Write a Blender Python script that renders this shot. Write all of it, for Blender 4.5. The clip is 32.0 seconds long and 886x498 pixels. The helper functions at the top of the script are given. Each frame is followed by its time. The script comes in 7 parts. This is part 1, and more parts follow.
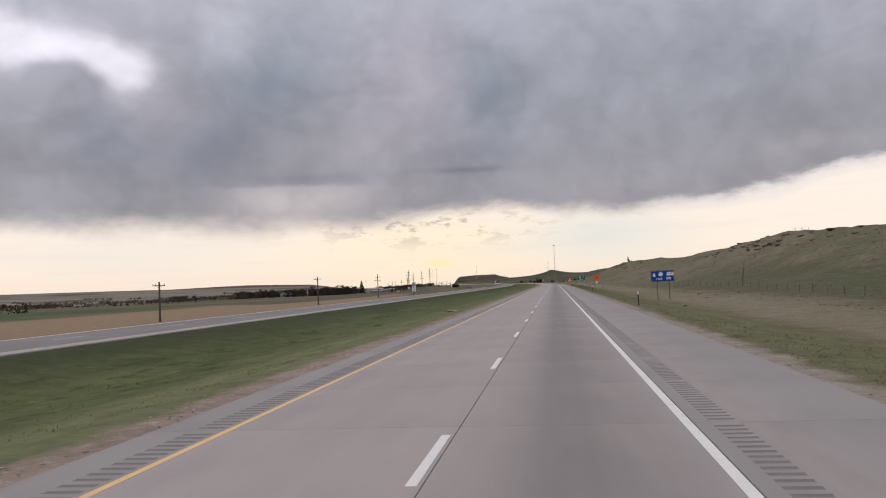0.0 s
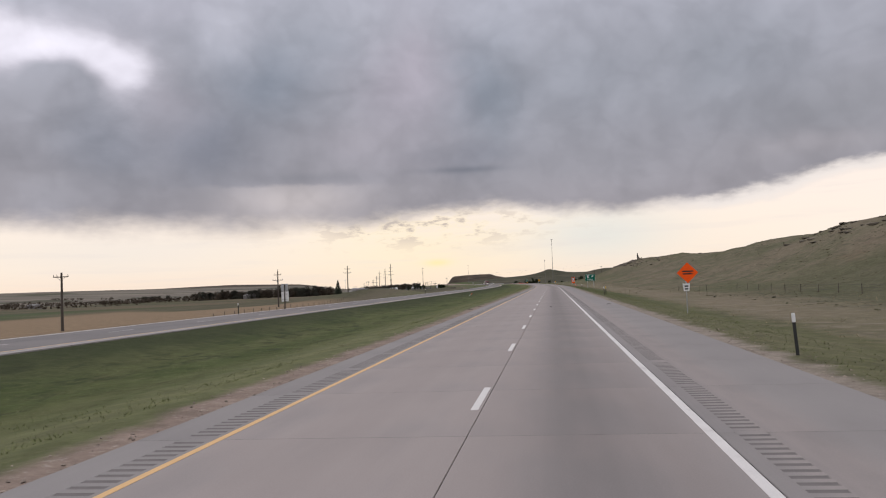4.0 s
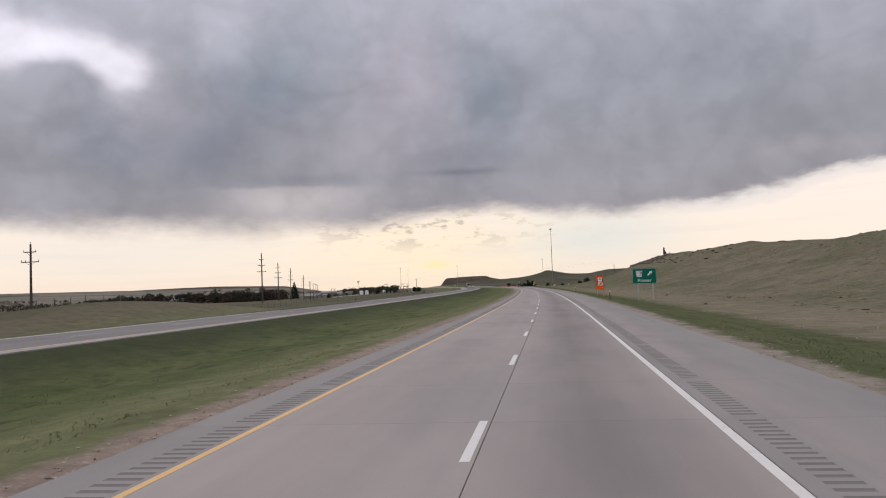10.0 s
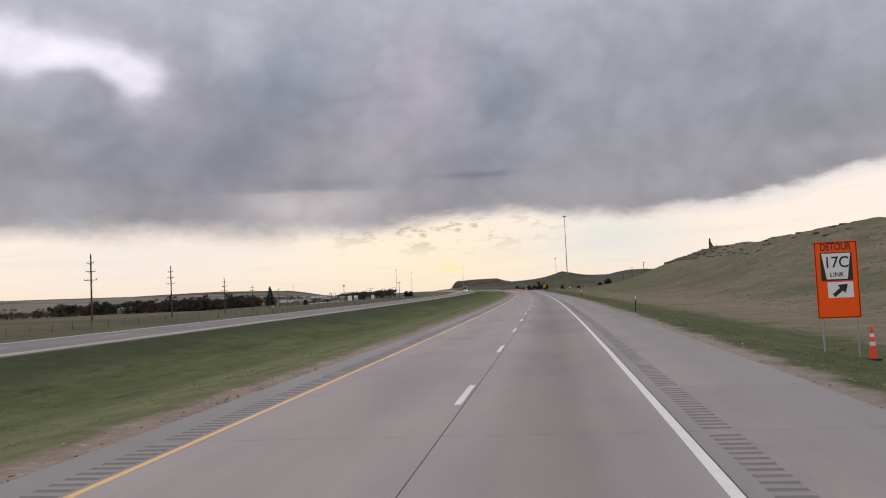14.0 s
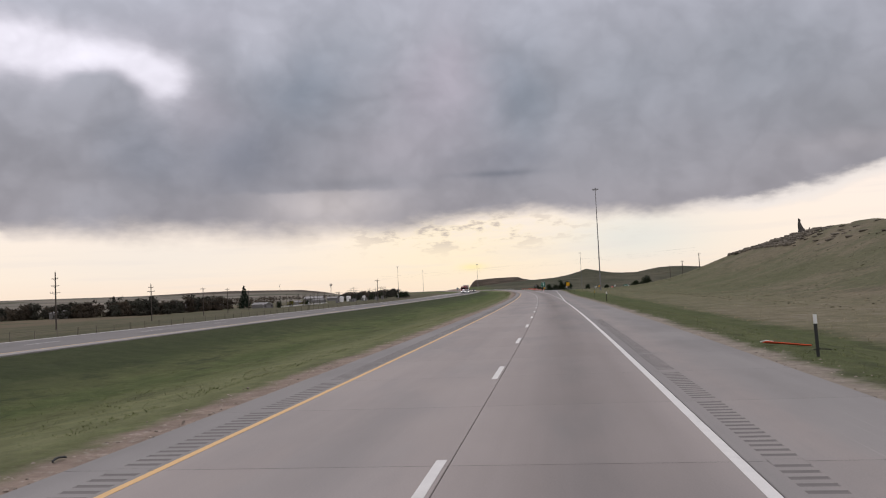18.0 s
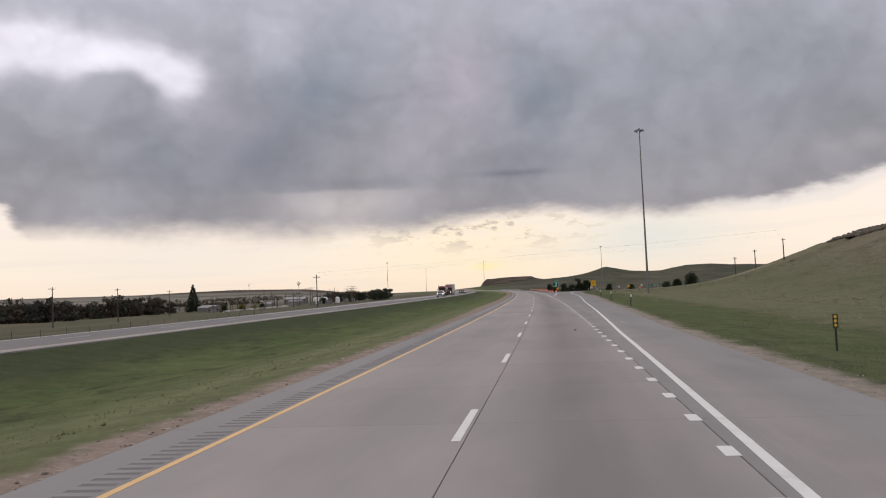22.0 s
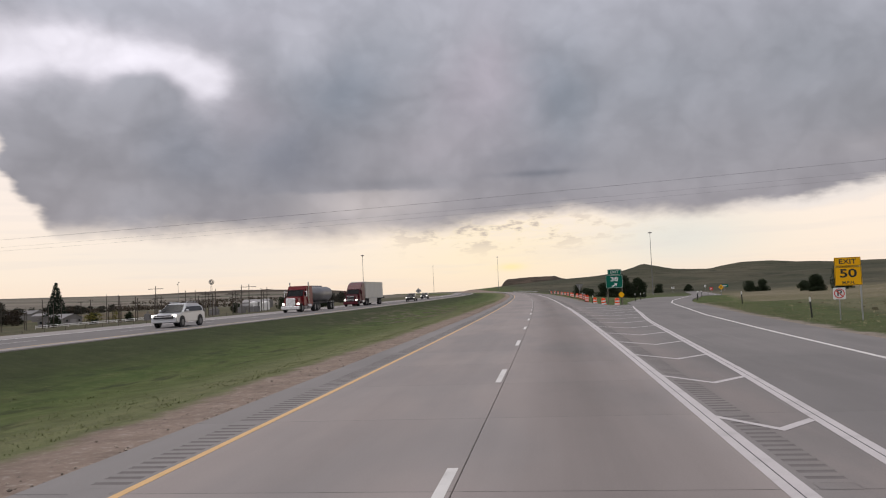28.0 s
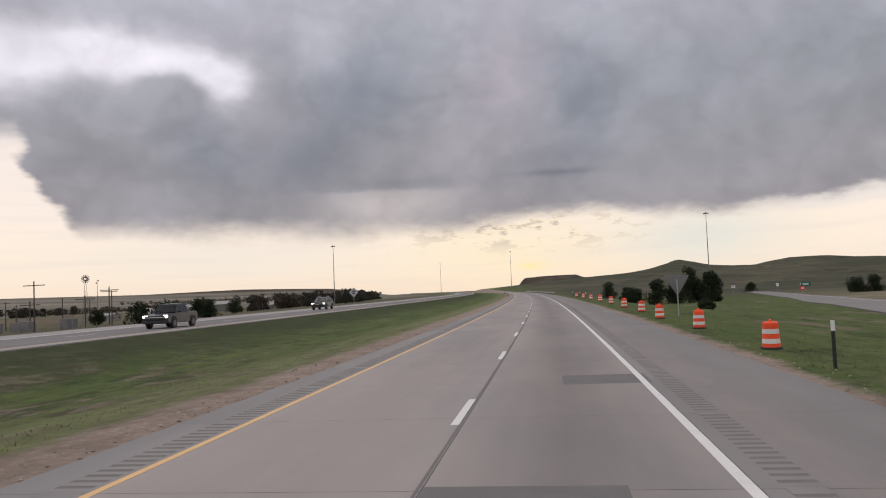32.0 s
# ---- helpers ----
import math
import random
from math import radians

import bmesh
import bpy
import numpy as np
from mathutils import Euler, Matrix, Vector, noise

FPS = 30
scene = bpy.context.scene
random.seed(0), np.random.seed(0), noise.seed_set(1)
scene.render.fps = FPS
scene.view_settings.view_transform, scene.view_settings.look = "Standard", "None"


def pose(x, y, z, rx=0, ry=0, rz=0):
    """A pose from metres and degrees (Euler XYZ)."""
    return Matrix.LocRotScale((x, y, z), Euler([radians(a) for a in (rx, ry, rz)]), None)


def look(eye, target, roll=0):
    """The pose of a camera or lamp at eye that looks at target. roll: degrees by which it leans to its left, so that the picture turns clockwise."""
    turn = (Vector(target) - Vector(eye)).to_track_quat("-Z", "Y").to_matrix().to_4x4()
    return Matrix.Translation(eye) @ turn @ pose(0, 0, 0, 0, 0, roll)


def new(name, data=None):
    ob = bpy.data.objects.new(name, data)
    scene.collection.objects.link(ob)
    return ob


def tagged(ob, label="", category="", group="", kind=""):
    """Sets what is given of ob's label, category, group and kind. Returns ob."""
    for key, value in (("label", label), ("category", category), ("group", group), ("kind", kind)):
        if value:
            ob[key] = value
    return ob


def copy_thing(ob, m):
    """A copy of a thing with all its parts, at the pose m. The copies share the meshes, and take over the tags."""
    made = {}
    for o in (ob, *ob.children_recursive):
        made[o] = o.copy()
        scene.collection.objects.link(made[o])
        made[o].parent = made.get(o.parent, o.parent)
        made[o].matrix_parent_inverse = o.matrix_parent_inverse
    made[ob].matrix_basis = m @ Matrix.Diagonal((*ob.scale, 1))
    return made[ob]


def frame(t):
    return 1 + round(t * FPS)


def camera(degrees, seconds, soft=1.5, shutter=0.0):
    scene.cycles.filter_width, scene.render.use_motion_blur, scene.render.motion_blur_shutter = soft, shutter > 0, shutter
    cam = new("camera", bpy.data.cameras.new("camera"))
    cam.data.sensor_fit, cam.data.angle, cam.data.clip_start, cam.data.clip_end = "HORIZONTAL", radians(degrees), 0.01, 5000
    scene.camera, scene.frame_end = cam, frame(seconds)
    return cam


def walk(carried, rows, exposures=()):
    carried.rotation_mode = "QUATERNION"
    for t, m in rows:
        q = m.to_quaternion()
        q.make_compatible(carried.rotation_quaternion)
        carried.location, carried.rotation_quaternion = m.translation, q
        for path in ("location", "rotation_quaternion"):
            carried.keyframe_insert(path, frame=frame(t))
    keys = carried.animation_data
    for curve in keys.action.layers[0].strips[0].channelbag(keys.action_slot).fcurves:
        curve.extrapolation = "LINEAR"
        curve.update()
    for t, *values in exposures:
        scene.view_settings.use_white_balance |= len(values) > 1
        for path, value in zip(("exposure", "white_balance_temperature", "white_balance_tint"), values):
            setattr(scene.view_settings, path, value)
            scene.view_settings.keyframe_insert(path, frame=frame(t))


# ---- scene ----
LENS = 58.6
cam = camera(LENS, 32.0, 1.1, 0.0)

# ---- the highway's line: straight, then a long left-hand bend ----
BEND, RADIUS, BEND_END = 332.0, 5080.0, 1900.0


def heading(s):
    """Turn to the left of the road at station s, in radians."""
    return min(max(s - BEND, 0.0), BEND_END - BEND) / RADIUS


def at(s, l, z=0.0):
    """World place of station s (metres along), l metres right of the centre joint."""
    if s <= BEND:
        x, y, a = 0.0, s, 0.0
    else:
        a = heading(s)
        x, y = -RADIUS * (1 - math.cos(a)), BEND + RADIUS * math.sin(a)
        if s > BEND_END:
            x -= math.sin(a) * (s - BEND_END)
            y += math.cos(a) * (s - BEND_END)
    return Vector((x + l * math.cos(a), y + l * math.sin(a), z))


# the eye over the paving and small trims of the drive: seconds, height, offset, roll
TRIM = [(0, 2.305, 0.01, 0.02), (2, 2.308, -0.015, 0.08), (6, 2.308, -0.015, 0.075), (8, 2.302, -0.035, 0.085), (10, 2.276, -0.02, 0.04), (12, 2.254, -0.035, 0.04), (13, 2.243, -0.035, 0.0), (14, 2.230, -0.045, 0.0),
        (17, 2.238, -0.03, 0.0), (19, 2.245, -0.03, 0.03), (21, 2.252, -0.02, 0.04), (23, 2.245, 0.0, 0.0), (25, 2.225, -0.02, 0.0), (28, 2.232, -0.025, 0.0), (30, 2.225, -0.035, 0.0), (32, 2.222, 0.005, 0.04)]
# seconds, station, metres right of the joint, yaw, pitch, roll
DRIVE = [
    (0, 0.14, 1.62, 8.05, 2.6, 2.4), (0.5, 14.49, 1.58, 8.075, 2.6, 2.375), (1, 28.84, 1.53, 8.125, 2.6, 2.325), (1.5, 43.58, 1.47, 8.15, 2.6, 2.3),
    (2, 58.31, 1.4, 8.125, 2.6, 2.275), (2.5, 72.81, 1.4, 8.05, 2.6, 2.225), (3, 87.31, 1.39, 7.95, 2.6, 2.2), (3.5, 101.84, 1.4, 7.85, 2.6, 2.2),
    (5.5, 159.76, 1.39, 7.95, 2.5, 2.3), (6, 173.12, 1.4, 8.025, 2.55, 2.225), (6.5, 188.26, 1.34, 8.05, 2.55, 2.2), (7, 203.4, 1.28, 8.075, 2.575, 2.2),
    (7.5, 218.22, 1.23, 8.125, 2.6, 2.2), (8, 233.05, 1.19, 8.125, 2.6, 2.2), (8.5, 247.55, 1.12, 8.05, 2.625, 2.175), (9, 262.05, 1.05, 7.975, 2.675, 2.125),
    (9.5, 276.78, 1.07, 7.9, 2.7, 2.1), (10, 291.5, 1.1, 7.775, 2.725, 2.1), (10.5, 305.99, 1.22, 7.675, 2.775, 2.125), (11, 320.48, 1.34, 7.675, 2.8, 2.2),
    (11.5, 335.46, 1.48, 7.75, 2.825, 2.3), (12, 350.43, 1.63, 7.875, 2.875, 2.4), (12.5, 364.7, 1.71, 8.075, 2.925, 2.5), (13, 378.97, 1.8, 8.325, 2.975, 2.575),
    (13.5, 393.64, 1.83, 8.575, 3, 2.6), (14, 408.31, 1.86, 8.825, 3, 2.6), (14.5, 424.02, 1.85, 9.05, 3, 2.6), (16.5, 483.04, 1.68, 9.95, 3, 2.6),
    (17, 497.82, 1.62, 10.125, 3, 2.6), (17.5, 511.89, 1.57, 10.275, 3, 2.6), (18, 525.97, 1.52, 10.425, 3, 2.6), (18.5, 540.77, 1.47, 10.55, 3, 2.575),
    (19, 555.57, 1.42, 10.65, 3, 2.525), (19.5, 570.37, 1.4, 10.75, 3, 2.5), (20, 585.18, 1.38, 10.85, 3, 2.5), (20.5, 599.4, 1.39, 10.95, 3, 2.5),
    (21, 613.62, 1.41, 11.075, 3, 2.5), (21.5, 628.56, 1.41, 11.25, 3, 2.5), (22, 643.49, 1.42, 11.45, 3, 2.475), (22.5, 658.2, 1.37, 11.65, 3, 2.425),
    (23, 672.9, 1.33, 11.85, 3, 2.375), (23.5, 688.11, 1.26, 12.05, 3, 2.325), (24, 703.31, 1.19, 12.225, 3, 2.3), (24.5, 716.96, 1.16, 12.35, 3.025, 2.3),
    (25, 730.6, 1.12, 12.45, 3.05, 2.325), (25.5, 745.2, 1.12, 12.55, 3, 2.4), (27.5, 804.2, 1.19, 13.05, 3.1, 2.3), (28, 818.95, 1.21, 13.225, 3.1, 2.3),
    (28.5, 833.22, 1.24, 13.35, 3.1, 2.3), (29, 847.49, 1.27, 13.45, 3.1, 2.3), (29.5, 862.23, 1.36, 13.55, 3.1, 2.3), (30, 876.97, 1.45, 13.7, 3.1, 2.3),
    (30.5, 890.99, 1.53, 13.925, 3.1, 2.3), (31, 905.01, 1.62, 14.175, 3.1, 2.3), (31.5, 919.83, 1.59, 14.425, 3.1, 2.3), (32, 934.66, 1.56, 14.65, 3.1, 2.3),
]
ROWS = []
for t, s, l, yaw, pitch, roll in DRIVE:
    eye, dl, dr = (float(np.interp(t, [r[0] for r in TRIM], [r[k] for r in TRIM])) for k in (1, 2, 3))
    p = at(s, l + dl, eye)
    ROWS.append((t, pose(p.x, p.y, p.z, 90 + pitch, roll + dr, yaw)))
walk(cam, ROWS, [(0, 0.02, 6480, 12.8), (16, 0.01, 6500, 12.5), (24, 0.0, 6560, 12.0), (32, -0.02, 6620, 12.0)])

# ---- sky: a dark cloud deck over a bright evening gap along the horizon ----
world = bpy.data.worlds.new("world")
scene.world = world
world.use_nodes = True
wt = world.node_tree
wt.nodes.clear()


class Net:
    """Short hand for node trees."""

    def __init__(self, tree):
        self.t = tree

    def node(self, kind, **kw):
        n = self.t.nodes.new(kind)
        for k, v in kw.items():
            n.inputs[k.replace("_", " ")].default_value = v
        return n

    def put(self, sock, v):
        if isinstance(v, bpy.types.NodeSocket):
            self.t.links.new(v, sock)
        elif v is not None:
            if isinstance(v, tuple) and len(v) == 3 and sock.type == "RGBA":
                v = (*v, 1.0)
            sock.default_value = v

    def math(self, op, a, b=None, c=None):
        n = self.t.nodes.new("ShaderNodeMath")
        n.operation = op
        for i, v in enumerate((a, b, c)):
            self.put(n.inputs[i], v)
        return n.outputs[0]

    def step(self, v, lo, hi, a=0.0, b=1.0):
        n = self.t.nodes.new("ShaderNodeMapRange")
        n.interpolation_type = "SMOOTHSTEP"
        for i, x in enumerate((v, lo, hi, a, b)):
            self.put(n.inputs[i], x)
        return n.outputs[0]

    def mix(self, f, a, b, mode="MIX"):
        n = self.t.nodes.new("ShaderNodeMix")
        n.data_type, n.blend_type = "RGBA", mode
        for i, x in ((0, f), (6, a), (7, b)):
            self.put(n.inputs[i], x)
        return n.outputs[2]

    def noise(self, v, scale, detail=3.0, rough=0.5, distort=0.0, color=False):
        n = self.t.nodes.new("ShaderNodeTexNoise")
        self.put(n.inputs["Vector"], v)
        n.inputs["Scale"].default_value, n.inputs["Detail"].default_value = scale, detail
        n.inputs["Roughness"].default_value, n.inputs["Distortion"].default_value = rough, distort
        return n.outputs["Color" if color else "Fac"]

    def vec(self, x, y, z=0.0):
        n = self.t.nodes.new("ShaderNodeCombineXYZ")
        for i, v in enumerate((x, y, z)):
            self.put(n.inputs[i], v)
        return n.outputs[0]

    def ramp(self, f, stops):
        n = self.t.nodes.new("ShaderNodeValToRGB")
        self.put(n.inputs[0], f)
        e = n.color_ramp.elements
        while len(e) < len(stops):
            e.new(0.5)
        for el, (p, c) in zip(e, stops):
            el.position, el.color = p, (*c, 1.0)
        return n.outputs[0]

    def blob(self, a, e, ca, ce, ra, re):
        """A soft round patch of the sky round (ca, ce) degrees."""
        u = self.math("DIVIDE", self.math("SUBTRACT", a, ca), ra)
        v = self.math("DIVIDE", self.math("SUBTRACT", e, ce), re)
        d = self.math("ADD", self.math("MULTIPLY", u, u), self.math("MULTIPLY", v, v))
        return self.math("POWER", 2.718, self.math("MULTIPLY", d, -1.0))


def lin(r, g, b):
    return tuple((c / 255 / 12.92) if c < 10.3 else ((c / 255 + 0.055) / 1.055) ** 2.4 for c in (r, g, b))


W = Net(wt)
xyz = wt.nodes.new("ShaderNodeSeparateXYZ")
wt.links.new(wt.nodes.new("ShaderNodeTexCoord").outputs["Generated"], xyz.inputs[0])
az = W.math("MULTIPLY", W.math("ARCTAN2", xyz.outputs[0], xyz.outputs[1]), 57.2958)
el = W.math("MULTIPLY", W.math("ARCSINE", xyz.outputs[2]), 57.2958)
sky_xy = W.vec(az, el)
wide = W.vec(W.math("MULTIPLY", az, 0.45), el)
warp = W.math("SUBTRACT", W.noise(wide, 0.16, 5.0, 0.6), 0.5)
fine = W.math("SUBTRACT", W.noise(wide, 0.7, 5.0, 0.65), 0.5)
# the gap: cream, a little blue to the north
gap = W.ramp(W.math("DIVIDE", el, 12.0), [(0.0, lin(247, 226, 205)), (0.16, lin(252, 236, 216)), (0.3, lin(253, 238, 220)), (0.5, lin(251, 238, 226)), (1.0, lin(246, 236, 230))])
gap = W.mix(W.math("MULTIPLY", W.blob(az, el, -9.0, 2.2, 9.0, 2.4), 0.6), gap, lin(255, 237, 200))
gap = W.mix(W.math("MULTIPLY", W.blob(az, el, 3.5, 3.2, 5.5, 2.0), 0.75), gap, lin(222, 226, 220))
gap = W.mix(W.math("MULTIPLY", W.blob(az, el, -30.0, 3.0, 10.0, 1.6), 0.35), gap, lin(225, 225, 222))
gap = W.mix(W.math("MULTIPLY", W.step(az, 8.0, 22.0), 0.6), gap, lin(254, 240, 226))
bands = W.step(W.noise(W.vec(W.math("MULTIPLY", az, 0.09), W.math("MULTIPLY", el, 1.3), 6.0), 1.0, 4.0, 0.55), 0.48, 0.66)
gap = W.mix(W.math("MULTIPLY", bands, 0.2), gap, lin(226, 219, 214))
sky_tex = wt.nodes.new("ShaderNodeTexSky")
sky_tex.sky_type, sky_tex.sun_disc = "NISHITA", False
sky_tex.sun_elevation, sky_tex.sun_rotation = radians(70.0), radians(-25.0)
gap = W.mix(0.004, gap, sky_tex.outputs[0])
# ragged little clouds in the gap
bit = W.noise(W.vec(W.math("MULTIPLY", az, 0.55), W.math("MULTIPLY", el, 1.5)), 0.75, 6.0, 0.6)
bit_at = W.blob(az, el, -9.0, 4.3, 7.5, 1.25)
gap = W.mix(W.math("MULTIPLY", W.math("MULTIPLY", W.step(bit, 0.44, 0.52), bit_at), 0.5), gap, lin(255, 240, 205))
gap = W.mix(W.math("MULTIPLY", W.math("MULTIPLY", W.step(bit, 0.505, 0.59), bit_at), 0.8), gap, lin(186, 174, 168))
gap = W.mix(W.math("MULTIPLY", W.blob(az, el, -8.2, 1.6, 0.9, 0.25), 0.9), gap, lin(255, 238, 180))
# the deck
rough_el = W.math("ADD", el, W.math("ADD", W.math("MULTIPLY", warp, 3.4), W.math("MULTIPLY", fine, 1.0)))
edge = W.math("ADD", W.math("ADD", 4.7, W.math("MULTIPLY", W.blob(az, 0.0, -5.0, 0.0, 9.0, 9.0), 0.7)), W.math("MULTIPLY", W.step(az, 6.0, 26.0), 2.2))
edge = W.math("ADD", edge, W.math("MULTIPLY", W.step(W.math("ADD", az, W.math("MULTIPLY", warp, 6.0)), -39.6, -43.0), 6.5))
soft_edge = W.step(az, -8.0, -20.0, 0.75, 1.15)
deck = W.step(W.math("SUBTRACT", rough_el, edge), W.math("MULTIPLY", soft_edge, -1.0), soft_edge)
# smooth heavy cloud, paler and bluer towards the top
big = W.noise(W.vec(W.math("ADD", W.math("MULTIPLY", az, 0.8), W.math("MULTIPLY", el, -0.35)), el, 3.3), 0.12, 2.5, 0.5, 0.3)
cloud = W.ramp(W.math("DIVIDE", el, 24.0), [(0.2, lin(156, 153, 158)), (0.4, lin(153, 153, 160)), (0.62, lin(164, 166, 175)), (0.85, lin(180, 183, 194))])
shift = W.noise(W.vec(W.math("MULTIPLY", az, 0.8), el, 9.0), 0.2, 3.0, 0.5, color=True)
sh = wt.nodes.new("ShaderNodeSeparateXYZ")
wt.links.new(shift, sh.inputs[0])
az_w = W.math("ADD", az, W.math("MULTIPLY_ADD", sh.outputs[0], 4.4, -2.2))
el_w = W.math("ADD", el, W.math("MULTIPLY_ADD", sh.outputs[1], 3.0, -1.5))
# heavy lumps, then paler veils: azimuth, height, half widths, strength, tone
LUMPS = ((-31.0, 10.3, 3.2, 3.3, 0.85, (134, 138, 148)), (-24.5, 10.3, 4.0, 3.2, 0.90, (129, 133, 144)), (-20.2, 14.8, 3.7, 2.7, 0.90, (132, 140, 152)),
         (-16.8, 17.6, 2.4, 2.2, 0.55, (150, 157, 168)), (-4.0, 13.6, 3.0, 3.9, 0.85, (134, 143, 155)), (-5.4, 9.2, 3.4, 0.9, 0.60, (134, 138, 149)),
         (2.6, 14.0, 4.5, 3.5, 0.50, (150, 156, 166)), (12.5, 14.2, 6.0, 4.0, 0.55, (147, 153, 162)), (19.5, 10.6, 5.0, 2.2, 0.60, (146, 148, 154)), (3.0, 8.4, 7.0, 1.6, 0.45, (146, 147, 154)))
VEILS = ((-10.0, 15.2, 3.3, 5.0, 0.80, (178, 173, 184)), (-13.8, 10.5, 3.4, 1.8, 0.65, (167, 164, 172)), (-27.2, 13.0, 2.0, 2.0, 0.55, (164, 161, 170)),
         (-27.0, 18.9, 6.0, 1.3, 0.55, (176, 176, 187)), (-22.3, 18.0, 1.8, 1.9, 0.65, (198, 200, 211)), (9.1, 13.6, 1.6, 2.6, 0.50, (164, 167, 176)),
         (17.6, 8.1, 5.0, 0.9, 0.65, (168, 165, 170)), (-36.0, 6.2, 3.0, 1.2, 0.50, (166, 164, 170)), (-14.0, 19.2, 6.0, 2.0, 0.45, (180, 183, 193)))
for lumps_ in (LUMPS, VEILS):
    for ca, ce, ra, re, f, c in lumps_:
        cloud = W.mix(W.math("MULTIPLY", W.blob(az_w, el_w, ca, ce, ra, re), f), cloud, lin(*c))
# the rounded foot of the left-hand mass, with a paler billow before it
billow = W.math("MULTIPLY", W.step(W.math("ADD", el_w, W.math("MULTIPLY", fine, 0.5)), 8.3, 7.7), W.blob(az_w, el, -34.6, 6.9, 2.8, 1.7))
cloud = W.mix(W.math("MULTIPLY", billow, 0.75), cloud, lin(160, 160, 167))
# a pale tongue of rain light with a crisp upper rim under a dark shelf
cloud = W.mix(W.math("MULTIPLY", W.blob(az_w, el, -17.8, 8.0, 5.4, 0.42), 0.6), cloud, lin(135, 136, 143))
tongue = W.math("MULTIPLY", W.step(W.math("ADD", el, W.math("MULTIPLY", W.math("ADD", warp, fine), 0.7)), 7.6, 7.25), W.blob(az, el, -18.6, 6.3, 4.8, 1.7))
cloud = W.mix(W.math("MULTIPLY", tongue, 0.95), cloud, lin(190, 184, 184))
cloud = W.mix(W.math("MULTIPLY", W.blob(az_w, el, -6.0, 8.25, 2.8, 0.24), 0.7), cloud, lin(118, 122, 132))
# the bright break high on the left
hole = W.math("ADD", W.blob(az_w, el_w, -36.5, 16.7, 7.4, 1.9), W.math("MULTIPLY", W.blob(az_w, el_w, -29.6, 15.2, 2.1, 2.0), 0.9))
hole = W.math("ADD", hole, W.math("MULTIPLY", W.blob(az_w, el_w, -45.0, 16.0, 6.0, 2.6), 0.8))
hole = W.math("SUBTRACT", hole, W.math("MULTIPLY", W.blob(az_w, el_w, -33.9, 13.9, 1.9, 1.3), 0.8))
hole = W.math("ADD", hole, W.math("MULTIPLY", W.math("ADD", fine, warp), 0.3))
cloud = W.mix(W.math("MULTIPLY", W.step(hole, 0.0, 0.6), 0.7), cloud, lin(204, 202, 212))
cloud = W.mix(W.step(hole, 0.30, 1.0), cloud, lin(238, 236, 246))
veil = W.noise(W.vec(W.math("MULTIPLY", az_w, 0.9), W.math("MULTIPLY", el_w, 0.75), 1.7), 0.5, 3.0, 0.5, 0.2)
# billows: rounded bulges with a soft dark seam between them
puff = W.math("ABSOLUTE", W.math("SUBTRACT", W.noise(W.vec(W.math("MULTIPLY", az, 0.8), el, 4.2), 0.17, 3.5, 0.5, 0.4), 0.5))
puff2 = W.math("ABSOLUTE", W.math("SUBTRACT", W.noise(W.vec(W.math("MULTIPLY", az, 0.8), el, 14.2), 0.34, 3.0, 0.5, 0.3), 0.5))
k_ = W.math("ADD", W.math("MULTIPLY_ADD", big, 0.34, 0.80), W.math("MULTIPLY_ADD", veil, 0.16, -0.08))
k_ = W.math("ADD", k_, W.math("ADD", W.math("MULTIPLY_ADD", W.step(puff, 0.0, 0.16), 0.10, -0.03), W.math("MULTIPLY_ADD", W.step(puff2, 0.0, 0.14), 0.05, -0.02)))
cloud = W.mix(1.0, cloud, W.vec(k_, k_, W.math("ADD", k_, 0.004)), "MULTIPLY")
sky = W.mix(deck, gap, cloud)
rim_at = W.math("MULTIPLY", W.math("MULTIPLY", deck, W.math("SUBTRACT", 1.0, deck)), W.step(az, 5.0, 12.0))
sky = W.mix(W.math("MULTIPLY", rim_at, 2.4), sky, lin(255, 248, 240))
# overhead and behind, the plain bright grey of a thick evening sky
open_sky = W.math("MAXIMUM", W.step(el, 24.0, 60.0), W.step(W.math("ABSOLUTE", W.math("ADD", az, 8.0)), 55.0, 110.0))
SKY_BEHIND = 0.92
sky = W.mix(open_sky, sky, (0.80 * SKY_BEHIND, 0.79 * SKY_BEHIND, 0.83 * SKY_BEHIND))
bg = wt.nodes.new("ShaderNodeBackground")
wt.links.new(sky, bg.inputs[0])
bg.inputs[1].default_value = 1.0
wt.links.new(bg.outputs[0], wt.nodes.new("ShaderNodeOutputWorld").inputs[0])

sun = new("sun", bpy.data.lights.new("sun", "SUN"))
sun.data.energy, sun.data.angle, sun.data.color = 0.7, radians(40), (1.0, 0.96, 0.9)
sun.matrix_world = look((0, 0, 0), (math.sin(radians(25)) * math.cos(radians(70)), -math.cos(radians(25)) * math.cos(radians(70)), -math.sin(radians(70))))

# ---- materials ----


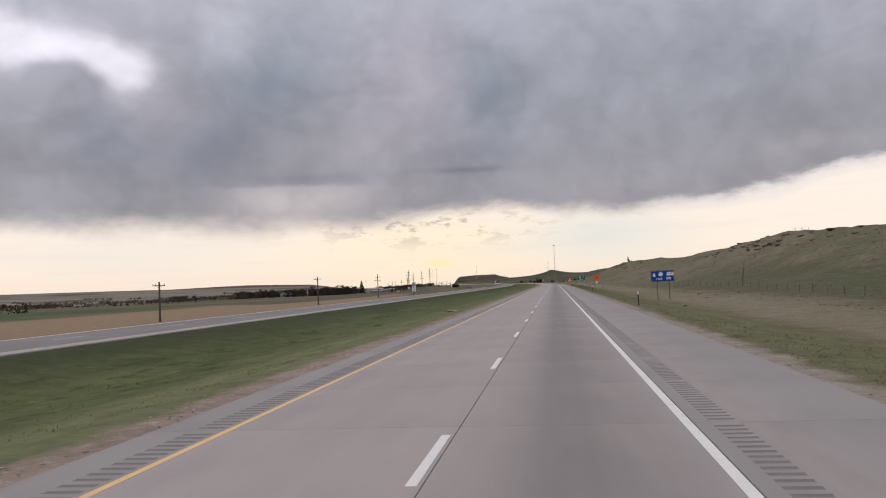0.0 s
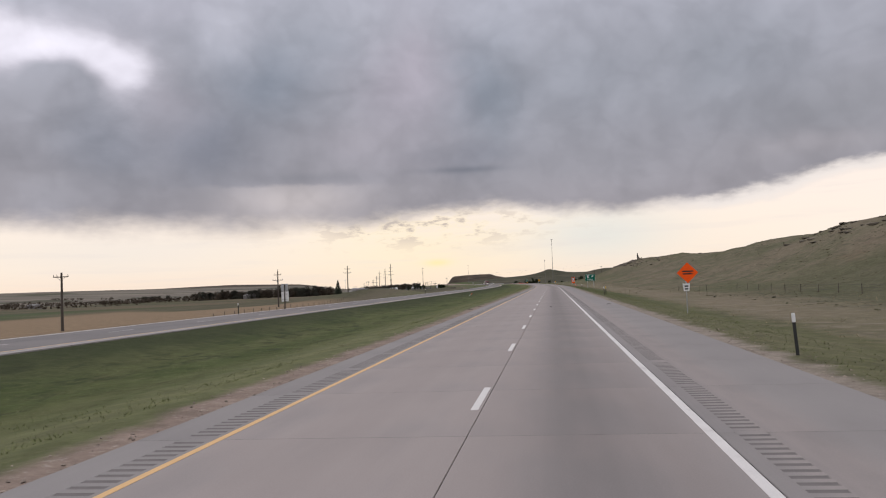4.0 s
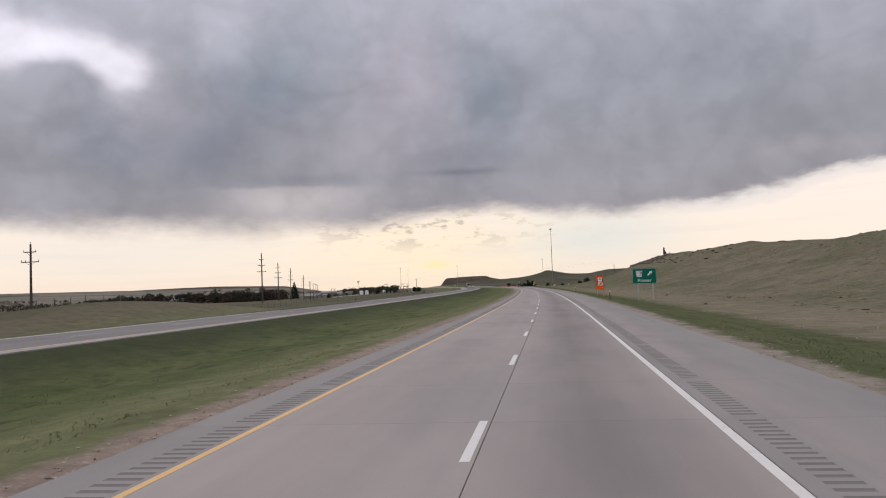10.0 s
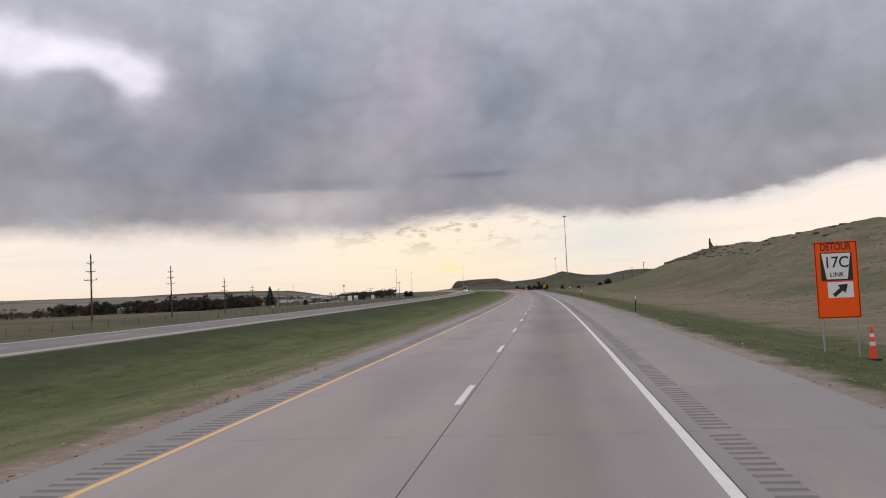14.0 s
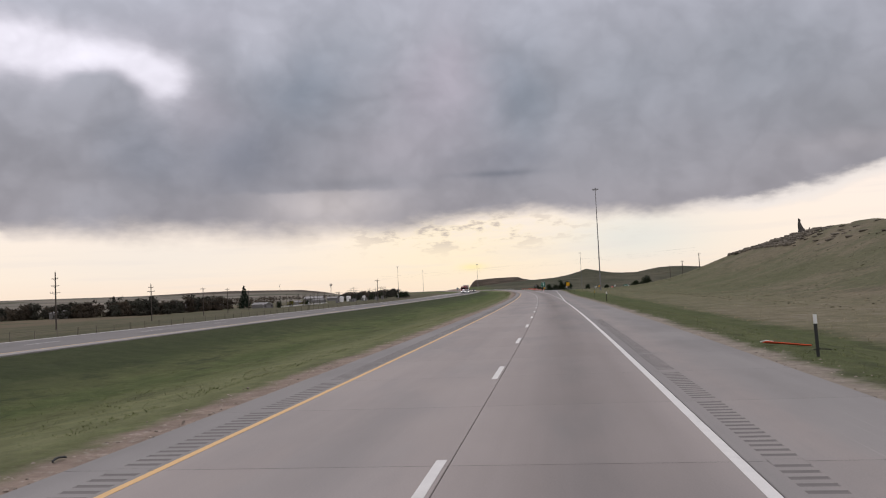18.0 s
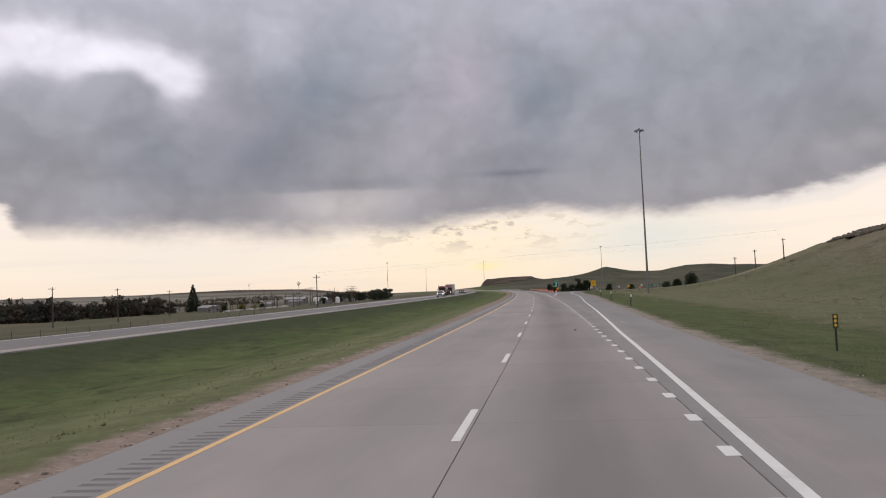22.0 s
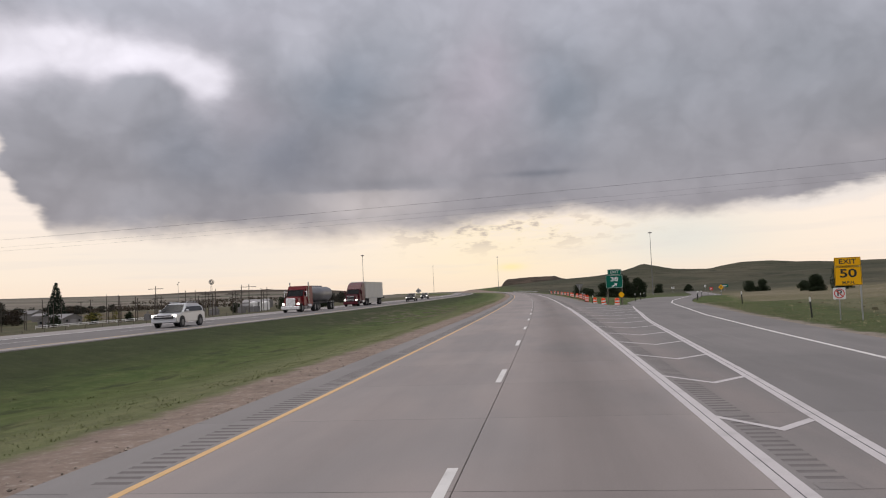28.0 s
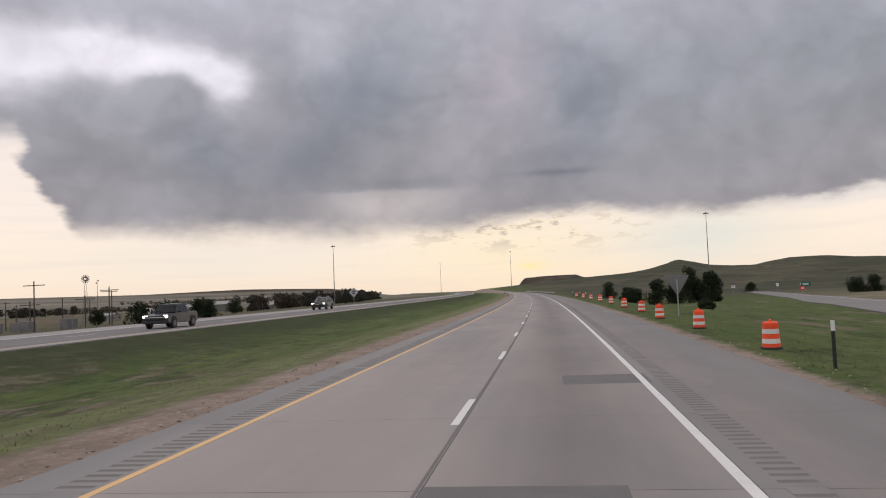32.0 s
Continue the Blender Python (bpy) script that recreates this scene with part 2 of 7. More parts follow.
def material(name, color, rough=0.8, metal=0.0, vary=0.15, scale=1.5, grain=0.0, grain_scale=60.0, bump=0.0, per=0.0, island=0.0, spec=None, second=None, second_scale=0.3, second_at=(0.45, 0.6), coords="Object"):
    """Base colour with two scales of unevenness, a second tone in patches, and fine relief."""
    m = bpy.data.materials.new(name)
    m.use_nodes = True
    n = Net(m.node_tree)
    b = m.node_tree.nodes["Principled BSDF"]
    co = m.node_tree.nodes.new("ShaderNodeTexCoord").outputs[coords]
    c = n.mix(0.0, color, color)
    if second:
        c = n.mix(n.step(n.noise(co, second_scale, 5.0, 0.6), *second_at), color, second)
    v = n.math("MULTIPLY_ADD", n.noise(co, scale, 4.0, 0.6), 2 * vary, 1 - vary)
    if grain:
        v = n.math("MULTIPLY", v, n.math("MULTIPLY_ADD", n.noise(co, grain_scale, 2.0, 0.6), 2 * grain, 1 - grain))
    if per:
        v = n.math("MULTIPLY", v, n.math("MULTIPLY_ADD", m.node_tree.nodes.new("ShaderNodeObjectInfo").outputs["Random"], 2 * per, 1 - per))
    if island:
        v = n.math("MULTIPLY", v, n.math("MULTIPLY_ADD", m.node_tree.nodes.new("ShaderNodeNewGeometry").outputs["Random Per Island"], 2 * island, 1 - island))
    n.put(b.inputs["Base Color"], n.mix(1.0, c, n.vec(v, v, v), "MULTIPLY"))
    b.inputs["Roughness"].default_value, b.inputs["Metallic"].default_value = rough, metal
    if spec is not None:
        b.inputs["Specular IOR Level"].default_value = spec
    if bump:
        bn = m.node_tree.nodes.new("ShaderNodeBump")
        bn.inputs["Strength"].default_value, bn.inputs["Distance"].default_value = bump, 0.02
        n.put(bn.inputs["Height"], n.noise(co, grain_scale, 3.0, 0.6))
        n.put(b.inputs["Normal"], bn.outputs[0])
    return m


def concrete(name, color, tint, joints=True):
    """Worn concrete: wheel tracks along the lanes, stains, tining and sand grain. The UV map holds metres across and along."""
    m = bpy.data.materials.new(name)
    m.use_nodes = True
    n = Net(m.node_tree)
    b = m.node_tree.nodes["Principled BSDF"]
    tc = m.node_tree.nodes.new("ShaderNodeTexCoord")
    uv = m.node_tree.nodes.new("ShaderNodeSeparateXYZ")
    m.node_tree.links.new(tc.outputs["UV"], uv.inputs[0])
    u, v = uv.outputs[0], uv.outputs[1]
    long = n.vec(n.math("MULTIPLY", u, 1.6), n.math("MULTIPLY", v, 0.035))
    streak = n.noise(long, 1.0, 4.0, 0.6)
    patch = n.noise(n.vec(u, n.math("MULTIPLY", v, 0.35)), 0.8, 5.0, 0.6)
    grain = n.noise(n.vec(u, v), 38.0, 3.0, 0.7)
    # darker tyre and oil track along the middle of the right lane
    track = n.math("ADD", n.math("MULTIPLY", n.blob(u, 0.0, 1.8, 0.0, 1.15, 1.0), 0.285), n.math("MULTIPLY", n.blob(u, 0.0, 3.0, 0.0, 0.35, 1.0), 0.07))
    track = n.math("ADD", track, n.math("MULTIPLY", n.blob(u, 0.0, -2.0, 0.0, 0.9, 1.0), 0.05))
    k = n.math("SUBTRACT", n.math("MULTIPLY_ADD", streak, 0.16, 0.92), track)
    k = n.math("MULTIPLY", k, n.math("MULTIPLY_ADD", patch, 0.16, 0.92))
    k = n.math("MULTIPLY", k, n.math("MULTIPLY_ADD", grain, 0.3, 0.85))
    # the older paving near the interchange is greyer
    k = n.math("MULTIPLY", k, n.step(v, 430.0, 700.0, 1.0, 0.95))
    k = n.math("MULTIPLY", k, n.math("SUBTRACT", 1.0, n.math("MULTIPLY", n.step(v, 640.0, 830.0), n.step(u, 3.6, 4.4, 0.0, 0.15))))
    rnd = n.math("ADD", m.node_tree.nodes.new("ShaderNodeObjectInfo").outputs["Random"], m.node_tree.nodes.new("ShaderNodeNewGeometry").outputs["Random Per Island"])
    k = n.math("MULTIPLY", k, n.math("MULTIPLY_ADD", n.math("FRACT", rnd), 0.06, 0.97))
    c = n.mix(n.step(n.noise(n.vec(n.math("MULTIPLY", u, 0.8), n.math("MULTIPLY", v, 0.2), 4.0), 0.6, 4.0), 0.42, 0.66), color, tint)
    # dust drifted along the shoulder and pale scrape marks
    drift = n.math("MULTIPLY", n.blob(n.math("ADD", u, n.math("MULTIPLY", n.math("SUBTRACT", streak, 0.5), 1.4)), 0.0, 4.7, 0.0, 0.62, 1.0), n.step(patch, 0.3, 0.6, 0.3, 0.75))
    c = n.mix(drift, c, (0.318, 0.278, 0.266))
    scrape = n.noise(n.vec(n.math("MULTIPLY", u, 5.0), n.math("MULTIPLY", v, 0.07), 8.0), 1.0, 3.0, 0.5)
    c = n.mix(n.math("MULTIPLY", n.step(scrape, 0.66, 0.74), n.step(u, 4.4, 5.0, 0.0, 0.45)), c, (0.40, 0.375, 0.365))
    # hairline cracks and small spalls
    crack = n.noise(n.vec(n.math("MULTIPLY", u, 0.5), n.math("MULTIPLY", v, 3.2), 2.0), 1.0, 5.0, 0.6)
    k = n.math("MULTIPLY", k, n.step(crack, 0.76, 0.79, 1.0, 0.62))
    n.put(b.inputs["Base Color"], n.mix(1.0, c, n.vec(k, k, k), "MULTIPLY"))
    b.inputs["Roughness"].default_value = 0.88
    b.inputs["Specular IOR Level"].default_value = 0.14
    bn = m.node_tree.nodes.new("ShaderNodeBump")
    bn.inputs["Strength"].default_value, bn.inputs["Distance"].default_value = 0.35, 0.006
    n.put(bn.inputs["Height"], grain)
    n.put(b.inputs["Normal"], bn.outputs[0])
    return m


M_LANE = concrete("lane_concrete", (0.338, 0.300, 0.289), (0.300, 0.275, 0.270))
M_SHOULDER = concrete("shoulder_concrete", (0.268, 0.252, 0.248), (0.238, 0.225, 0.223))
M_FAR_LANE = concrete("far_concrete", (0.205, 0.192, 0.190), (0.182, 0.174, 0.174))
M_FAR_EDGE = concrete("far_shoulder_concrete", (0.335, 0.312, 0.305), (0.30, 0.283, 0.278))
M_TAR = material("joint_sealant", (0.035, 0.034, 0.036), 0.6, vary=0.3)
# one dark tone for the dirt and the painted-in shade of the grooves
M_GROOVE = material("groove_dirt_and_shade", (0.158, 0.144, 0.141), 0.95, vary=0.25, scale=3.0)
M_WHITE = material("white_road_paint", (0.66, 0.64, 0.625), 0.55, vary=0.12, scale=2.0, grain=0.12, grain_scale=40, second=(0.5, 0.48, 0.46), second_scale=1.2, second_at=(0.55, 0.75))
M_GORE = material("worn_gore_paint", (0.54, 0.505, 0.51), 0.6, vary=0.12, scale=2.0, grain=0.12, grain_scale=40, second=(0.40, 0.375, 0.375), second_scale=1.0, second_at=(0.5, 0.72))
M_YELLOW = material("yellow_road_paint", (0.68, 0.42, 0.175), 0.55, vary=0.12, scale=2.0, grain=0.1, grain_scale=40, second=(0.55, 0.36, 0.14), second_scale=1.0, second_at=(0.55, 0.75))
M_PATCH = material("asphalt_patch", (0.135, 0.127, 0.125), 0.9, vary=0.2, grain=0.2, grain_scale=50)
M_BLADE = material("grass_blades", (0.160, 0.176, 0.082), 0.9, vary=0.2, scale=0.12, island=0.12, spec=0.05, second=(0.21, 0.205, 0.115), second_scale=0.09, second_at=(0.52, 0.68))
M_DRY = material("dry_grass_tufts", (0.33, 0.275, 0.175), 0.9, vary=0.3, scale=0.1, island=0.5, spec=0.1, second=(0.19, 0.19, 0.09), second_scale=0.06, second_at=(0.5, 0.62))
M_STEEL = material("galvanised_steel", (0.42, 0.43, 0.44), 0.45, 0.8, vary=0.15, scale=2.0, grain=0.08)
M_MAST = material("weathered_mast_steel", (0.20, 0.195, 0.195), 0.6, 0.5, vary=0.2, scale=0.8, grain=0.1)
M_POLE = material("weathered_pole_timber", (0.075, 0.062, 0.052), 0.9, vary=0.3, scale=1.2, grain=0.3, grain_scale=25, bump=0.4)
M_POST = material("sign_post_timber", (0.16, 0.135, 0.11), 0.9, vary=0.25, scale=2.0, grain=0.2, grain_scale=30, bump=0.3)
M_FENCE = material("fence_post_timber", (0.13, 0.11, 0.09), 0.9, vary=0.3, scale=2.0, per=0.3)
M_BLACKPOST = material("dark_green_post_paint", (0.018, 0.019, 0.018), 0.6, vary=0.2, scale=4.0)
M_REFL = material("white_reflector_sheet", (0.75, 0.75, 0.74), 0.35, vary=0.08, scale=5.0)
M_YREFL = material("yellow_reflector_sheet", (0.75, 0.5, 0.06), 0.35, vary=0.08, scale=5.0)
M_GREEN = material("green_sign_sheet", (0.003, 0.135, 0.092), 0.5, vary=0.06, scale=1.2, grain=0.04, spec=0.12)
M_BLUE = material("blue_sign_sheet", (0.008, 0.062, 0.30), 0.5, vary=0.06, scale=1.2, grain=0.04, spec=0.12)
M_ORANGE = material("orange_sign_sheet", (1.0, 0.115, 0.012), 0.5, vary=0.06, scale=1.5, spec=0.12)
M_YELSIGN = material("yellow_sign_sheet", (0.92, 0.47, 0.010), 0.5, vary=0.06, scale=1.5, spec=0.12)
M_SIGNWHITE = material("white_sign_sheet", (0.8, 0.8, 0.79), 0.42, vary=0.05, scale=2.0)
M_SIGNBLACK = material("black_sign_film", (0.015, 0.015, 0.016), 0.5, vary=0.1)
M_RED = material("red_sign_film", (0.6, 0.03, 0.02), 0.45, vary=0.1)
M_ALU = material("bare_sign_aluminium", (0.42, 0.42, 0.43), 0.5, 0.6, vary=0.1, scale=2.0)
M_DRUM = material("orange_drum_plastic", (0.88, 0.085, 0.018), 0.55, vary=0.12, scale=2.0, per=0.12)
M_DRUMW = material("white_drum_sheeting", (0.74, 0.72, 0.70), 0.45, vary=0.12, scale=3.0, per=0.1)
M_RUBBER = material("black_rubber", (0.02, 0.02, 0.021), 0.85, vary=0.2, grain=0.1)
M_BARK = material("tree_bark", (0.055, 0.045, 0.036), 0.95, vary=0.3, scale=2.0, bump=0.4, grain_scale=12)
M_CONIFER = material("conifer_needles", (0.018, 0.030, 0.018), 0.85, vary=0.3, scale=0.6, island=0.4, spec=0.15)
M_CEDAR = material("cedar_foliage", (0.024, 0.034, 0.017), 0.85, vary=0.3, scale=0.8, island=0.45, spec=0.15)
M_WINDBREAK = material("windbreak_foliage", (0.054, 0.053, 0.042), 0.9, vary=0.35, scale=0.2, island=0.4, per=0.25, spec=0.1)
M_BARE_AND_HAZED = material("budding_twigs_and_hazed_belts", (0.07, 0.056, 0.042), 0.9, vary=0.3, scale=0.3, island=0.3, per=0.25, spec=0.1)
M_BROOM = material("yellow_green_leaves", (0.15, 0.135, 0.035), 0.85, vary=0.25, island=0.35, spec=0.1)
M_ROCK = material("rim_rock", (0.165, 0.142, 0.112), 0.95, per=0.25, vary=0.3, scale=0.25, grain=0.25, grain_scale=3.0, bump=0.8, second=(0.12, 0.105, 0.085), second_scale=0.4)
M_STATUE = material("dark_stone", (0.075, 0.066, 0.058), 0.9, vary=0.25, scale=1.0)
M_TANK = material("white_tank_paint", (0.76, 0.75, 0.74), 0.5, vary=0.08, scale=0.8)
M_SHED = material("pale_shed_metal", (0.17, 0.162, 0.155), 0.6, vary=0.12, scale=0.4, per=0.25)
M_SHEDROOF = material("grey_shed_roof", (0.22, 0.21, 0.21), 0.6, vary=0.15, scale=0.4, per=0.3)
M_WIRE = material("power_wire", (0.03, 0.03, 0.032), 0.5, vary=0.1)
M_GLASS = material("dark_window_glass", (0.012, 0.014, 0.017), 0.08, vary=0.05)
M_SILVER = material("silver_car_paint", (0.55, 0.56, 0.58), 0.28, 0.5, vary=0.04)
M_MAROON = material("maroon_truck_paint", (0.085, 0.003, 0.012), 0.3, 0.0, vary=0.06, spec=0.3)
M_REDCAB = material("red_truck_paint", (0.15, 0.008, 0.012), 0.3, 0.0, vary=0.06, spec=0.3)
M_DARKCAR = material("dark_car_paint", (0.03, 0.032, 0.038), 0.25, 0.2, vary=0.05)
M_TRAILER = material("white_trailer_panel", (0.52, 0.51, 0.48), 0.5, vary=0.1, scale=0.5, grain=0.05, grain_scale=4)
M_CHROME = material("polished_steel", (0.75, 0.75, 0.76), 0.15, 1.0, vary=0.05)
M_TRIM = material("black_plastic_trim", (0.02, 0.02, 0.022), 0.6, vary=0.1)
M_LAMP = material("headlamp_lens", (0.8, 0.8, 0.78), 0.15, vary=0.05)
M_LAMP.node_tree.nodes["Principled BSDF"].inputs["Emission Color"].default_value = (1.0, 0.95, 0.85, 1.0)
M_LAMP.node_tree.nodes["Principled BSDF"].inputs["Emission Strength"].default_value = 2.5
M_TANKER = material("brushed_tank_steel", (0.20, 0.20, 0.21), 0.38, 0.7, vary=0.1, scale=0.8)
M_DEBRIS = material("scattered_tyre_rubber", (0.03, 0.03, 0.03), 0.8, vary=0.2)

# ---- building helpers ----


def part(name, bm, mat, parent=None, label="", smooth=False):
    """Link a bmesh as one mesh object under its thing."""
    me = bpy.data.meshes.new(name)
    bm.to_mesh(me)
    bm.free()
    for m in (mat if isinstance(mat, (list, tuple)) else [mat]):
        me.materials.append(m)
    if smooth:
        for p in me.polygons:
            p.use_smooth = True
    ob = new(name, me)
    if parent:
        ob.parent = parent
    return tagged(ob, label) if label else ob


def thing(name, m, label, category, group="", kind=""):
    ob = new(name)
    ob.empty_display_size = 0.3
    ob.matrix_world = m
    return tagged(ob, label, category, group, kind)


def sheet(name, verts, faces, mats, uvs=None, index=None, smooth=False):
    """A mesh object from computed points."""
    me = bpy.data.meshes.new(name)
    me.from_pydata(verts, [], faces)
    for m in mats:
        me.materials.append(m)
    if index is not None:
        me.polygons.foreach_set("material_index", index)
    if uvs is not None:
        lay = me.uv_layers.new(name="metres")
        vi = np.zeros(len(me.loops), dtype=np.int32)
        me.loops.foreach_get("vertex_index", vi)
        lay.data.foreach_set("uv", np.asarray(uvs, dtype=np.float32)[vi].ravel())
    if smooth:
        me.polygons.foreach_set("use_smooth", [True] * len(me.polygons))
    me.update()
    return new(name, me)


def box(bm, size, at_=(0, 0, 0), bevel=0.0, taper=1.0, turn=None):
    """A bevelled block round at_; taper narrows its top."""
    r = bmesh.ops.create_cube(bm, size=1.0)
    vs = r["verts"]
    for v in vs:
        k = taper if v.co.z > 0 else 1.0
        v.co = Vector((v.co.x * size[0] * k, v.co.y * size[1] * k, v.co.z * size[2]))
        if turn:
            v.co = turn @ v.co
        v.co += Vector(at_)
    if bevel:
        es = list({e for v in vs for e in v.link_edges})
        bmesh.ops.bevel(bm, geom=es, offset=bevel, segments=1, affect="EDGES")
    return bm


def rod(bm, a, b, r0, r1=None, seg=8):
    """A tapered round bar from a to b."""
    a, b = Vector(a), Vector(b)
    d = b - a
    m = Matrix.Translation((a + b) / 2) @ d.to_track_quat("Z", "Y").to_matrix().to_4x4()
    bmesh.ops.create_cone(bm, cap_ends=True, segments=seg, radius1=r0, radius2=r0 if r1 is None else r1, depth=d.length, matrix=m)
    return bm


def prism(bm, outline, y0, y1, bevel=0.0):
    """An outline in x, z pulled out along y."""
    f = [bm.verts.new((x, y0, z)) for x, z in outline]
    g = [bm.verts.new((x, y1, z)) for x, z in outline]
    n = len(outline)
    fs = [bm.faces.new(f), bm.faces.new(g[::-1])]
    for i in range(n):
        fs.append(bm.faces.new((f[i], g[i], g[(i + 1) % n], f[(i + 1) % n])))
    bmesh.ops.recalc_face_normals(bm, faces=fs)
    if bevel:
        bmesh.ops.bevel(bm, geom=list({e for q in fs for e in q.edges}), offset=bevel, segments=1, affect="EDGES")
    return bm


def B():
    return bmesh.new()


def stand(s, l, z=None, turn=0.0):
    """Pose of a thing beside the road, facing back along it."""
    p = at(s, l)
    p.z = land(s, l) if z is None else z
    return Matrix.Translation(p) @ Matrix.Rotation(heading(s) + radians(turn), 4, "Z")


# ---- the lie of the land ----
def ease(v, lo, hi):
    k = min(1.0, max(0.0, (v - lo) / (hi - lo)))
    return k * k * (3 - 2 * k)


def interp(v, xs, ys):
    """Straight lines between the given places."""
    if v <= xs[0]:
        return ys[0]
    if v >= xs[-1]:
        return ys[-1]
    i = 1
    while xs[i] < v:
        i += 1
    return ys[i - 1] + (ys[i] - ys[i - 1]) * (v - xs[i - 1]) / (xs[i] - xs[i - 1])


def opp_near(s):
    """Near edge of the other carriageway."""
    return -21.0 - 1.5 * float(ease(s, 350, 850))


def opp_z(s):
    return 0.18 + 0.24 * float(ease(s, 100, 800))


def opp_far(s):
    return opp_near(s) - 9.0 - 4.2 * float(ease(s, 700, 860))


RAMP_R = [(640, 3.66), (681, 4.48), (698, 4.98), (712, 5.4), (744, 6.28), (760, 6.95), (783, 8.05), (802, 8.9), (841, 10.0), (855, 10.6), (874, 11.7), (889, 13.2), (900, 14.2), (912, 15.7), (925, 18.1), (937, 20.8), (956, 25.6), (981, 31.0), (1054, 52.5), (1143, 77), (1213, 94), (1246, 102), (1359, 128)]
RAMP_L = [(805, 3.9), (829, 5.3), (838, 5.85), (851, 6.5), (863, 7.1), (868, 7.4), (875, 7.95), (881, 8.5), (890, 9.15), (900, 10.05), (905, 10.65), (923, 13.3), (944, 17.2), (970, 22.6), (1003, 30.2), (1055, 44.5), (1101, 56), (1175, 77), (1354, 120)]


RAMP_RX, RAMP_RY = [a for a, b in RAMP_R], [b for a, b in RAMP_R]
RAMP_LX, RAMP_LY = [a for a, b in RAMP_L], [b for a, b in RAMP_L]


def ramp_r(s):
    return interp(s, RAMP_RX, RAMP_RY)


def ramp_l(s):
    return interp(s, RAMP_LX, RAMP_LY)


def ramp_z(s):
    """The ramp falls away from the level of the carriageway."""
    return interp(s, [905, 950, 1000, 1050, 1100, 1200, 1300, 1450, 1750], [0, -0.25, -0.9, -1.8, -2.7, -3.8, -4.2, -4.2, 0])


def pave_right(s):
    """Outer edge of the right-hand paving."""
    if s > 906:
        return 7.0 + 1.5 * float(1 - ease(s, 906, 936))
    if s < 640:
        return 7.0
    return max(7.0, ramp_r(s) + 2.4)


CREST_Y = [-200, 0, 190, 279, 365, 415, 457, 508, 571, 609, 666, 711, 762, 805, 835, 885, 975, 1027, 1110, 5000]
CREST_Z = [5, 7, 12, 16.6, 14.2, 15.0, 13.2, 12.4, 13.2, 15.4, 17.5, 17.0, 17.5, 19.0, 19.4, 17.3, 14.0, 9.0, 1.0, 1.0]


def lumps(x, y, size, seed=0.0):
    return noise.noise(Vector((x / size, y / size, seed)))


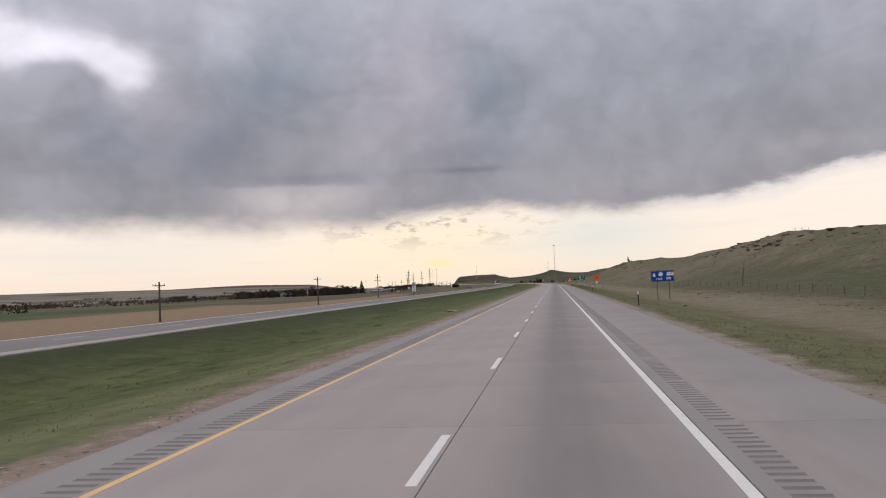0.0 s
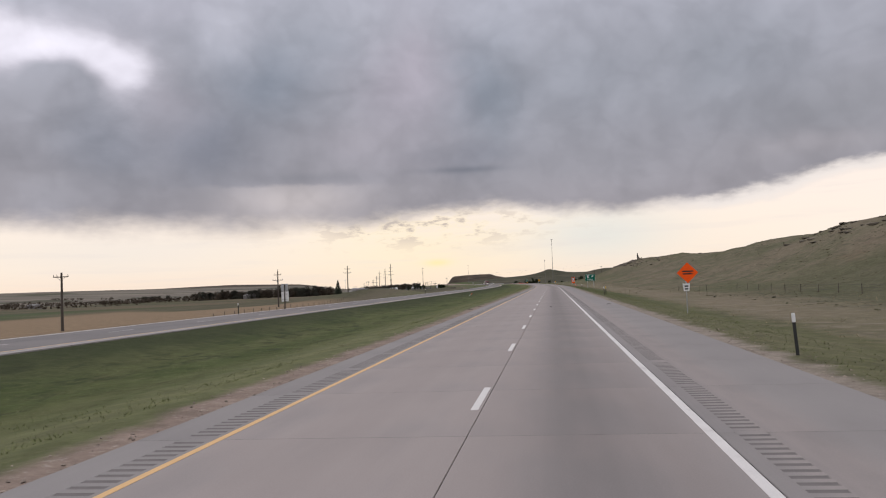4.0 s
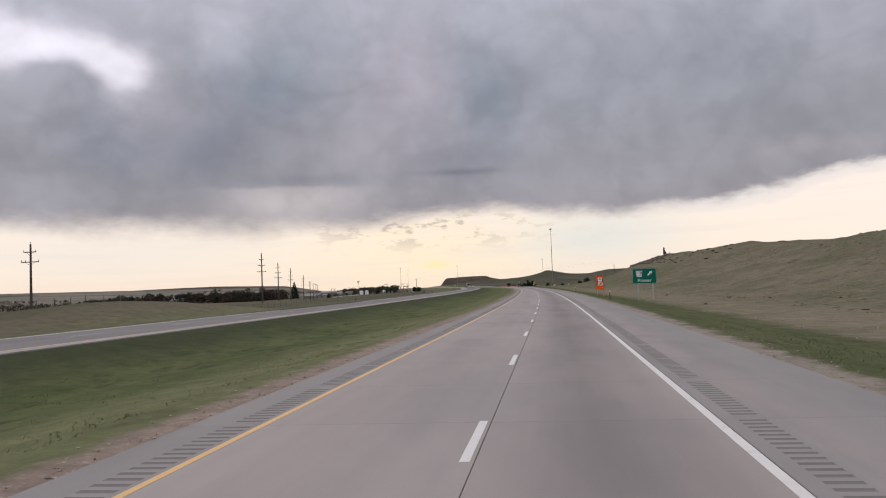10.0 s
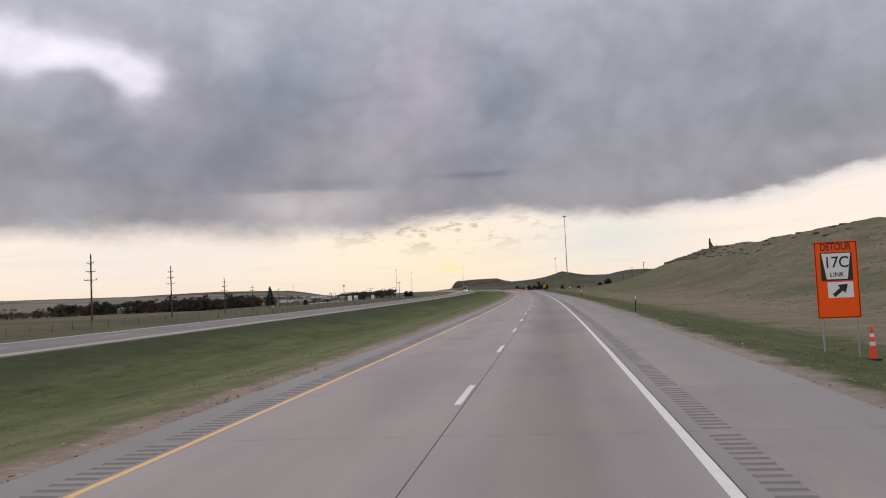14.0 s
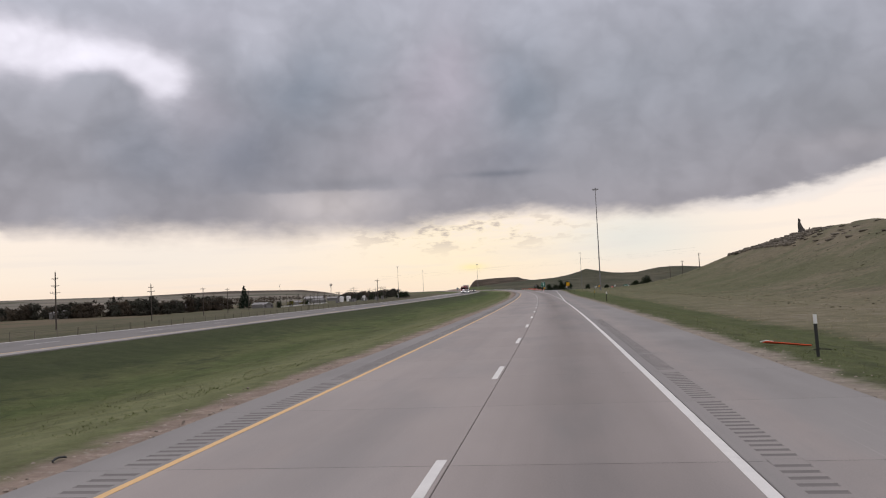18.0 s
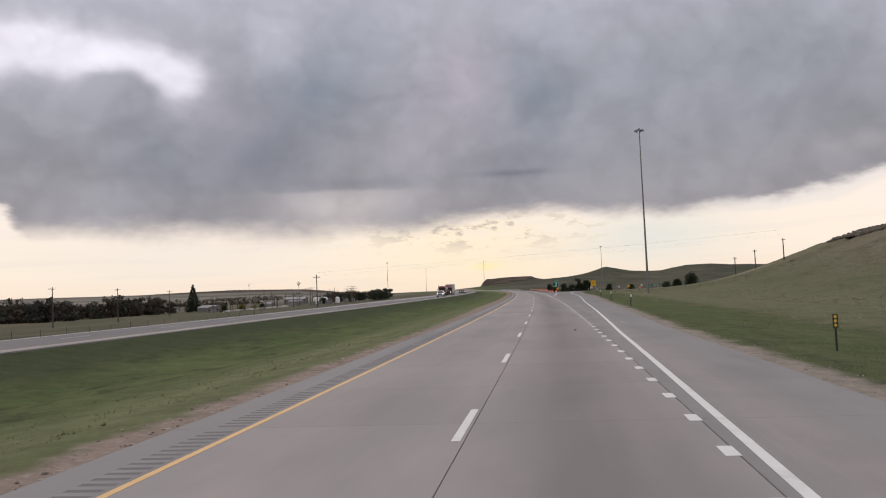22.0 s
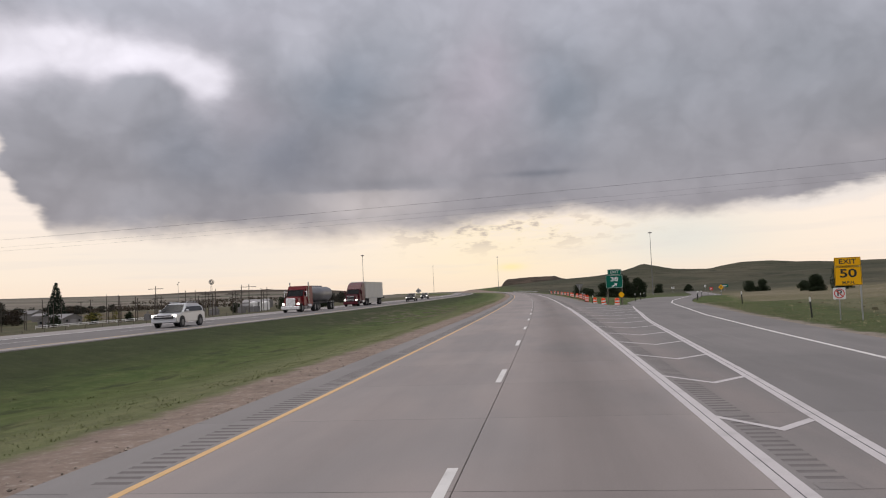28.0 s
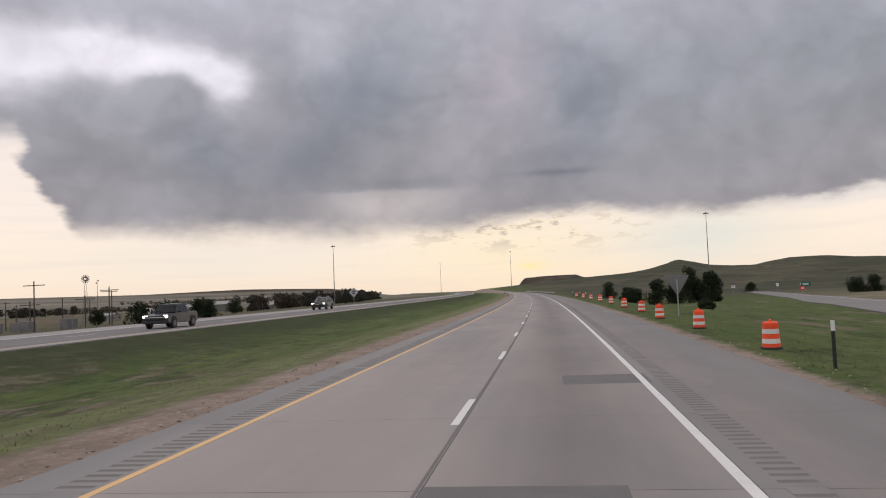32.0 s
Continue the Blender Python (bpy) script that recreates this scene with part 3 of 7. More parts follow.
def land(s, l):
    """Height of the ground at a station and offset."""
    p = at(s, l)
    x, y = p.x, p.y
    if l >= 0:
        e = pave_right(s)
        z = -0.06 - 0.95 * float(ease(l, e + 1.2, e + 8.0)) * (1 - 0.75 * float(ease(s, 560, 720)) * (1 - float(ease(l, 24, 32))))
        if s > 880:
            z = -0.04 - 0.10 * float(ease(l, e + 2.5, e + 6.0)) + ramp_z(s) * float(ease(l, e + 1.5, max(15.0, ramp_l(min(s, 1000)) - 2)))
            mid = abs(l - (ramp_l(s) + ramp_r(s)) / 2)
            if s > 904 and mid < 8.5:
                z = min(z, ramp_z(s) - 0.14)
        h = interp(y, CREST_Y, CREST_Z)
        foot = interp(y, [0, 250, 420, 600, 800, 1000], [34, 34, 22, 20, 24, 30])
        side = ramp_r(s) + 12.0 - (l - x)
        foot = foot + (side - foot) * float(ease(y, 700, 860))
        foot += 7.0 * float(ease(y, 720, 800))
        k = float(ease(x, foot, max(84.0, foot + 40.0)))
        hollow = 0.3 + 0.42 * float(ease(y, 720, 800))
        k = (1 - hollow) * k + hollow * k * k
        z += h * k
        # ledges under the rim, gullies on the flank
        z += k * (1.4 * lumps(x, y, 26.0, 1.0) + 0.7 * lumps(x, y, 8.0, 5.0) + 0.5 * lumps(x * 2.2, y * 0.5, 5.0, 8.0) + 0.22 * lumps(x * 1.6, y * 0.7, 2.6, 3.0)) * (0.4 + 0.6 * float(ease(x, 40, 90)))
        z += float(ease(x, 100, 420)) * 6.0 * float(1 - ease(y, 900, 1200)) * (0.6 + lumps(x, y, 120.0, 2.0))
        z += 0.10 * lumps(x, y, 3.0, 9.0) * float(ease(l, e + 2, e + 8))
        # the plain past the hill and the far green hills beyond it
        z += 4.0 * float(ease(y, 1150, 1500)) * float(ease(x, -20, 260))
        z += 13.0 * math.exp(-((x - 0) / 130) ** 2 - ((y - 1820) / 170) ** 2) + 14.0 * math.exp(-((x - 200) / 130) ** 2 - ((y - 1880) / 200) ** 2)
        z += 6.5 * math.exp(-((x + 4) / 34) ** 2 - ((y - 1810) / 60) ** 2) + 6.0 * math.exp(-abs(x + 5) / 11 - ((y - 1810) / 40) ** 2) + 7.0 * math.exp(-((x - 130) / 45) ** 2 - ((y - 1840) / 60) ** 2)
        z += 22.0 * float(ease(x, 150, 600)) * float(ease(y, 1250, 1700)) * (1 + 0.25 * lumps(x, y, 160.0, 4.0))
        z += float(ease(y, 1350, 1700)) * float(ease(x, -70, 20)) * (2.6 * lumps(x, y, 55.0, 12.0) + 1.5 * lumps(x, y, 24.0, 13.0))
        z += 7.0 * math.exp(-((x + 130) / 110) ** 2 - ((y - 1900) / 130) ** 2)
    else:
        n, f, zo = opp_near(s), opp_far(s), opp_z(s)
        if l > -6.4:
            z = -0.06
        elif l > n:
            u = (l + 6.4) / (n + 6.4)
            z = -0.06 + (zo - 0.0) * u - 0.75 * math.sin(math.pi * u) ** 1.4 + 0.05 * lumps(x, y, 2.5, 9.0)
        elif l > f:
            z = zo - 0.06
        else:
            d = f - l
            z = zo - 0.06 - 2.0 * float(ease(d, 0.5, 16)) - 3.4 * float(ease(d, 30, 150)) - 3.0 * float(ease(d, 240, 700))
            z += 0.12 * lumps(x, y, 5.0, 9.0) * float(ease(d, 2, 9))
            z += 3.7 * math.exp(-((s - 400) / 42) ** 2 - ((l + 62) / 17) ** 2) + 1.7 * math.exp(-((s - 520) / 60) ** 2 - ((l + 76) / 14) ** 2)
            z += float(ease(math.hypot(x, y - 700), 1250, 2600)) * float(ease(d, 70, 320)) * (20.0 + 0.0112 * min(-x, 2600) + 2.5 * lumps(x, y, 420.0, 3.0))
            z += 9.0 * math.exp(-((x + 1350) / 200) ** 2 - ((y - 3300) / 260) ** 2)
    # the flat-topped butte straight ahead
    r = math.hypot((x + 298) / 122, (y - 3300) / 150)
    z += 33.0 * float(1 - ease(r + 0.12 * lumps(x, y, 60.0, 6.0), 0.70, 1.06)) * (1 - 0.10 * float(ease(x, -330, -180)))
    z += 6.0 * float(1 - ease(math.hypot((x + 120) / 300, (y - 3200) / 300), 0.3, 1.0))
    return float(z)


# ---- ground: one sheet from the verge to the skyline ----
def spaced(a, b, step):
    return list(np.arange(a, b, step))


stations = spaced(-60, 900, 4.0) + spaced(900, 910, 1.0) + spaced(910, 1060, 2.0) + spaced(1060, 1300, 6.0) + spaced(1300, 2100, 16.0) + spaced(2100, 5000, 50.0)
lefts = [-3800, -3300, -2900, -2500, -2150, -1850, -1550, -1300, -1080, -900, -740, -600, -490, -400, -330, -275, -230, -195, -165, -142, -122, -108, -96, -87, -80, -74, -68, -63, -58, -53, -48, -44, -40.5, -38, -36.0]
inner = list(np.linspace(0, 1, 6))
swale = list(np.linspace(0, 1, 15))
rights = [0.7, 1.6, 2.6, 3.7] + list(np.arange(5.0, 36.0, 1.25)) + list(np.arange(37.5, 90.0, 2.6)) + [91, 95, 100, 106, 113, 122, 133, 147, 158] + list(np.arange(168.0, 290.0, 8.0)) + [300, 325, 350, 380, 410, 480, 560, 660, 800, 1000, 1300, 1700, 2200, 2800, 3500]
cols = len(lefts) + len(inner) + len(swale) + 1 + len(rights)
verts, uvs = [], []
for s in stations:
    n, f, e = opp_near(s), opp_far(s), pave_right(s)
    ls = [min(l, f - 0.4 - 0.001 * i) for i, l in enumerate(lefts)]
    ls = lefts[:-1] + [f - 0.7]
    ls = [l if l < f - 0.8 else f - 0.8 - 0.01 * (len(ls) - i) for i, l in enumerate(ls)]
    ls += [f + (n - f) * k for k in inner]
    ls += [n + 0.3 + (-6.1 - n - 0.3) * k for k in swale]
    ls += [0.0] + [e - 0.2 + r for r in rights]
    for l in ls:
        p = at(s, l)
        verts.append((p.x, p.y, land(s, l) if not (-5.4 < l < e) else -0.28))
        uvs.append((l - (e - 7.0) if l > e - 0.3 else l, s))
faces = [(i * cols + j, i * cols + j + 1, (i + 1) * cols + j + 1, (i + 1) * cols + j) for i in range(len(stations) - 1) for j in range(cols - 1)]


def ground_material():
    m = bpy.data.materials.new("prairie_ground")
    m.use_nodes = True
    n = Net(m.node_tree)
    b = m.node_tree.nodes["Principled BSDF"]
    tc = m.node_tree.nodes.new("ShaderNodeTexCoord")
    uv = m.node_tree.nodes.new("ShaderNodeSeparateXYZ")
    m.node_tree.links.new(tc.outputs["UV"], uv.inputs[0])
    u, v = uv.outputs[0], uv.outputs[1]
    ob = tc.outputs["Object"]
    flat = n.vec(u, v)
    along = n.vec(u, n.math("MULTIPLY", v, 0.18))
    wob = n.math("MULTIPLY", n.math("SUBTRACT", n.noise(flat, 0.6, 4.0, 0.65), 0.5), 1.6)
    big = n.noise(ob, 0.035, 5.0, 0.6)
    mid = n.noise(ob, 0.35, 5.0, 0.65)
    fine = n.noise(ob, 6.0, 4.0, 0.7)
    uu = n.math("ADD", u, wob)
    green = n.mix(n.step(n.noise(along, 0.35, 5.0, 0.6), 0.36, 0.66), (0.066, 0.086, 0.031), (0.104, 0.114, 0.050))
    green = n.mix(n.step(v, 600.0, 740.0, 0.0, 0.6), green, n.mix(n.step(n.noise(along, 0.5, 4.0, 0.6), 0.4, 0.6), (0.058, 0.094, 0.026), (0.092, 0.122, 0.040)))
    green = n.mix(n.math("MULTIPLY", n.step(n.noise(along, 0.9, 4.0, 0.6, 0.5), 0.58, 0.72), 0.45), green, (0.140, 0.130, 0.072))
    green = n.mix(n.math("MULTIPLY", n.step(n.noise(n.vec(u, n.math("MULTIPLY", v, 0.3), 6.0), 0.9, 6.0, 0.7), 0.52, 0.64), 0.72), green, (0.036, 0.044, 0.022))
    green = n.mix(n.math("MULTIPLY", n.step(n.noise(n.vec(u, n.math("MULTIPLY", v, 0.4), 1.0), 2.6, 5.0, 0.7), 0.56, 0.66), 0.4), green, (0.135, 0.138, 0.066))
    # churned earth and gravel beside the paving
    soil = n.mix(mid, (0.225, 0.172, 0.142), (0.30, 0.238, 0.20))
    soil = n.mix(n.step(fine, 0.55, 0.7), soil, (0.32, 0.28, 0.25))
    dry = n.mix(n.step(big, 0.4, 0.62), (0.188, 0.158, 0.112), (0.148, 0.134, 0.086))
    dry = n.mix(n.step(mid, 0.45, 0.7), dry, (0.215, 0.185, 0.138))
    xyz_ = m.node_tree.nodes.new("ShaderNodeSeparateXYZ")
    m.node_tree.links.new(ob, xyz_.inputs[0])
    x, y, z = xyz_.outputs
    hill = n.mix(n.step(n.noise(ob, 0.03, 6.0, 0.66), 0.40, 0.60), (0.176, 0.148, 0.104), (0.122, 0.119, 0.072))
    hill = n.mix(n.step(mid, 0.5, 0.72), hill, (0.198, 0.168, 0.124))
    # strokes put small ledges and the shade under grass clumps into the colour
    strokes = n.noise(n.vec(n.math("MULTIPLY", z, 1.3), n.math("MULTIPLY", y, 0.11), n.math("MULTIPLY", x, 0.05)), 1.0, 5.0, 0.72)
    hill = n.mix(n.math("MULTIPLY", n.step(strokes, 0.52, 0.66), 0.5), hill, (0.068, 0.062, 0.042))
    hill = n.mix(n.math("MULTIPLY", n.step(strokes, 0.44, 0.34), 0.55), hill, (0.20, 0.172, 0.128))
    terr = n.noise(n.vec(n.math("MULTIPLY", n.math("ADD", x, n.math("MULTIPLY", big, 22.0)), 0.34), n.math("MULTIPLY", y, 0.03), 2.0), 1.0, 5.0, 0.65)
    hill = n.mix(n.math("MULTIPLY", n.step(terr, 0.52, 0.66), 0.5), hill, (0.080, 0.076, 0.048))
    hill = n.mix(n.math("MULTIPLY", n.step(terr, 0.40, 0.32), 0.5), hill, (0.205, 0.172, 0.12))
    hill = n.mix(n.math("MULTIPLY", n.step(n.noise(ob, 1.1, 3.0, 0.6), 0.62, 0.72), 0.6), hill, (0.05, 0.055, 0.03))
    hill = n.mix(n.math("MULTIPLY", n.step(n.noise(n.vec(n.math("MULTIPLY", x, 0.03), n.math("MULTIPLY", y, 0.012), 5.0), 1.0, 4.0, 0.6), 0.48, 0.60), 0.55), hill, (0.098, 0.104, 0.056))
    hill = n.mix(n.math("MULTIPLY", n.step(n.noise(n.vec(n.math("MULTIPLY", x, 0.08), n.math("MULTIPLY", y, 0.02), 15.0), 1.0, 5.0, 0.65), 0.60, 0.70), 0.55), hill, (0.165, 0.118, 0.082))
    hill = n.mix(n.math("MULTIPLY", n.step(y, 640.0, 760.0), n.step(x, 70.0, 30.0, 0.0, 0.55)), hill, (0.088, 0.100, 0.046))
    speck = n.noise(ob, 2.4, 4.0, 0.7)
    hill = n.mix(n.math("MULTIPLY", n.step(speck, 0.54, 0.68), 0.5), hill, (0.066, 0.060, 0.038))
    hill = n.mix(n.math("MULTIPLY", n.step(n.noise(ob, 1.3, 5.0, 0.7), 0.57, 0.70), 0.45), hill, (0.240, 0.205, 0.150))
    # right: gravel, green strip, dry strip, then the hill
    lush = n.step(v, 120.0, 330.0, 0.45, 1.0)
    right = n.mix(n.step(n.math("ADD", uu, n.math("MULTIPLY", n.math("SUBTRACT", mid, 0.5), 2.0)), 7.4, 8.2), n.mix(0.6, soil, (0.265, 0.240, 0.205)), n.mix(n.math("MULTIPLY", n.math("MULTIPLY_ADD", mid, 0.9, 0.1), n.math("SUBTRACT", 1.0, n.math("MULTIPLY", lush, 0.85))), n.mix(n.step(v, 120.0, 330.0, 0.3, 0.35), green, n.mix(n.step(v, 120.0, 330.0), (0.150, 0.145, 0.080), (0.056, 0.070, 0.030))), dry))
    dry = n.mix(n.step(v, 560.0, 720.0, 0.0, 0.65), dry, n.mix(mid, (0.078, 0.094, 0.040), (0.122, 0.122, 0.066)))
    rank = n.math("MULTIPLY", n.blob(uu, 0.0, 16.0, 0.0, 1.3, 1.0), n.step(n.noise(n.vec(n.math("MULTIPLY", u, 0.6), n.math("MULTIPLY", v, 0.12)), 1.0, 4.0, 0.6), 0.35, 0.55))
    right = n.mix(n.step(n.math("ADD", uu, n.math("MULTIPLY", mid, 3.0)), 16.0, 18.5), right, dry)
    right = n.mix(n.math("MULTIPLY", rank, 0.2), right, (0.055, 0.058, 0.03))
    right = n.mix(n.step(n.math("ADD", x, n.math("MULTIPLY", mid, 10.0)), 26.0, 38.0), right, hill)
    foot = n.math("MULTIPLY", n.step(y, 300.0, 220.0), n.math("MULTIPLY", n.step(n.math("ADD", x, n.math("MULTIPLY", mid, 8.0)), 32.0, 40.0), n.step(n.math("ADD", x, n.math("MULTIPLY", mid, 14.0)), 72.0, 58.0)))
    right = n.mix(n.math("MULTIPLY", foot, 0.65), right, n.mix(mid, (0.050, 0.062, 0.030), (0.080, 0.088, 0.046)))
    # the island between carriageway and ramp, and the stubble past the ramp
    edge = n.math("MULTIPLY_ADD", n.math("SUBTRACT", v, 905.0), 0.235, 9.0)
    out = n.math("SUBTRACT", uu, edge)
    isle = n.mix(n.math("MULTIPLY", n.step(n.noise(n.vec(n.math("MULTIPLY", u, 0.16), n.math("MULTIPLY", v, 0.05), 3.0), 1.0, 5.0, 0.65), 0.56, 0.66), n.step(u, 11.0, 14.0)), green, (0.16, 0.125, 0.092))
    isle = n.mix(n.step(uu, 7.3, 7.9), soil, isle)
    field = n.mix(n.step(n.noise(ob, 0.02, 4.0, 0.6), 0.42, 0.58), (0.20, 0.172, 0.118), (0.15, 0.135, 0.082))
    isle = n.mix(n.step(out, 11.0, 13.5), isle, field)
    right = n.mix(n.step(v, 898.0, 912.0), right, isle)
    # bare ledges high on the flank
    geo = m.node_tree.nodes.new("ShaderNodeNewGeometry")
    nz = m.node_tree.nodes.new("ShaderNodeSeparateXYZ")
    m.node_tree.links.new(geo.outputs["True Normal"], nz.inputs[0])
    steep = n.step(n.math("ADD", nz.outputs[2], n.math("MULTIPLY", n.math("SUBTRACT", mid, 0.5), 0.25)), 0.90, 0.80)
    right = n.mix(n.math("MULTIPLY", steep, 0.8), right, (0.19, 0.155, 0.115))
    # left: gravel edge, green swale, the far verge and ploughed or grazed fields
    left = n.mix(n.math("MULTIPLY", n.blob(uu, 0.0, -8.3, 0.0, 2.6, 1.0), 0.7), green, (0.180, 0.182, 0.098))
    left = n.mix(n.math("MULTIPLY", n.step(n.math("ADD", uu, n.math("MULTIPLY", big, 6.0)), -11.5, -17.0), 0.85), left, (0.042, 0.050, 0.024))
    verge = n.math("MULTIPLY_ADD", n.noise(n.vec(0.0, n.math("MULTIPLY", v, 0.02), 2.0), 1.0, 2.0, 0.5), 1.3, -7.0)
    verge = n.math("SUBTRACT", verge, n.step(v, 690.0, 750.0, 0.0, 0.75))
    left = n.mix(n.step(n.math("SUBTRACT", uu, verge), -0.3, 0.5), left, soil)
    bare = n.math("MULTIPLY", n.step(v, 880.0, 905.0), n.step(v, 990.0, 950.0))
    bare = n.math("MULTIPLY", bare, n.blob(uu, 0.0, -13.5, 0.0, 6.0, 1.0))
    bare = n.math("MULTIPLY", bare, n.step(n.noise(n.vec(n.math("MULTIPLY", u, 0.55), n.math("MULTIPLY", v, 0.16), 7.0), 1.0, 5.0, 0.6), 0.49, 0.55))
    crumbs = n.noise(n.vec(n.math("MULTIPLY", u, 1.1), n.math("MULTIPLY", v, 0.5), 11.0), 1.0, 5.0, 0.65)
    left = n.mix(n.math("MULTIPLY", bare, 0.9), left, n.mix(n.step(crumbs, 0.46, 0.58), (0.070, 0.058, 0.043), (0.185, 0.150, 0.120)))
    strip = n.mix(n.step(n.math("ADD", uu, n.math("MULTIPLY", mid, 6.0)), -52.0, -42.0), n.mix(n.step(y, 300.0, 350.0), dry, n.mix(mid, (0.098, 0.086, 0.058), (0.140, 0.120, 0.084))), n.mix(0.5, green, dry))
    left = n.mix(n.step(u, -34.0, -28.0), strip, left)
    fld = n.mix(n.step(n.noise(n.vec(n.math("MULTIPLY", x, 0.25), y), 0.012, 2.0, 0.4), 0.5, 0.53), (0.125, 0.100, 0.068), (0.080, 0.082, 0.045))
    wheat = n.mix(mid, (0.21, 0.150, 0.096), (0.25, 0.185, 0.12))
    near_f = n.mix(n.step(n.math("ADD", n.math("ADD", y, u), n.math("MULTIPLY", mid, 20.0)), 280.0, 310.0), wheat, n.mix(n.step(big, 0.45, 0.6), (0.082, 0.080, 0.048), (0.112, 0.098, 0.064)))
    fields = n.mix(n.step(u, -230.0, -200.0), fld, near_f)
    cropped = n.math("MULTIPLY", n.step(u, -300.0, -210.0, 1.0, 0.0), n.math("MULTIPLY", n.step(u, -640.0, -560.0), n.step(y, 620.0, 520.0)))
    fields = n.mix(cropped, fields, (0.052, 0.088, 0.032))
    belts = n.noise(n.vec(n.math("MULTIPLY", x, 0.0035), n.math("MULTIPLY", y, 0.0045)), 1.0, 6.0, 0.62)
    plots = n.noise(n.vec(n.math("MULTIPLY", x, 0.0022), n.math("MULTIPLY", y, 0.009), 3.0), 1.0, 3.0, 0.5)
    # far plots and pasture, paled and greyed so the colour carries distance haze
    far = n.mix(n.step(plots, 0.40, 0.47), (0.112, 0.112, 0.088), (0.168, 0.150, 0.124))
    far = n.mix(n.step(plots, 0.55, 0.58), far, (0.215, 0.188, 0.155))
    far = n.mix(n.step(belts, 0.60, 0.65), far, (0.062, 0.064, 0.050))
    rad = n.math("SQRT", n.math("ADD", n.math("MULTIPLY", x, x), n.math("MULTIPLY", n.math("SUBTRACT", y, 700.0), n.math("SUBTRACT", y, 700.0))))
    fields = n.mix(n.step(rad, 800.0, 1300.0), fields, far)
    fields = n.mix(n.math("MULTIPLY", n.step(belts, 0.56, 0.62), n.step(u, -240.0, -330.0)), fields, (0.082, 0.080, 0.056))
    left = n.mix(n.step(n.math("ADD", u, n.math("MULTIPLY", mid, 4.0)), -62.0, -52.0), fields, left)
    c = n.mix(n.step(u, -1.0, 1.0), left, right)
    rocky = n.math("MULTIPLY", n.step(y, 2600.0, 2900.0), n.step(x, 250.0, 50.0))
    strata = n.step(n.noise(n.vec(n.math("MULTIPLY", x, 0.012), n.math("MULTIPLY", z, 0.5)), 1.0, 5.0, 0.65), 0.45, 0.6)
    farR = n.mix(n.step(n.noise(ob, 0.008, 5.0, 0.6), 0.42, 0.6), (0.062, 0.064, 0.042), (0.096, 0.088, 0.060))
    farR = n.mix(n.math("MULTIPLY", strata, 0.5), farR, (0.045, 0.045, 0.031))
    farR = n.mix(n.math("MULTIPLY", n.step(n.noise(n.vec(n.math("MULTIPLY", x, 0.03), n.math("MULTIPLY", y, 0.03), n.math("MULTIPLY", z, 0.25)), 1.0, 5.0, 0.7), 0.56, 0.64), 0.75), farR, (0.030, 0.033, 0.021))
    c = n.mix(n.math("MULTIPLY", n.step(y, 1150.0, 1400.0), n.step(u, 16.0, 60.0)), c, farR)
    c = n.mix(n.math("MULTIPLY", rocky, n.step(z, 4.0, 14.0)), c, n.mix(n.step(n.noise(n.vec(n.math("MULTIPLY", x, 0.02), n.math("MULTIPLY", z, 0.35)), 1.0, 4.0, 0.6), 0.42, 0.6), (0.052, 0.042, 0.033), (0.098, 0.076, 0.058)))
    k = n.math("MULTIPLY", n.math("MULTIPLY_ADD", fine, 0.55, 0.72), n.math("MULTIPLY_ADD", n.noise(ob, 0.8, 6.0, 0.75), 1.3, 0.35))
    n.put(b.inputs["Base Color"], n.mix(1.0, c, n.vec(k, k, k), "MULTIPLY"))
    b.inputs["Roughness"].default_value = 0.95
    b.inputs["Specular IOR Level"].default_value = 0.1
    bn = m.node_tree.nodes.new("ShaderNodeBump")
    bn.inputs["Strength"].default_value, bn.inputs["Distance"].default_value = 0.7, 0.16
    n.put(bn.inputs["Height"], n.noise(ob, 1.6, 8.0, 0.75))
    n.put(b.inputs["Normal"], bn.outputs[0])
    return m


ground = tagged(sheet("ground", verts, faces, [ground_material()], uvs, smooth=True), "rolling prairie ground with green verges, dry grass and fields", "ground", kind="structure")

# ---- paving ----
SLAB, FIRST = 5.03, 28.05 - 6 * 5.03 - 5 * 5.03


def slab_mesh(name, s0, s1, edges, mat, z=0.0, gap=0.012, deep=0.25, lip=0.008):
    """One slab: top, a rounded lip and sides; edges gives its two sides at a station."""
    vs, uv = [], []
    n = 2 if s1 - s0 < 8 else int((s1 - s0) / 4) + 1
    for i in range(n + 1):
        s = s0 + gap / 2 + (s1 - s0 - gap) * i / n
        a, b = edges(s)
        zz = z(s) if callable(z) else z
        for l, h in ((a + gap / 2, -deep), (a + gap / 2, -lip), (a + gap / 2 + lip, 0), (b - gap / 2 - lip, 0), (b - gap / 2, -lip), (b - gap / 2, -deep)):
            p = at(s, l, zz + h)
            vs.append(p)
            uv.append((l, s))
    fs = [(i * 6 + j, i * 6 + j + 1, i * 6 + j + 7, i * 6 + j + 6) for i in range(n) for j in range(5)]
    return vs, fs, uv


def joined(name, pieces, mat, parent=None, label="", **kw):
    vs, fs, uv = [], [], []
    for a, b, c in pieces:
        k = len(vs)
        vs += a
        uv += c
        fs += [tuple(i + k for i in f) for f in b]
    ob = sheet(name, [tuple(v) for v in vs], fs, [mat], uv)
    if parent:
        ob.parent = parent
    return tagged(ob, label, **kw)


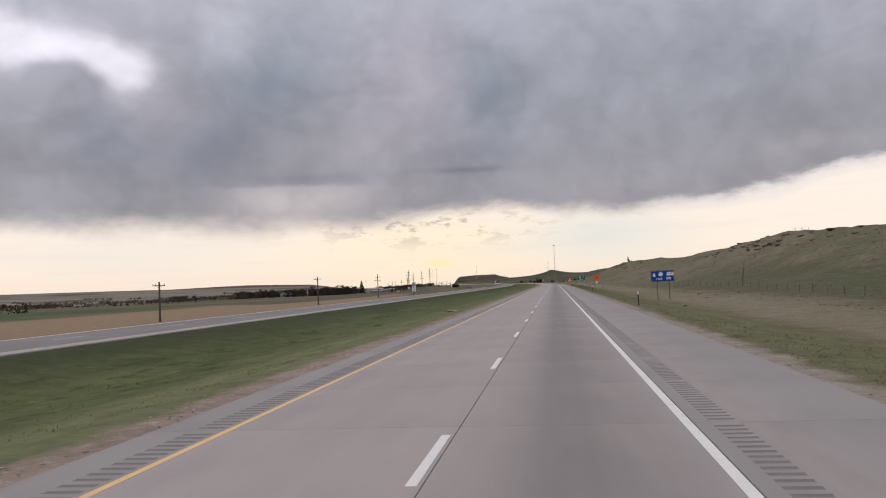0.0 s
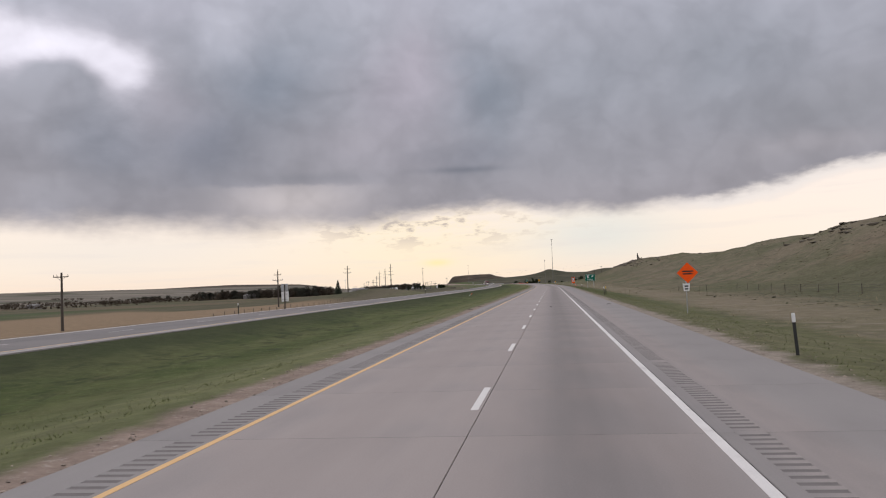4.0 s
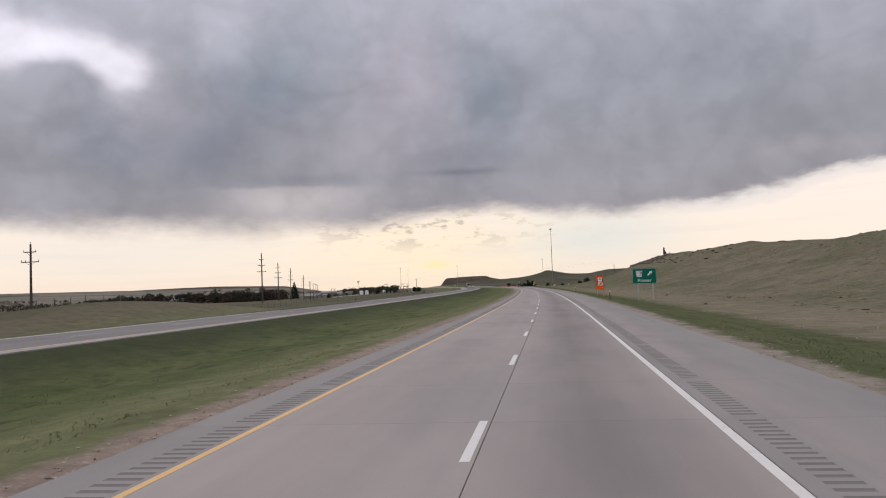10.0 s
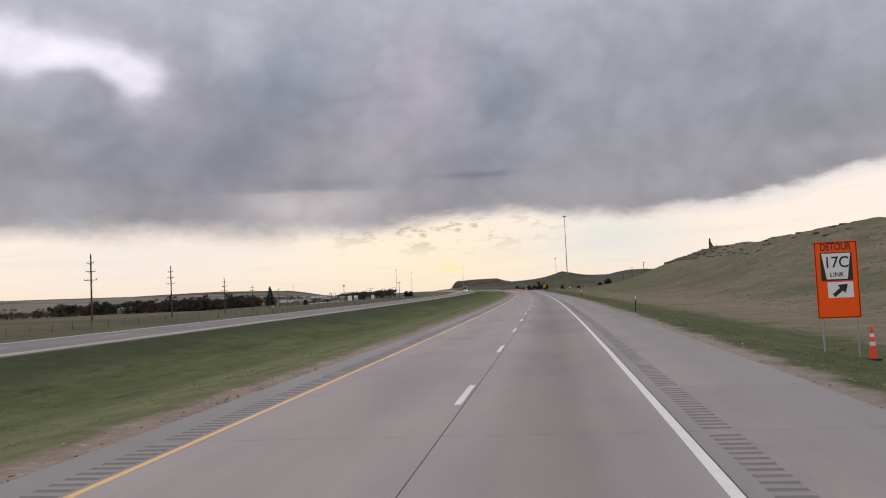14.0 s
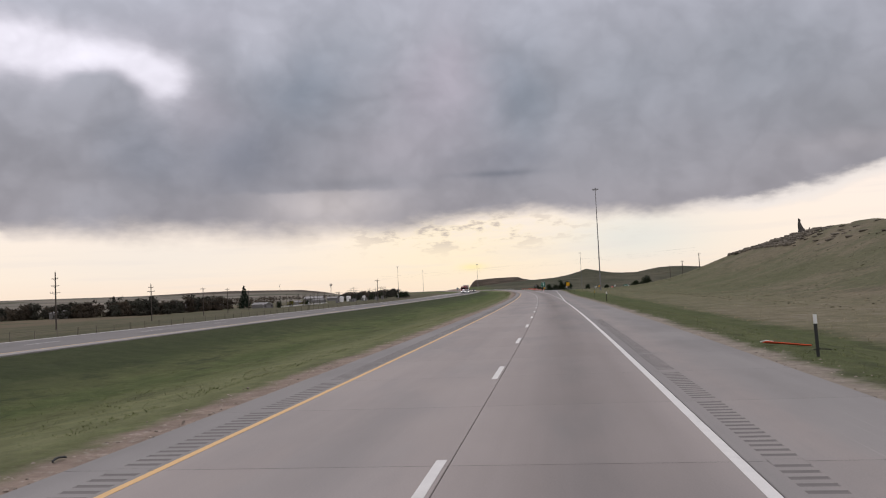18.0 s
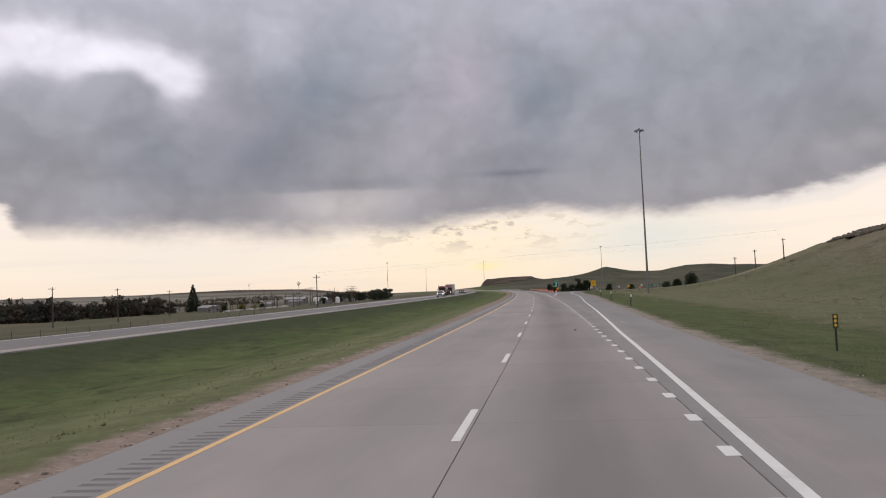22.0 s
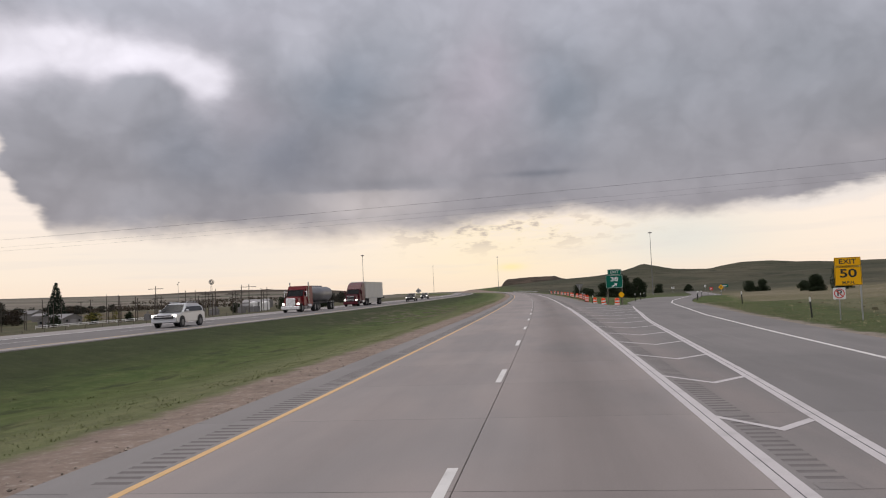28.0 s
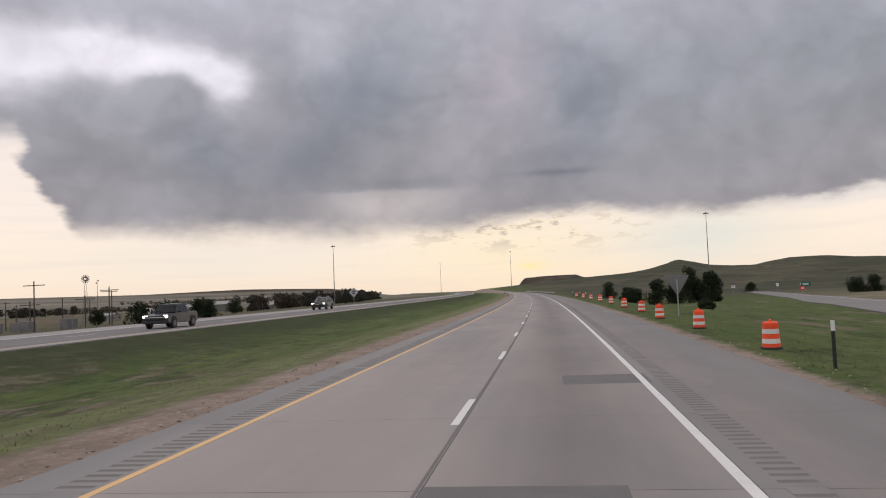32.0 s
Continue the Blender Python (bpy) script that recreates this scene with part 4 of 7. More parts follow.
road = thing("road", Matrix(), "grey concrete highway carriageway with painted lane lines", "road", kind="structure")
RUM_R, RUM_L = (3.93, 4.33), (-4.60, -4.12)
strips = {"left_lane": (lambda s: (-3.95, 0.0), M_LANE), "right_lane": (lambda s: (0.0, 3.66), M_LANE),
          "left_shoulder_inner": (lambda s: (RUM_L[1], -3.95), M_SHOULDER), "left_shoulder": (lambda s: (-5.35, RUM_L[0]), M_SHOULDER),
          "right_shoulder_inner": (lambda s: (3.66, RUM_R[0]), M_SHOULDER), "right_shoulder": (lambda s: (RUM_R[1], 7.0), M_SHOULDER)}


def has_rumble(s):
    """Grooves run slab by slab and stop where the exit lane opens."""
    return not 578 < FIRST + (math.floor((s - FIRST) / SLAB) + 0.5) * SLAB < 826


for key, (edges, mat) in strips.items():
    rest = []
    k = 0
    first = None
    while FIRST + k * SLAB < 1330:
        s0, s1 = FIRST + k * SLAB, FIRST + (k + 1) * SLAB
        k += 1
        e = edges
        if key == "right_shoulder_inner" and not has_rumble(s0 + 2.5):
            continue
        if key == "right_shoulder":
            if not has_rumble(s0 + 2.5):
                e = lambda s: (3.66, pave_right(s))
            else:
                e = lambda s: (RUM_R[1], pave_right(s))
        if 0 < s0 and s1 < 300 and "inner" not in key:
            if first is None:
                vs, fs, uv = slab_mesh("slab", 0.0, SLAB, edges, mat)
                first = sheet("slab", [tuple(v) for v in vs], fs, [mat], uv)
                first.location = (0, s0, 0)
                first.parent = road
            else:
                o = new("slab", first.data)
                o.location = (0, s0, 0)
                o.parent = road
        else:
            rest.append(slab_mesh("slab", s0, s1, e, mat))
    joined("slabs", rest, mat, road, kind="stuff")
    far = [slab_mesh("slab", s, s + 30, edges, mat) for s in np.arange(FIRST + k * SLAB, 3300, 30.0)]
    joined("far_slabs", far, mat, road, kind="stuff")
# sealant along the joints and the bed under the slabs
joined("joint_filler", [slab_mesh("f", s, s + 20, lambda q: (-5.25, pave_right(q) - 0.1), M_TAR, z=-0.03, gap=0.0, deep=0.2) for s in np.arange(-60, 1330, 20.0)], M_TAR, road)


def rumble(lims, s0, s1, side):
    """Milled grooves: ridges level with the shoulder, hollows 14 mm deep."""
    a, b = lims[0] - 0.02, lims[1] + 0.02
    vs, fs, idx, uv = [], [], [], []
    for s in np.arange(s0, s1, 0.30):
        if (not has_rumble(s) and side > 0) or (s - FIRST) % SLAB > SLAB - 0.34:
            for ds in (0.0, 0.30):
                vs += [tuple(at(s + ds, l, 0.0)) for l in (a, b)]
                uv += [(l, s + ds) for l in (a, b)]
            k = len(vs) - 4
            if has_rumble(s) or has_rumble(s + 0.31) or side < 0:
                fs.append((k, k + 1, k + 3, k + 2))
                idx.append(0)
            continue
        k = len(vs)
        for ds, z in ((0.0, 0.001), (0.16, 0.001), (0.19, -0.009), (0.26, -0.009), (0.30, 0.001)):
            for l in (a, b):
                vs.append(tuple(at(s + ds, l, z)))
                uv.append((l, s + ds))
        for i in range(4):
            fs.append((k + 2 * i, k + 2 * i + 1, k + 2 * i + 3, k + 2 * i + 2))
            idx.append(0 if i == 0 else 1)
    ob = sheet("rumble_strip", vs, fs, [M_SHOULDER, M_GROOVE], uv, idx)
    ob.parent = road
    return tagged(ob, "milled grooves along the concrete shoulder", kind="stuff")


rumble(RUM_R, -2.0, 1330, 1)
rumble(RUM_L, -2.0, 1330, -1)


def stripe(name, s0, s1, l0, l1, mat, parent=road, step=4.0, z=0.004, label="", thick=0.006):
    """A painted line: a low ribbon with edges; l0 and l1 may follow the station."""
    f0 = l0 if callable(l0) else (lambda s: l0)
    f1 = l1 if callable(l1) else (lambda s: l1)
    zf = z if callable(z) else (lambda s: z)
    n = max(1, int((s1 - s0) / step))
    vs = []
    for i in range(n + 1):
        s = s0 + (s1 - s0) * i / n
        for l, h in ((f0(s), -thick), (f0(s), 0), (f1(s), 0), (f1(s), -thick)):
            vs.append(tuple(at(s, l, zf(s) + h)))
    fs = [(i * 4 + j, i * 4 + j + 1, i * 4 + j + 5, i * 4 + j + 4) for i in range(n) for j in range(3)]
    fs += [(0, 1, 2, 3), (n * 4 + 3, n * 4 + 2, n * 4 + 1, n * 4)]
    ob = sheet(name, vs, fs, [mat])
    ob.parent = parent
    return tagged(ob, label) if label else ob


stripe("yellow_edge_line", -40, 3000, -4.01, -3.885, M_YELLOW, label="yellow painted edge line")
stripe("white_edge_line", -40, 648, 3.49, 3.64, M_WHITE, label="white painted edge line")
stripe("white_edge_line", 907.2, 3000, 3.50, 3.65, M_WHITE, label="white painted edge line")
# lane dashes every 12.19 m
DASH0, CYCLE = 12.25 - 3.05, 12.19
dash = None
for k in range(-1, 150):
    s0 = DASH0 + k * CYCLE
    if dash is None:
        dash = stripe("lane_dash", 0.0, 3.05, -0.20, -0.06, M_WHITE, step=3.05)
        dash.location = (0, s0, 0)
    elif s0 + 3.05 < BEND:
        d = new("lane_dash", dash.data)
        d.location = (0, s0, 0)
        d.parent = road
    elif s0 < 1500:
        stripe("lane_dash", s0, s0 + 3.05, -0.20, -0.06, M_WHITE, step=1.6)

# ---- exit ramp: widening, dotted line, gore with chevrons, then its own paving ----
for k in range(-42, 19):
    s0 = 753.93 + k * 2.63
    stripe("exit_dot", s0, s0 + 0.62, 3.48, 3.68, M_WHITE, step=1.0)
stripe("white_ramp_line", 640, 1355, lambda s: ramp_r(s) - 0.08, lambda s: ramp_r(s) + 0.08, M_WHITE, z=lambda s: 0.004 + ramp_z(s), label="white painted line of the exit ramp")
stripe("white_gore_line", 804, 907, 3.52, 3.82, M_GORE, label="wide white gore line with a dark joint")
stripe("white_gore_line", 806, 901, lambda s: ramp_l(s) - 0.28 * float(ease(s, 806, 822)) * (1 - 0.5 * float(ease(s, 880, 900))) - 0.02, lambda s: ramp_l(s) - 0.02, M_GORE, label="wide white gore line with a dark joint")
stripe("gore_joint", 814, 902, 3.652, 3.664, M_TAR, z=0.007)
stripe("gore_joint", 822, 895, lambda s: ramp_l(s) - 0.17, lambda s: ramp_l(s) - 0.158, M_TAR, z=0.007)
for s in [832.5 + 6.06 * k for k in range(13)]:
    back = 2.4 + 0.068 * max(0.0, s - 862)
    on = 1.6 + 0.012 * max(0.0, s - 862)
    a, b = 3.82, min(ramp_l(s - back + on) - 0.29, 10.15)
    k = min(1.0, (b - a) / 2.7)
    back, on = back * k, on * k
    c = a + (b - a) * 0.5
    for p0, p1, q0, q1 in ((a, c, s, s - back), (c, b, s - back, s - back + on)):
        vs = []
        for i in range(5):
            u = i / 4
            l, q = p0 + (p1 - p0) * u, q0 + (q1 - q0) * u
            vs += [tuple(at(q - 0.135, l, 0.005)), tuple(at(q + 0.135, l, 0.005))]
        o = sheet("chevron_line", vs, [(2 * i, 2 * i + 1, 2 * i + 3, 2 * i + 2) for i in range(4)], [M_GORE])
        o.parent = road
ramp = thing("exit_ramp", Matrix(), "grey concrete exit ramp bending away downhill", "ramp", kind="structure")
joined("slabs", [slab_mesh("s", s, s + 5, lambda q: (ramp_l(q) - 1.3 * float(ease(q, 900, 925)), ramp_r(q) + 2.4), M_SHOULDER, z=ramp_z) for s in np.arange(906, 1356, 5.0)], M_SHOULDER, ramp, kind="stuff")
joined("ramp_bed", [slab_mesh("f", s, s + 10, lambda q: (ramp_l(q) - 1.2 * float(ease(q, 900, 925)), ramp_r(q) + 2.3), M_SHOULDER, z=lambda q: ramp_z(q) - 0.009, gap=0.0, deep=0.2) for s in np.arange(896, 1356, 10.0)], M_SHOULDER, ramp)

# ---- the other carriageway ----
other = thing("far_road", Matrix(), "pale concrete opposite carriageway beyond the grass median", "road", kind="structure")
for a, b in ((0.0, 1.25), (1.25, 4.95), (4.95, 8.65), (8.65, None)):
    fmat = M_FAR_EDGE if a == 0.0 or b is None else M_FAR_LANE
    fn = (lambda a, b: lambda s: (opp_far(s) if b is None else opp_near(s) - b, opp_near(s) - a))(a, b)
    joined("slabs", [slab_mesh("s", s, s + 5.03, fn, fmat, z=opp_z, gap=0.02) for s in np.arange(-20, 1250, 5.03)], fmat, other, kind="stuff")
    joined("far_slabs", [slab_mesh("s", s, s + 30, fn, fmat, z=opp_z) for s in np.arange(1250, 3300, 30.0)], fmat, other, kind="stuff")
ozl = lambda s: opp_z(s) + 0.004
stripe("yellow_edge_line", -20, 2500, lambda s: opp_near(s) - 1.12, lambda s: opp_near(s) - 1.02, M_YELLOW, other, z=ozl, label="yellow painted edge line")
stripe("white_edge_line", -20, 2500, lambda s: opp_near(s) - 8.75, lambda s: opp_near(s) - 8.55, M_WHITE, other, z=ozl, label="white painted edge line")
for k in range(0, 110):
    stripe("lane_dash", 4 + k * CYCLE, 7.05 + k * CYCLE, lambda s: opp_near(s) - 4.99, lambda s: opp_near(s) - 4.90, M_GORE, other, z=ozl, step=3.05)

# ---- signs ----


def text_mesh(name, body, size, mat, parent, place, width=None, bold=0.0, label=""):
    """Raised lettering in the built-in font, facing -y, centred on place."""
    cu = bpy.data.curves.new(name, "FONT")
    cu.body, cu.size, cu.align_x, cu.align_y, cu.extrude, cu.offset = body, size, "CENTER", "CENTER", 0.002, bold
    tmp = bpy.data.objects.new(name, cu)
    scene.collection.objects.link(tmp)
    bpy.context.view_layer.update()
    me = bpy.data.meshes.new_from_object(tmp.evaluated_get(bpy.context.evaluated_depsgraph_get()))
    bpy.data.objects.remove(tmp)
    me.materials.clear()
    me.materials.append(mat)
    ob = new(name, me)
    ob.parent = parent
    xs = [v.co.x for v in me.vertices]
    k = width / (max(xs) - min(xs)) if width else 1.0
    ob.matrix_local = Matrix.Translation(place) @ Matrix.Rotation(radians(90), 4, "X") @ Matrix.Diagonal((k, 1, 1, 1))
    return tagged(ob, label) if label else ob


def rounded(w, h, r, n=4):
    pts = []
    for cx, cz, a0 in ((w / 2 - r, h / 2 - r, 0), (-w / 2 + r, h / 2 - r, 90), (-w / 2 + r, -h / 2 + r, 180), (w / 2 - r, -h / 2 + r, 270)):
        for i in range(n + 1):
            a = radians(a0 + 90 * i / n)
            pts.append((cx + r * math.cos(a), cz + r * math.sin(a)))
    return pts


def plate(name, w, h, r, place, mat, parent, thick=0.012, label=""):
    """A rounded sheet facing -y."""
    bm = B()
    prism(bm, rounded(w, h, r), -thick / 2, thick / 2)
    ob = part(name, bm, mat, parent, label)
    ob.location = place
    return ob


def rim(name, w, h, r, t, place, mat, parent):
    """A thin border line on a sign."""
    bm = B()
    o, i = rounded(w, h, r), rounded(w - 2 * t, h - 2 * t, max(r - t, 0.01))
    a = [bm.verts.new((x, 0, z)) for x, z in o]
    b = [bm.verts.new((x, 0, z)) for x, z in i]
    n = len(o)
    for k in range(n):
        bm.faces.new((a[k], b[k], b[(k + 1) % n], a[(k + 1) % n]))
    bmesh.ops.solidify(bm, geom=bm.faces[:], thickness=0.002)
    ob = part(name, bm, mat, parent)
    ob.location = place
    return ob


def post(name, x, z0, z1, mat, parent, w=0.1, d=0.1, y=0.07, label=""):
    bm = B()
    box(bm, (w, d, z1 - z0), (x, y, (z0 + z1) / 2), 0.008)
    return part(name, bm, mat, parent, label)


def arrow(name, size, mat, parent, place, turn=45.0):
    """A straight arrow pointing up and to the right."""
    s = size
    pts = [(-0.5, -0.11), (0.05, -0.11), (0.05, -0.32), (0.5, 0.0), (0.05, 0.32), (0.05, 0.11), (-0.5, 0.11)]
    a = radians(turn)
    pts = [(s * (x * math.cos(a) - z * math.sin(a)), s * (x * math.sin(a) + z * math.cos(a))) for x, z in pts]
    bm = B()
    prism(bm, pts, -0.003, 0.003)
    ob = part(name, bm, mat, parent)
    ob.location = place
    return ob


def shield(name, w, h, mat, parent, place, border=None):
    """A route marker, wider at the top than below."""
    if border:
        bm = B()
        prism(bm, [(-w / 2 - 0.03, h / 2 + 0.03), (w / 2 + 0.03, h / 2 + 0.03), (w * 0.36 + 0.03, -h / 2 - 0.03), (-w * 0.36 - 0.03, -h / 2 - 0.03)], -0.003, 0.003)
        part("marker_border", bm, border, parent).location = (place[0], place[1] + 0.004, place[2])
    bm = B()
    prism(bm, [(-w / 2, h / 2), (w / 2, h / 2), (w * 0.36, -h / 2), (-w * 0.36, -h / 2)], -0.003, 0.003)
    ob = part(name, bm, mat, parent)
    ob.location = place
    return ob


def bars(name, w, h, n, mat, parent, place):
    """Lettering too small to read."""
    for i in range(n):
        bm = B()
        box(bm, (w * (1 - 0.12 * (i % 2)), 0.004, h))
        part(name, bm, mat, parent).location = (place[0], place[1], place[2] - i * h * 1.9)


def guide_sign():
    """Blue services sign."""
    g = land(113.2, 16.5)
    t = thing("services_sign", stand(113.2, 16.5, g), "blue motorist services sign on two timber posts in dry grass", "road sign")
    c = 2.25 - g
    plate("board", 3.13, 1.47, 0.12, (0, 0, c), M_BLUE, t, label="blue reflective sheet")
    rim("border", 3.07, 1.41, 0.10, 0.035, (0, -0.010, c), M_SIGNWHITE, t)
    for x in (-0.75, 0.85):
        post("post", x, -0.4, c + 0.6, M_POST, t, 0.14, 0.14, 0.085)
    text_mesh("lettering", "EXIT", 0.36, M_SIGNWHITE, t, (-0.45, -0.010, c - 0.40), 0.85, 0.006)
    text_mesh("lettering", "38", 0.46, M_SIGNWHITE, t, (0.75, -0.010, c - 0.36), 0.66, 0.008)
    bm = B()
    prism(bm, [(-0.16, -0.27), (-0.16, 0.26), (0.10, 0.26), (0.10, 0.05), (0.17, 0.02), (0.17, -0.16), (0.20, -0.18), (0.14, -0.22), (0.12, -0.05), (0.10, -0.05), (0.10, -0.27)], -0.003, 0.003)
    box(bm, (0.46, 0.006, 0.05), (-0.02, 0, -0.28))
    part("fuel_symbol", bm, M_SIGNWHITE, t).location = (-1.13, -0.010, c + 0.22)
    bm = B()
    box(bm, (0.14, 0.004, 0.14))
    part("fuel_symbol_window", bm, M_BLUE, t).location = (-1.16, -0.014, c + 0.36)
    bm = B()
    bmesh.ops.create_cone(bm, cap_ends=True, segments=24, radius1=0.29, radius2=0.29, depth=0.006, matrix=Matrix.Rotation(radians(90), 4, "X"))
    part("food_symbol", bm, M_SIGNWHITE, t).location = (-0.25, -0.010, c + 0.25)
    bm = B()
    box(bm, (0.03, 0.004, 0.36), (-0.07, 0, 0))
    box(bm, (0.03, 0.004, 0.36), (0.09, 0, 0))
    box(bm, (0.09, 0.004, 0.13), (-0.07, 0, 0.13))
    part("food_symbol_cutlery", bm, M_BLUE, t).location = (-0.25, -0.014, c + 0.22)
    bm = B()
    prism(bm, [(-0.40, -0.14), (-0.40, 0.24), (-0.33, 0.30), (0.48, 0.30), (0.52, -0.18), (-0.16, -0.18)], -0.003, 0.003)
    box(bm, (0.2, 0.006, 0.03), (-0.48, 0, -0.17))
    part("camper_symbol", bm, M_SIGNWHITE, t).location = (1.0, -0.010, c + 0.22)
    for w, x in ((0.3, 0.22), (0.14, -0.2)):
        bm = B()
        box(bm, (w, 0.004, 0.12))
        part("camper_symbol_window", bm, M_BLUE, t).location = (1.0 + x, -0.014, c + 0.35)
    bm = B()
    bmesh.ops.create_cone(bm, cap_ends=True, segments=16, radius1=0.1, radius2=0.1, depth=0.004, matrix=Matrix.Rotation(radians(90), 4, "X"))
    part("camper_symbol_wheel", bm, M_BLUE, t).location = (1.08, -0.014, c + 0.04)


def work_sign():
    """Orange diamond with a small route plate under it."""
    g = land(173.2, 10.7)
    t = thing("roadwork_sign", stand(173.2, 10.7, g), "orange diamond roadwork sign above a small white route plate", "road sign")
    c = 2.45 - g
    bm = B()
    prism(bm, [(0, 0.72), (0.72, 0), (0, -0.72), (-0.72, 0)], -0.006, 0.006, 0.004)
    part("diamond", bm, M_ORANGE, t, "orange fluorescent sheet").location = (0, 0, c)
    bars("lettering", 0.72, 0.09, 2, M_SIGNBLACK, t, (0, -0.009, c + 0.10))
    post("post", -0.12, -0.4, c + 0.4, M_STEEL, t, 0.07, 0.05, 0.05)
    shield("route_plate", 0.50, 0.52, M_SIGNWHITE, t, (-0.12, -0.004, c - 1.0))
    bars("plate_lettering", 0.26, 0.10, 2, M_SIGNBLACK, t, (-0.12, -0.009, c - 0.92))


def exit_guide_sign():
    g = land(418.6, 16.4)
    t = thing("exit_guide_sign", stand(417.7, 16.3, g, -3), "green exit guide sign on two steel posts below the hill", "road sign")
    c = 2.75 - g
    plate("board", 3.67, 2.42, 0.16, (0, 0, c), M_GREEN, t, label="green reflective sheet")
    rim("border", 3.60, 2.35, 0.14, 0.045, (0, -0.010, c), M_SIGNWHITE, t)
    for x in (-1.02, 1.26):
        post("post", x, -0.4, c + 1.0, M_STEEL, t, 0.16, 0.14, 0.09)
    shield("route_marker", 1.0, 0.95, M_SIGNWHITE, t, (-0.78, -0.012, c + 0.35))
    text_mesh("lettering", "17B", 0.60, M_SIGNBLACK, t, (-0.78, -0.017, c + 0.50), 0.80, 0.006)
    text_mesh("lettering", "LINK", 0.24, M_SIGNBLACK, t, (-0.78, -0.017, c + 0.06), 0.52, 0.004)
    arrow("arrow", 0.95, M_SIGNWHITE, t, (0.88, -0.012, c + 0.45))
    text_mesh("lettering", "Potter", 0.66, M_SIGNWHITE, t, (0.02, -0.010, c - 0.68), 2.1, 0.004)


def detour_sign():
    g = land(436.3, 10.9)
    t = thing("detour_sign", stand(434.8, 10.8, g, -2), "tall orange detour sign on two thin steel posts", "road sign")
    c = 2.0 - g
    plate("board", 1.29, 2.44, 0.04, (0, 0, c), M_ORANGE, t, label="orange fluorescent sheet")
    rim("border", 1.25, 2.40, 0.03, 0.022, (0, -0.010, c), M_SIGNBLACK, t)
    for x in (-0.5, 0.52):
        post("post", x, -0.4, c + 1.0, M_STEEL, t, 0.06, 0.06, 0.04)
    text_mesh("lettering", "DETOUR", 0.33, M_SIGNBLACK, t, (0, -0.010, c + 1.04), 0.92, 0.004)
    bm = B()
    box(bm, (0.94, 0.006, 0.9), (0, 0, 0), 0.002)
    part("marker_panel", bm, M_SIGNBLACK, t).location = (0, -0.009, c + 0.42)
    shield("route_marker", 0.86, 0.82, M_SIGNWHITE, t, (0, -0.014, c + 0.43))
    text_mesh("lettering", "17C", 0.50, M_SIGNBLACK, t, (0, -0.019, c + 0.54), 0.66, 0.005)
    text_mesh("lettering", "LINK", 0.20, M_SIGNBLACK, t, (0, -0.019, c + 0.16), 0.42, 0.003)
    plate("arrow_plate", 0.76, 0.50, 0.03, (0.08, -0.010, c - 0.32), M_SIGNWHITE, t)
    arrow("arrow", 0.56, M_SIGNBLACK, t, (0.08, -0.020, c - 0.32), 40)


def advisory_sign():
    g = land(863.6, 17.2)
    t = thing("exit_speed_sign", stand(863.6, 17.2, g, -5), "yellow advisory exit speed sign on a slim steel post", "road sign")
    c = 2.45 - g
    plate("upper_board", 1.32, 0.48, 0.04, (0, 0, c + 0.52), M_YELSIGN, t, label="yellow reflective sheet")
    plate("lower_board", 1.34, 1.0, 0.04, (0, 0, c - 0.25), M_YELSIGN, t, label="yellow reflective sheet")
    rim("border", 1.28, 0.44, 0.03, 0.02, (0, -0.009, c + 0.52), M_SIGNBLACK, t)
    rim("border", 1.30, 0.96, 0.03, 0.02, (0, -0.009, c - 0.25), M_SIGNBLACK, t)
    text_mesh("lettering", "EXIT", 0.36, M_SIGNBLACK, t, (0, -0.010, c + 0.52), 0.86, 0.006)
    text_mesh("lettering", "50", 0.62, M_SIGNBLACK, t, (0, -0.010, c - 0.12), 0.84, 0.012)
    text_mesh("lettering", "M.P.H.", 0.20, M_SIGNBLACK, t, (0, -0.010, c - 0.60), 0.62, 0.003)
    post("post", 0.60, -0.4, c + 0.6, M_STEEL, t, 0.07, 0.06, 0.045)
    post("post", -0.60, c - 0.7, c + 0.6, M_STEEL, t, 0.05, 0.04, 0.035)
    g2 = land(863.2, 16.55)
    q = thing("no_parking_sign", stand(863.2, 16.55, g2, -5), "small white no parking sign on a thin post", "road sign")
    c = 1.3 - g2
    plate("board", 0.62, 0.62, 0.04, (0, 0, c), M_SIGNWHITE, q)
    text_mesh("lettering", "P", 0.44, M_SIGNBLACK, q, (0, -0.010, c), 0.24, 0.008)
    bm = B()
    bmesh.ops.create_circle(bm, cap_ends=False, segments=28, radius=0.26)
    bmesh.ops.create_circle(bm, cap_ends=False, segments=28, radius=0.215)
    bmesh.ops.bridge_loops(bm, edges=bm.edges[:])
    bmesh.ops.rotate(bm, verts=bm.verts[:], cent=(0, 0, 0), matrix=Matrix.Rotation(radians(90), 3, "X"))
    box(bm, (0.44, 0.003, 0.05), (0, 0, 0), turn=Matrix.Rotation(radians(45), 3, "Y"))
    part("ban_ring", bm, M_RED, q, "red circle with a slash").location = (0, -0.014, c)
    post("post", 0, -0.4, c + 0.3, M_STEEL, q, 0.05, 0.05, 0.035)


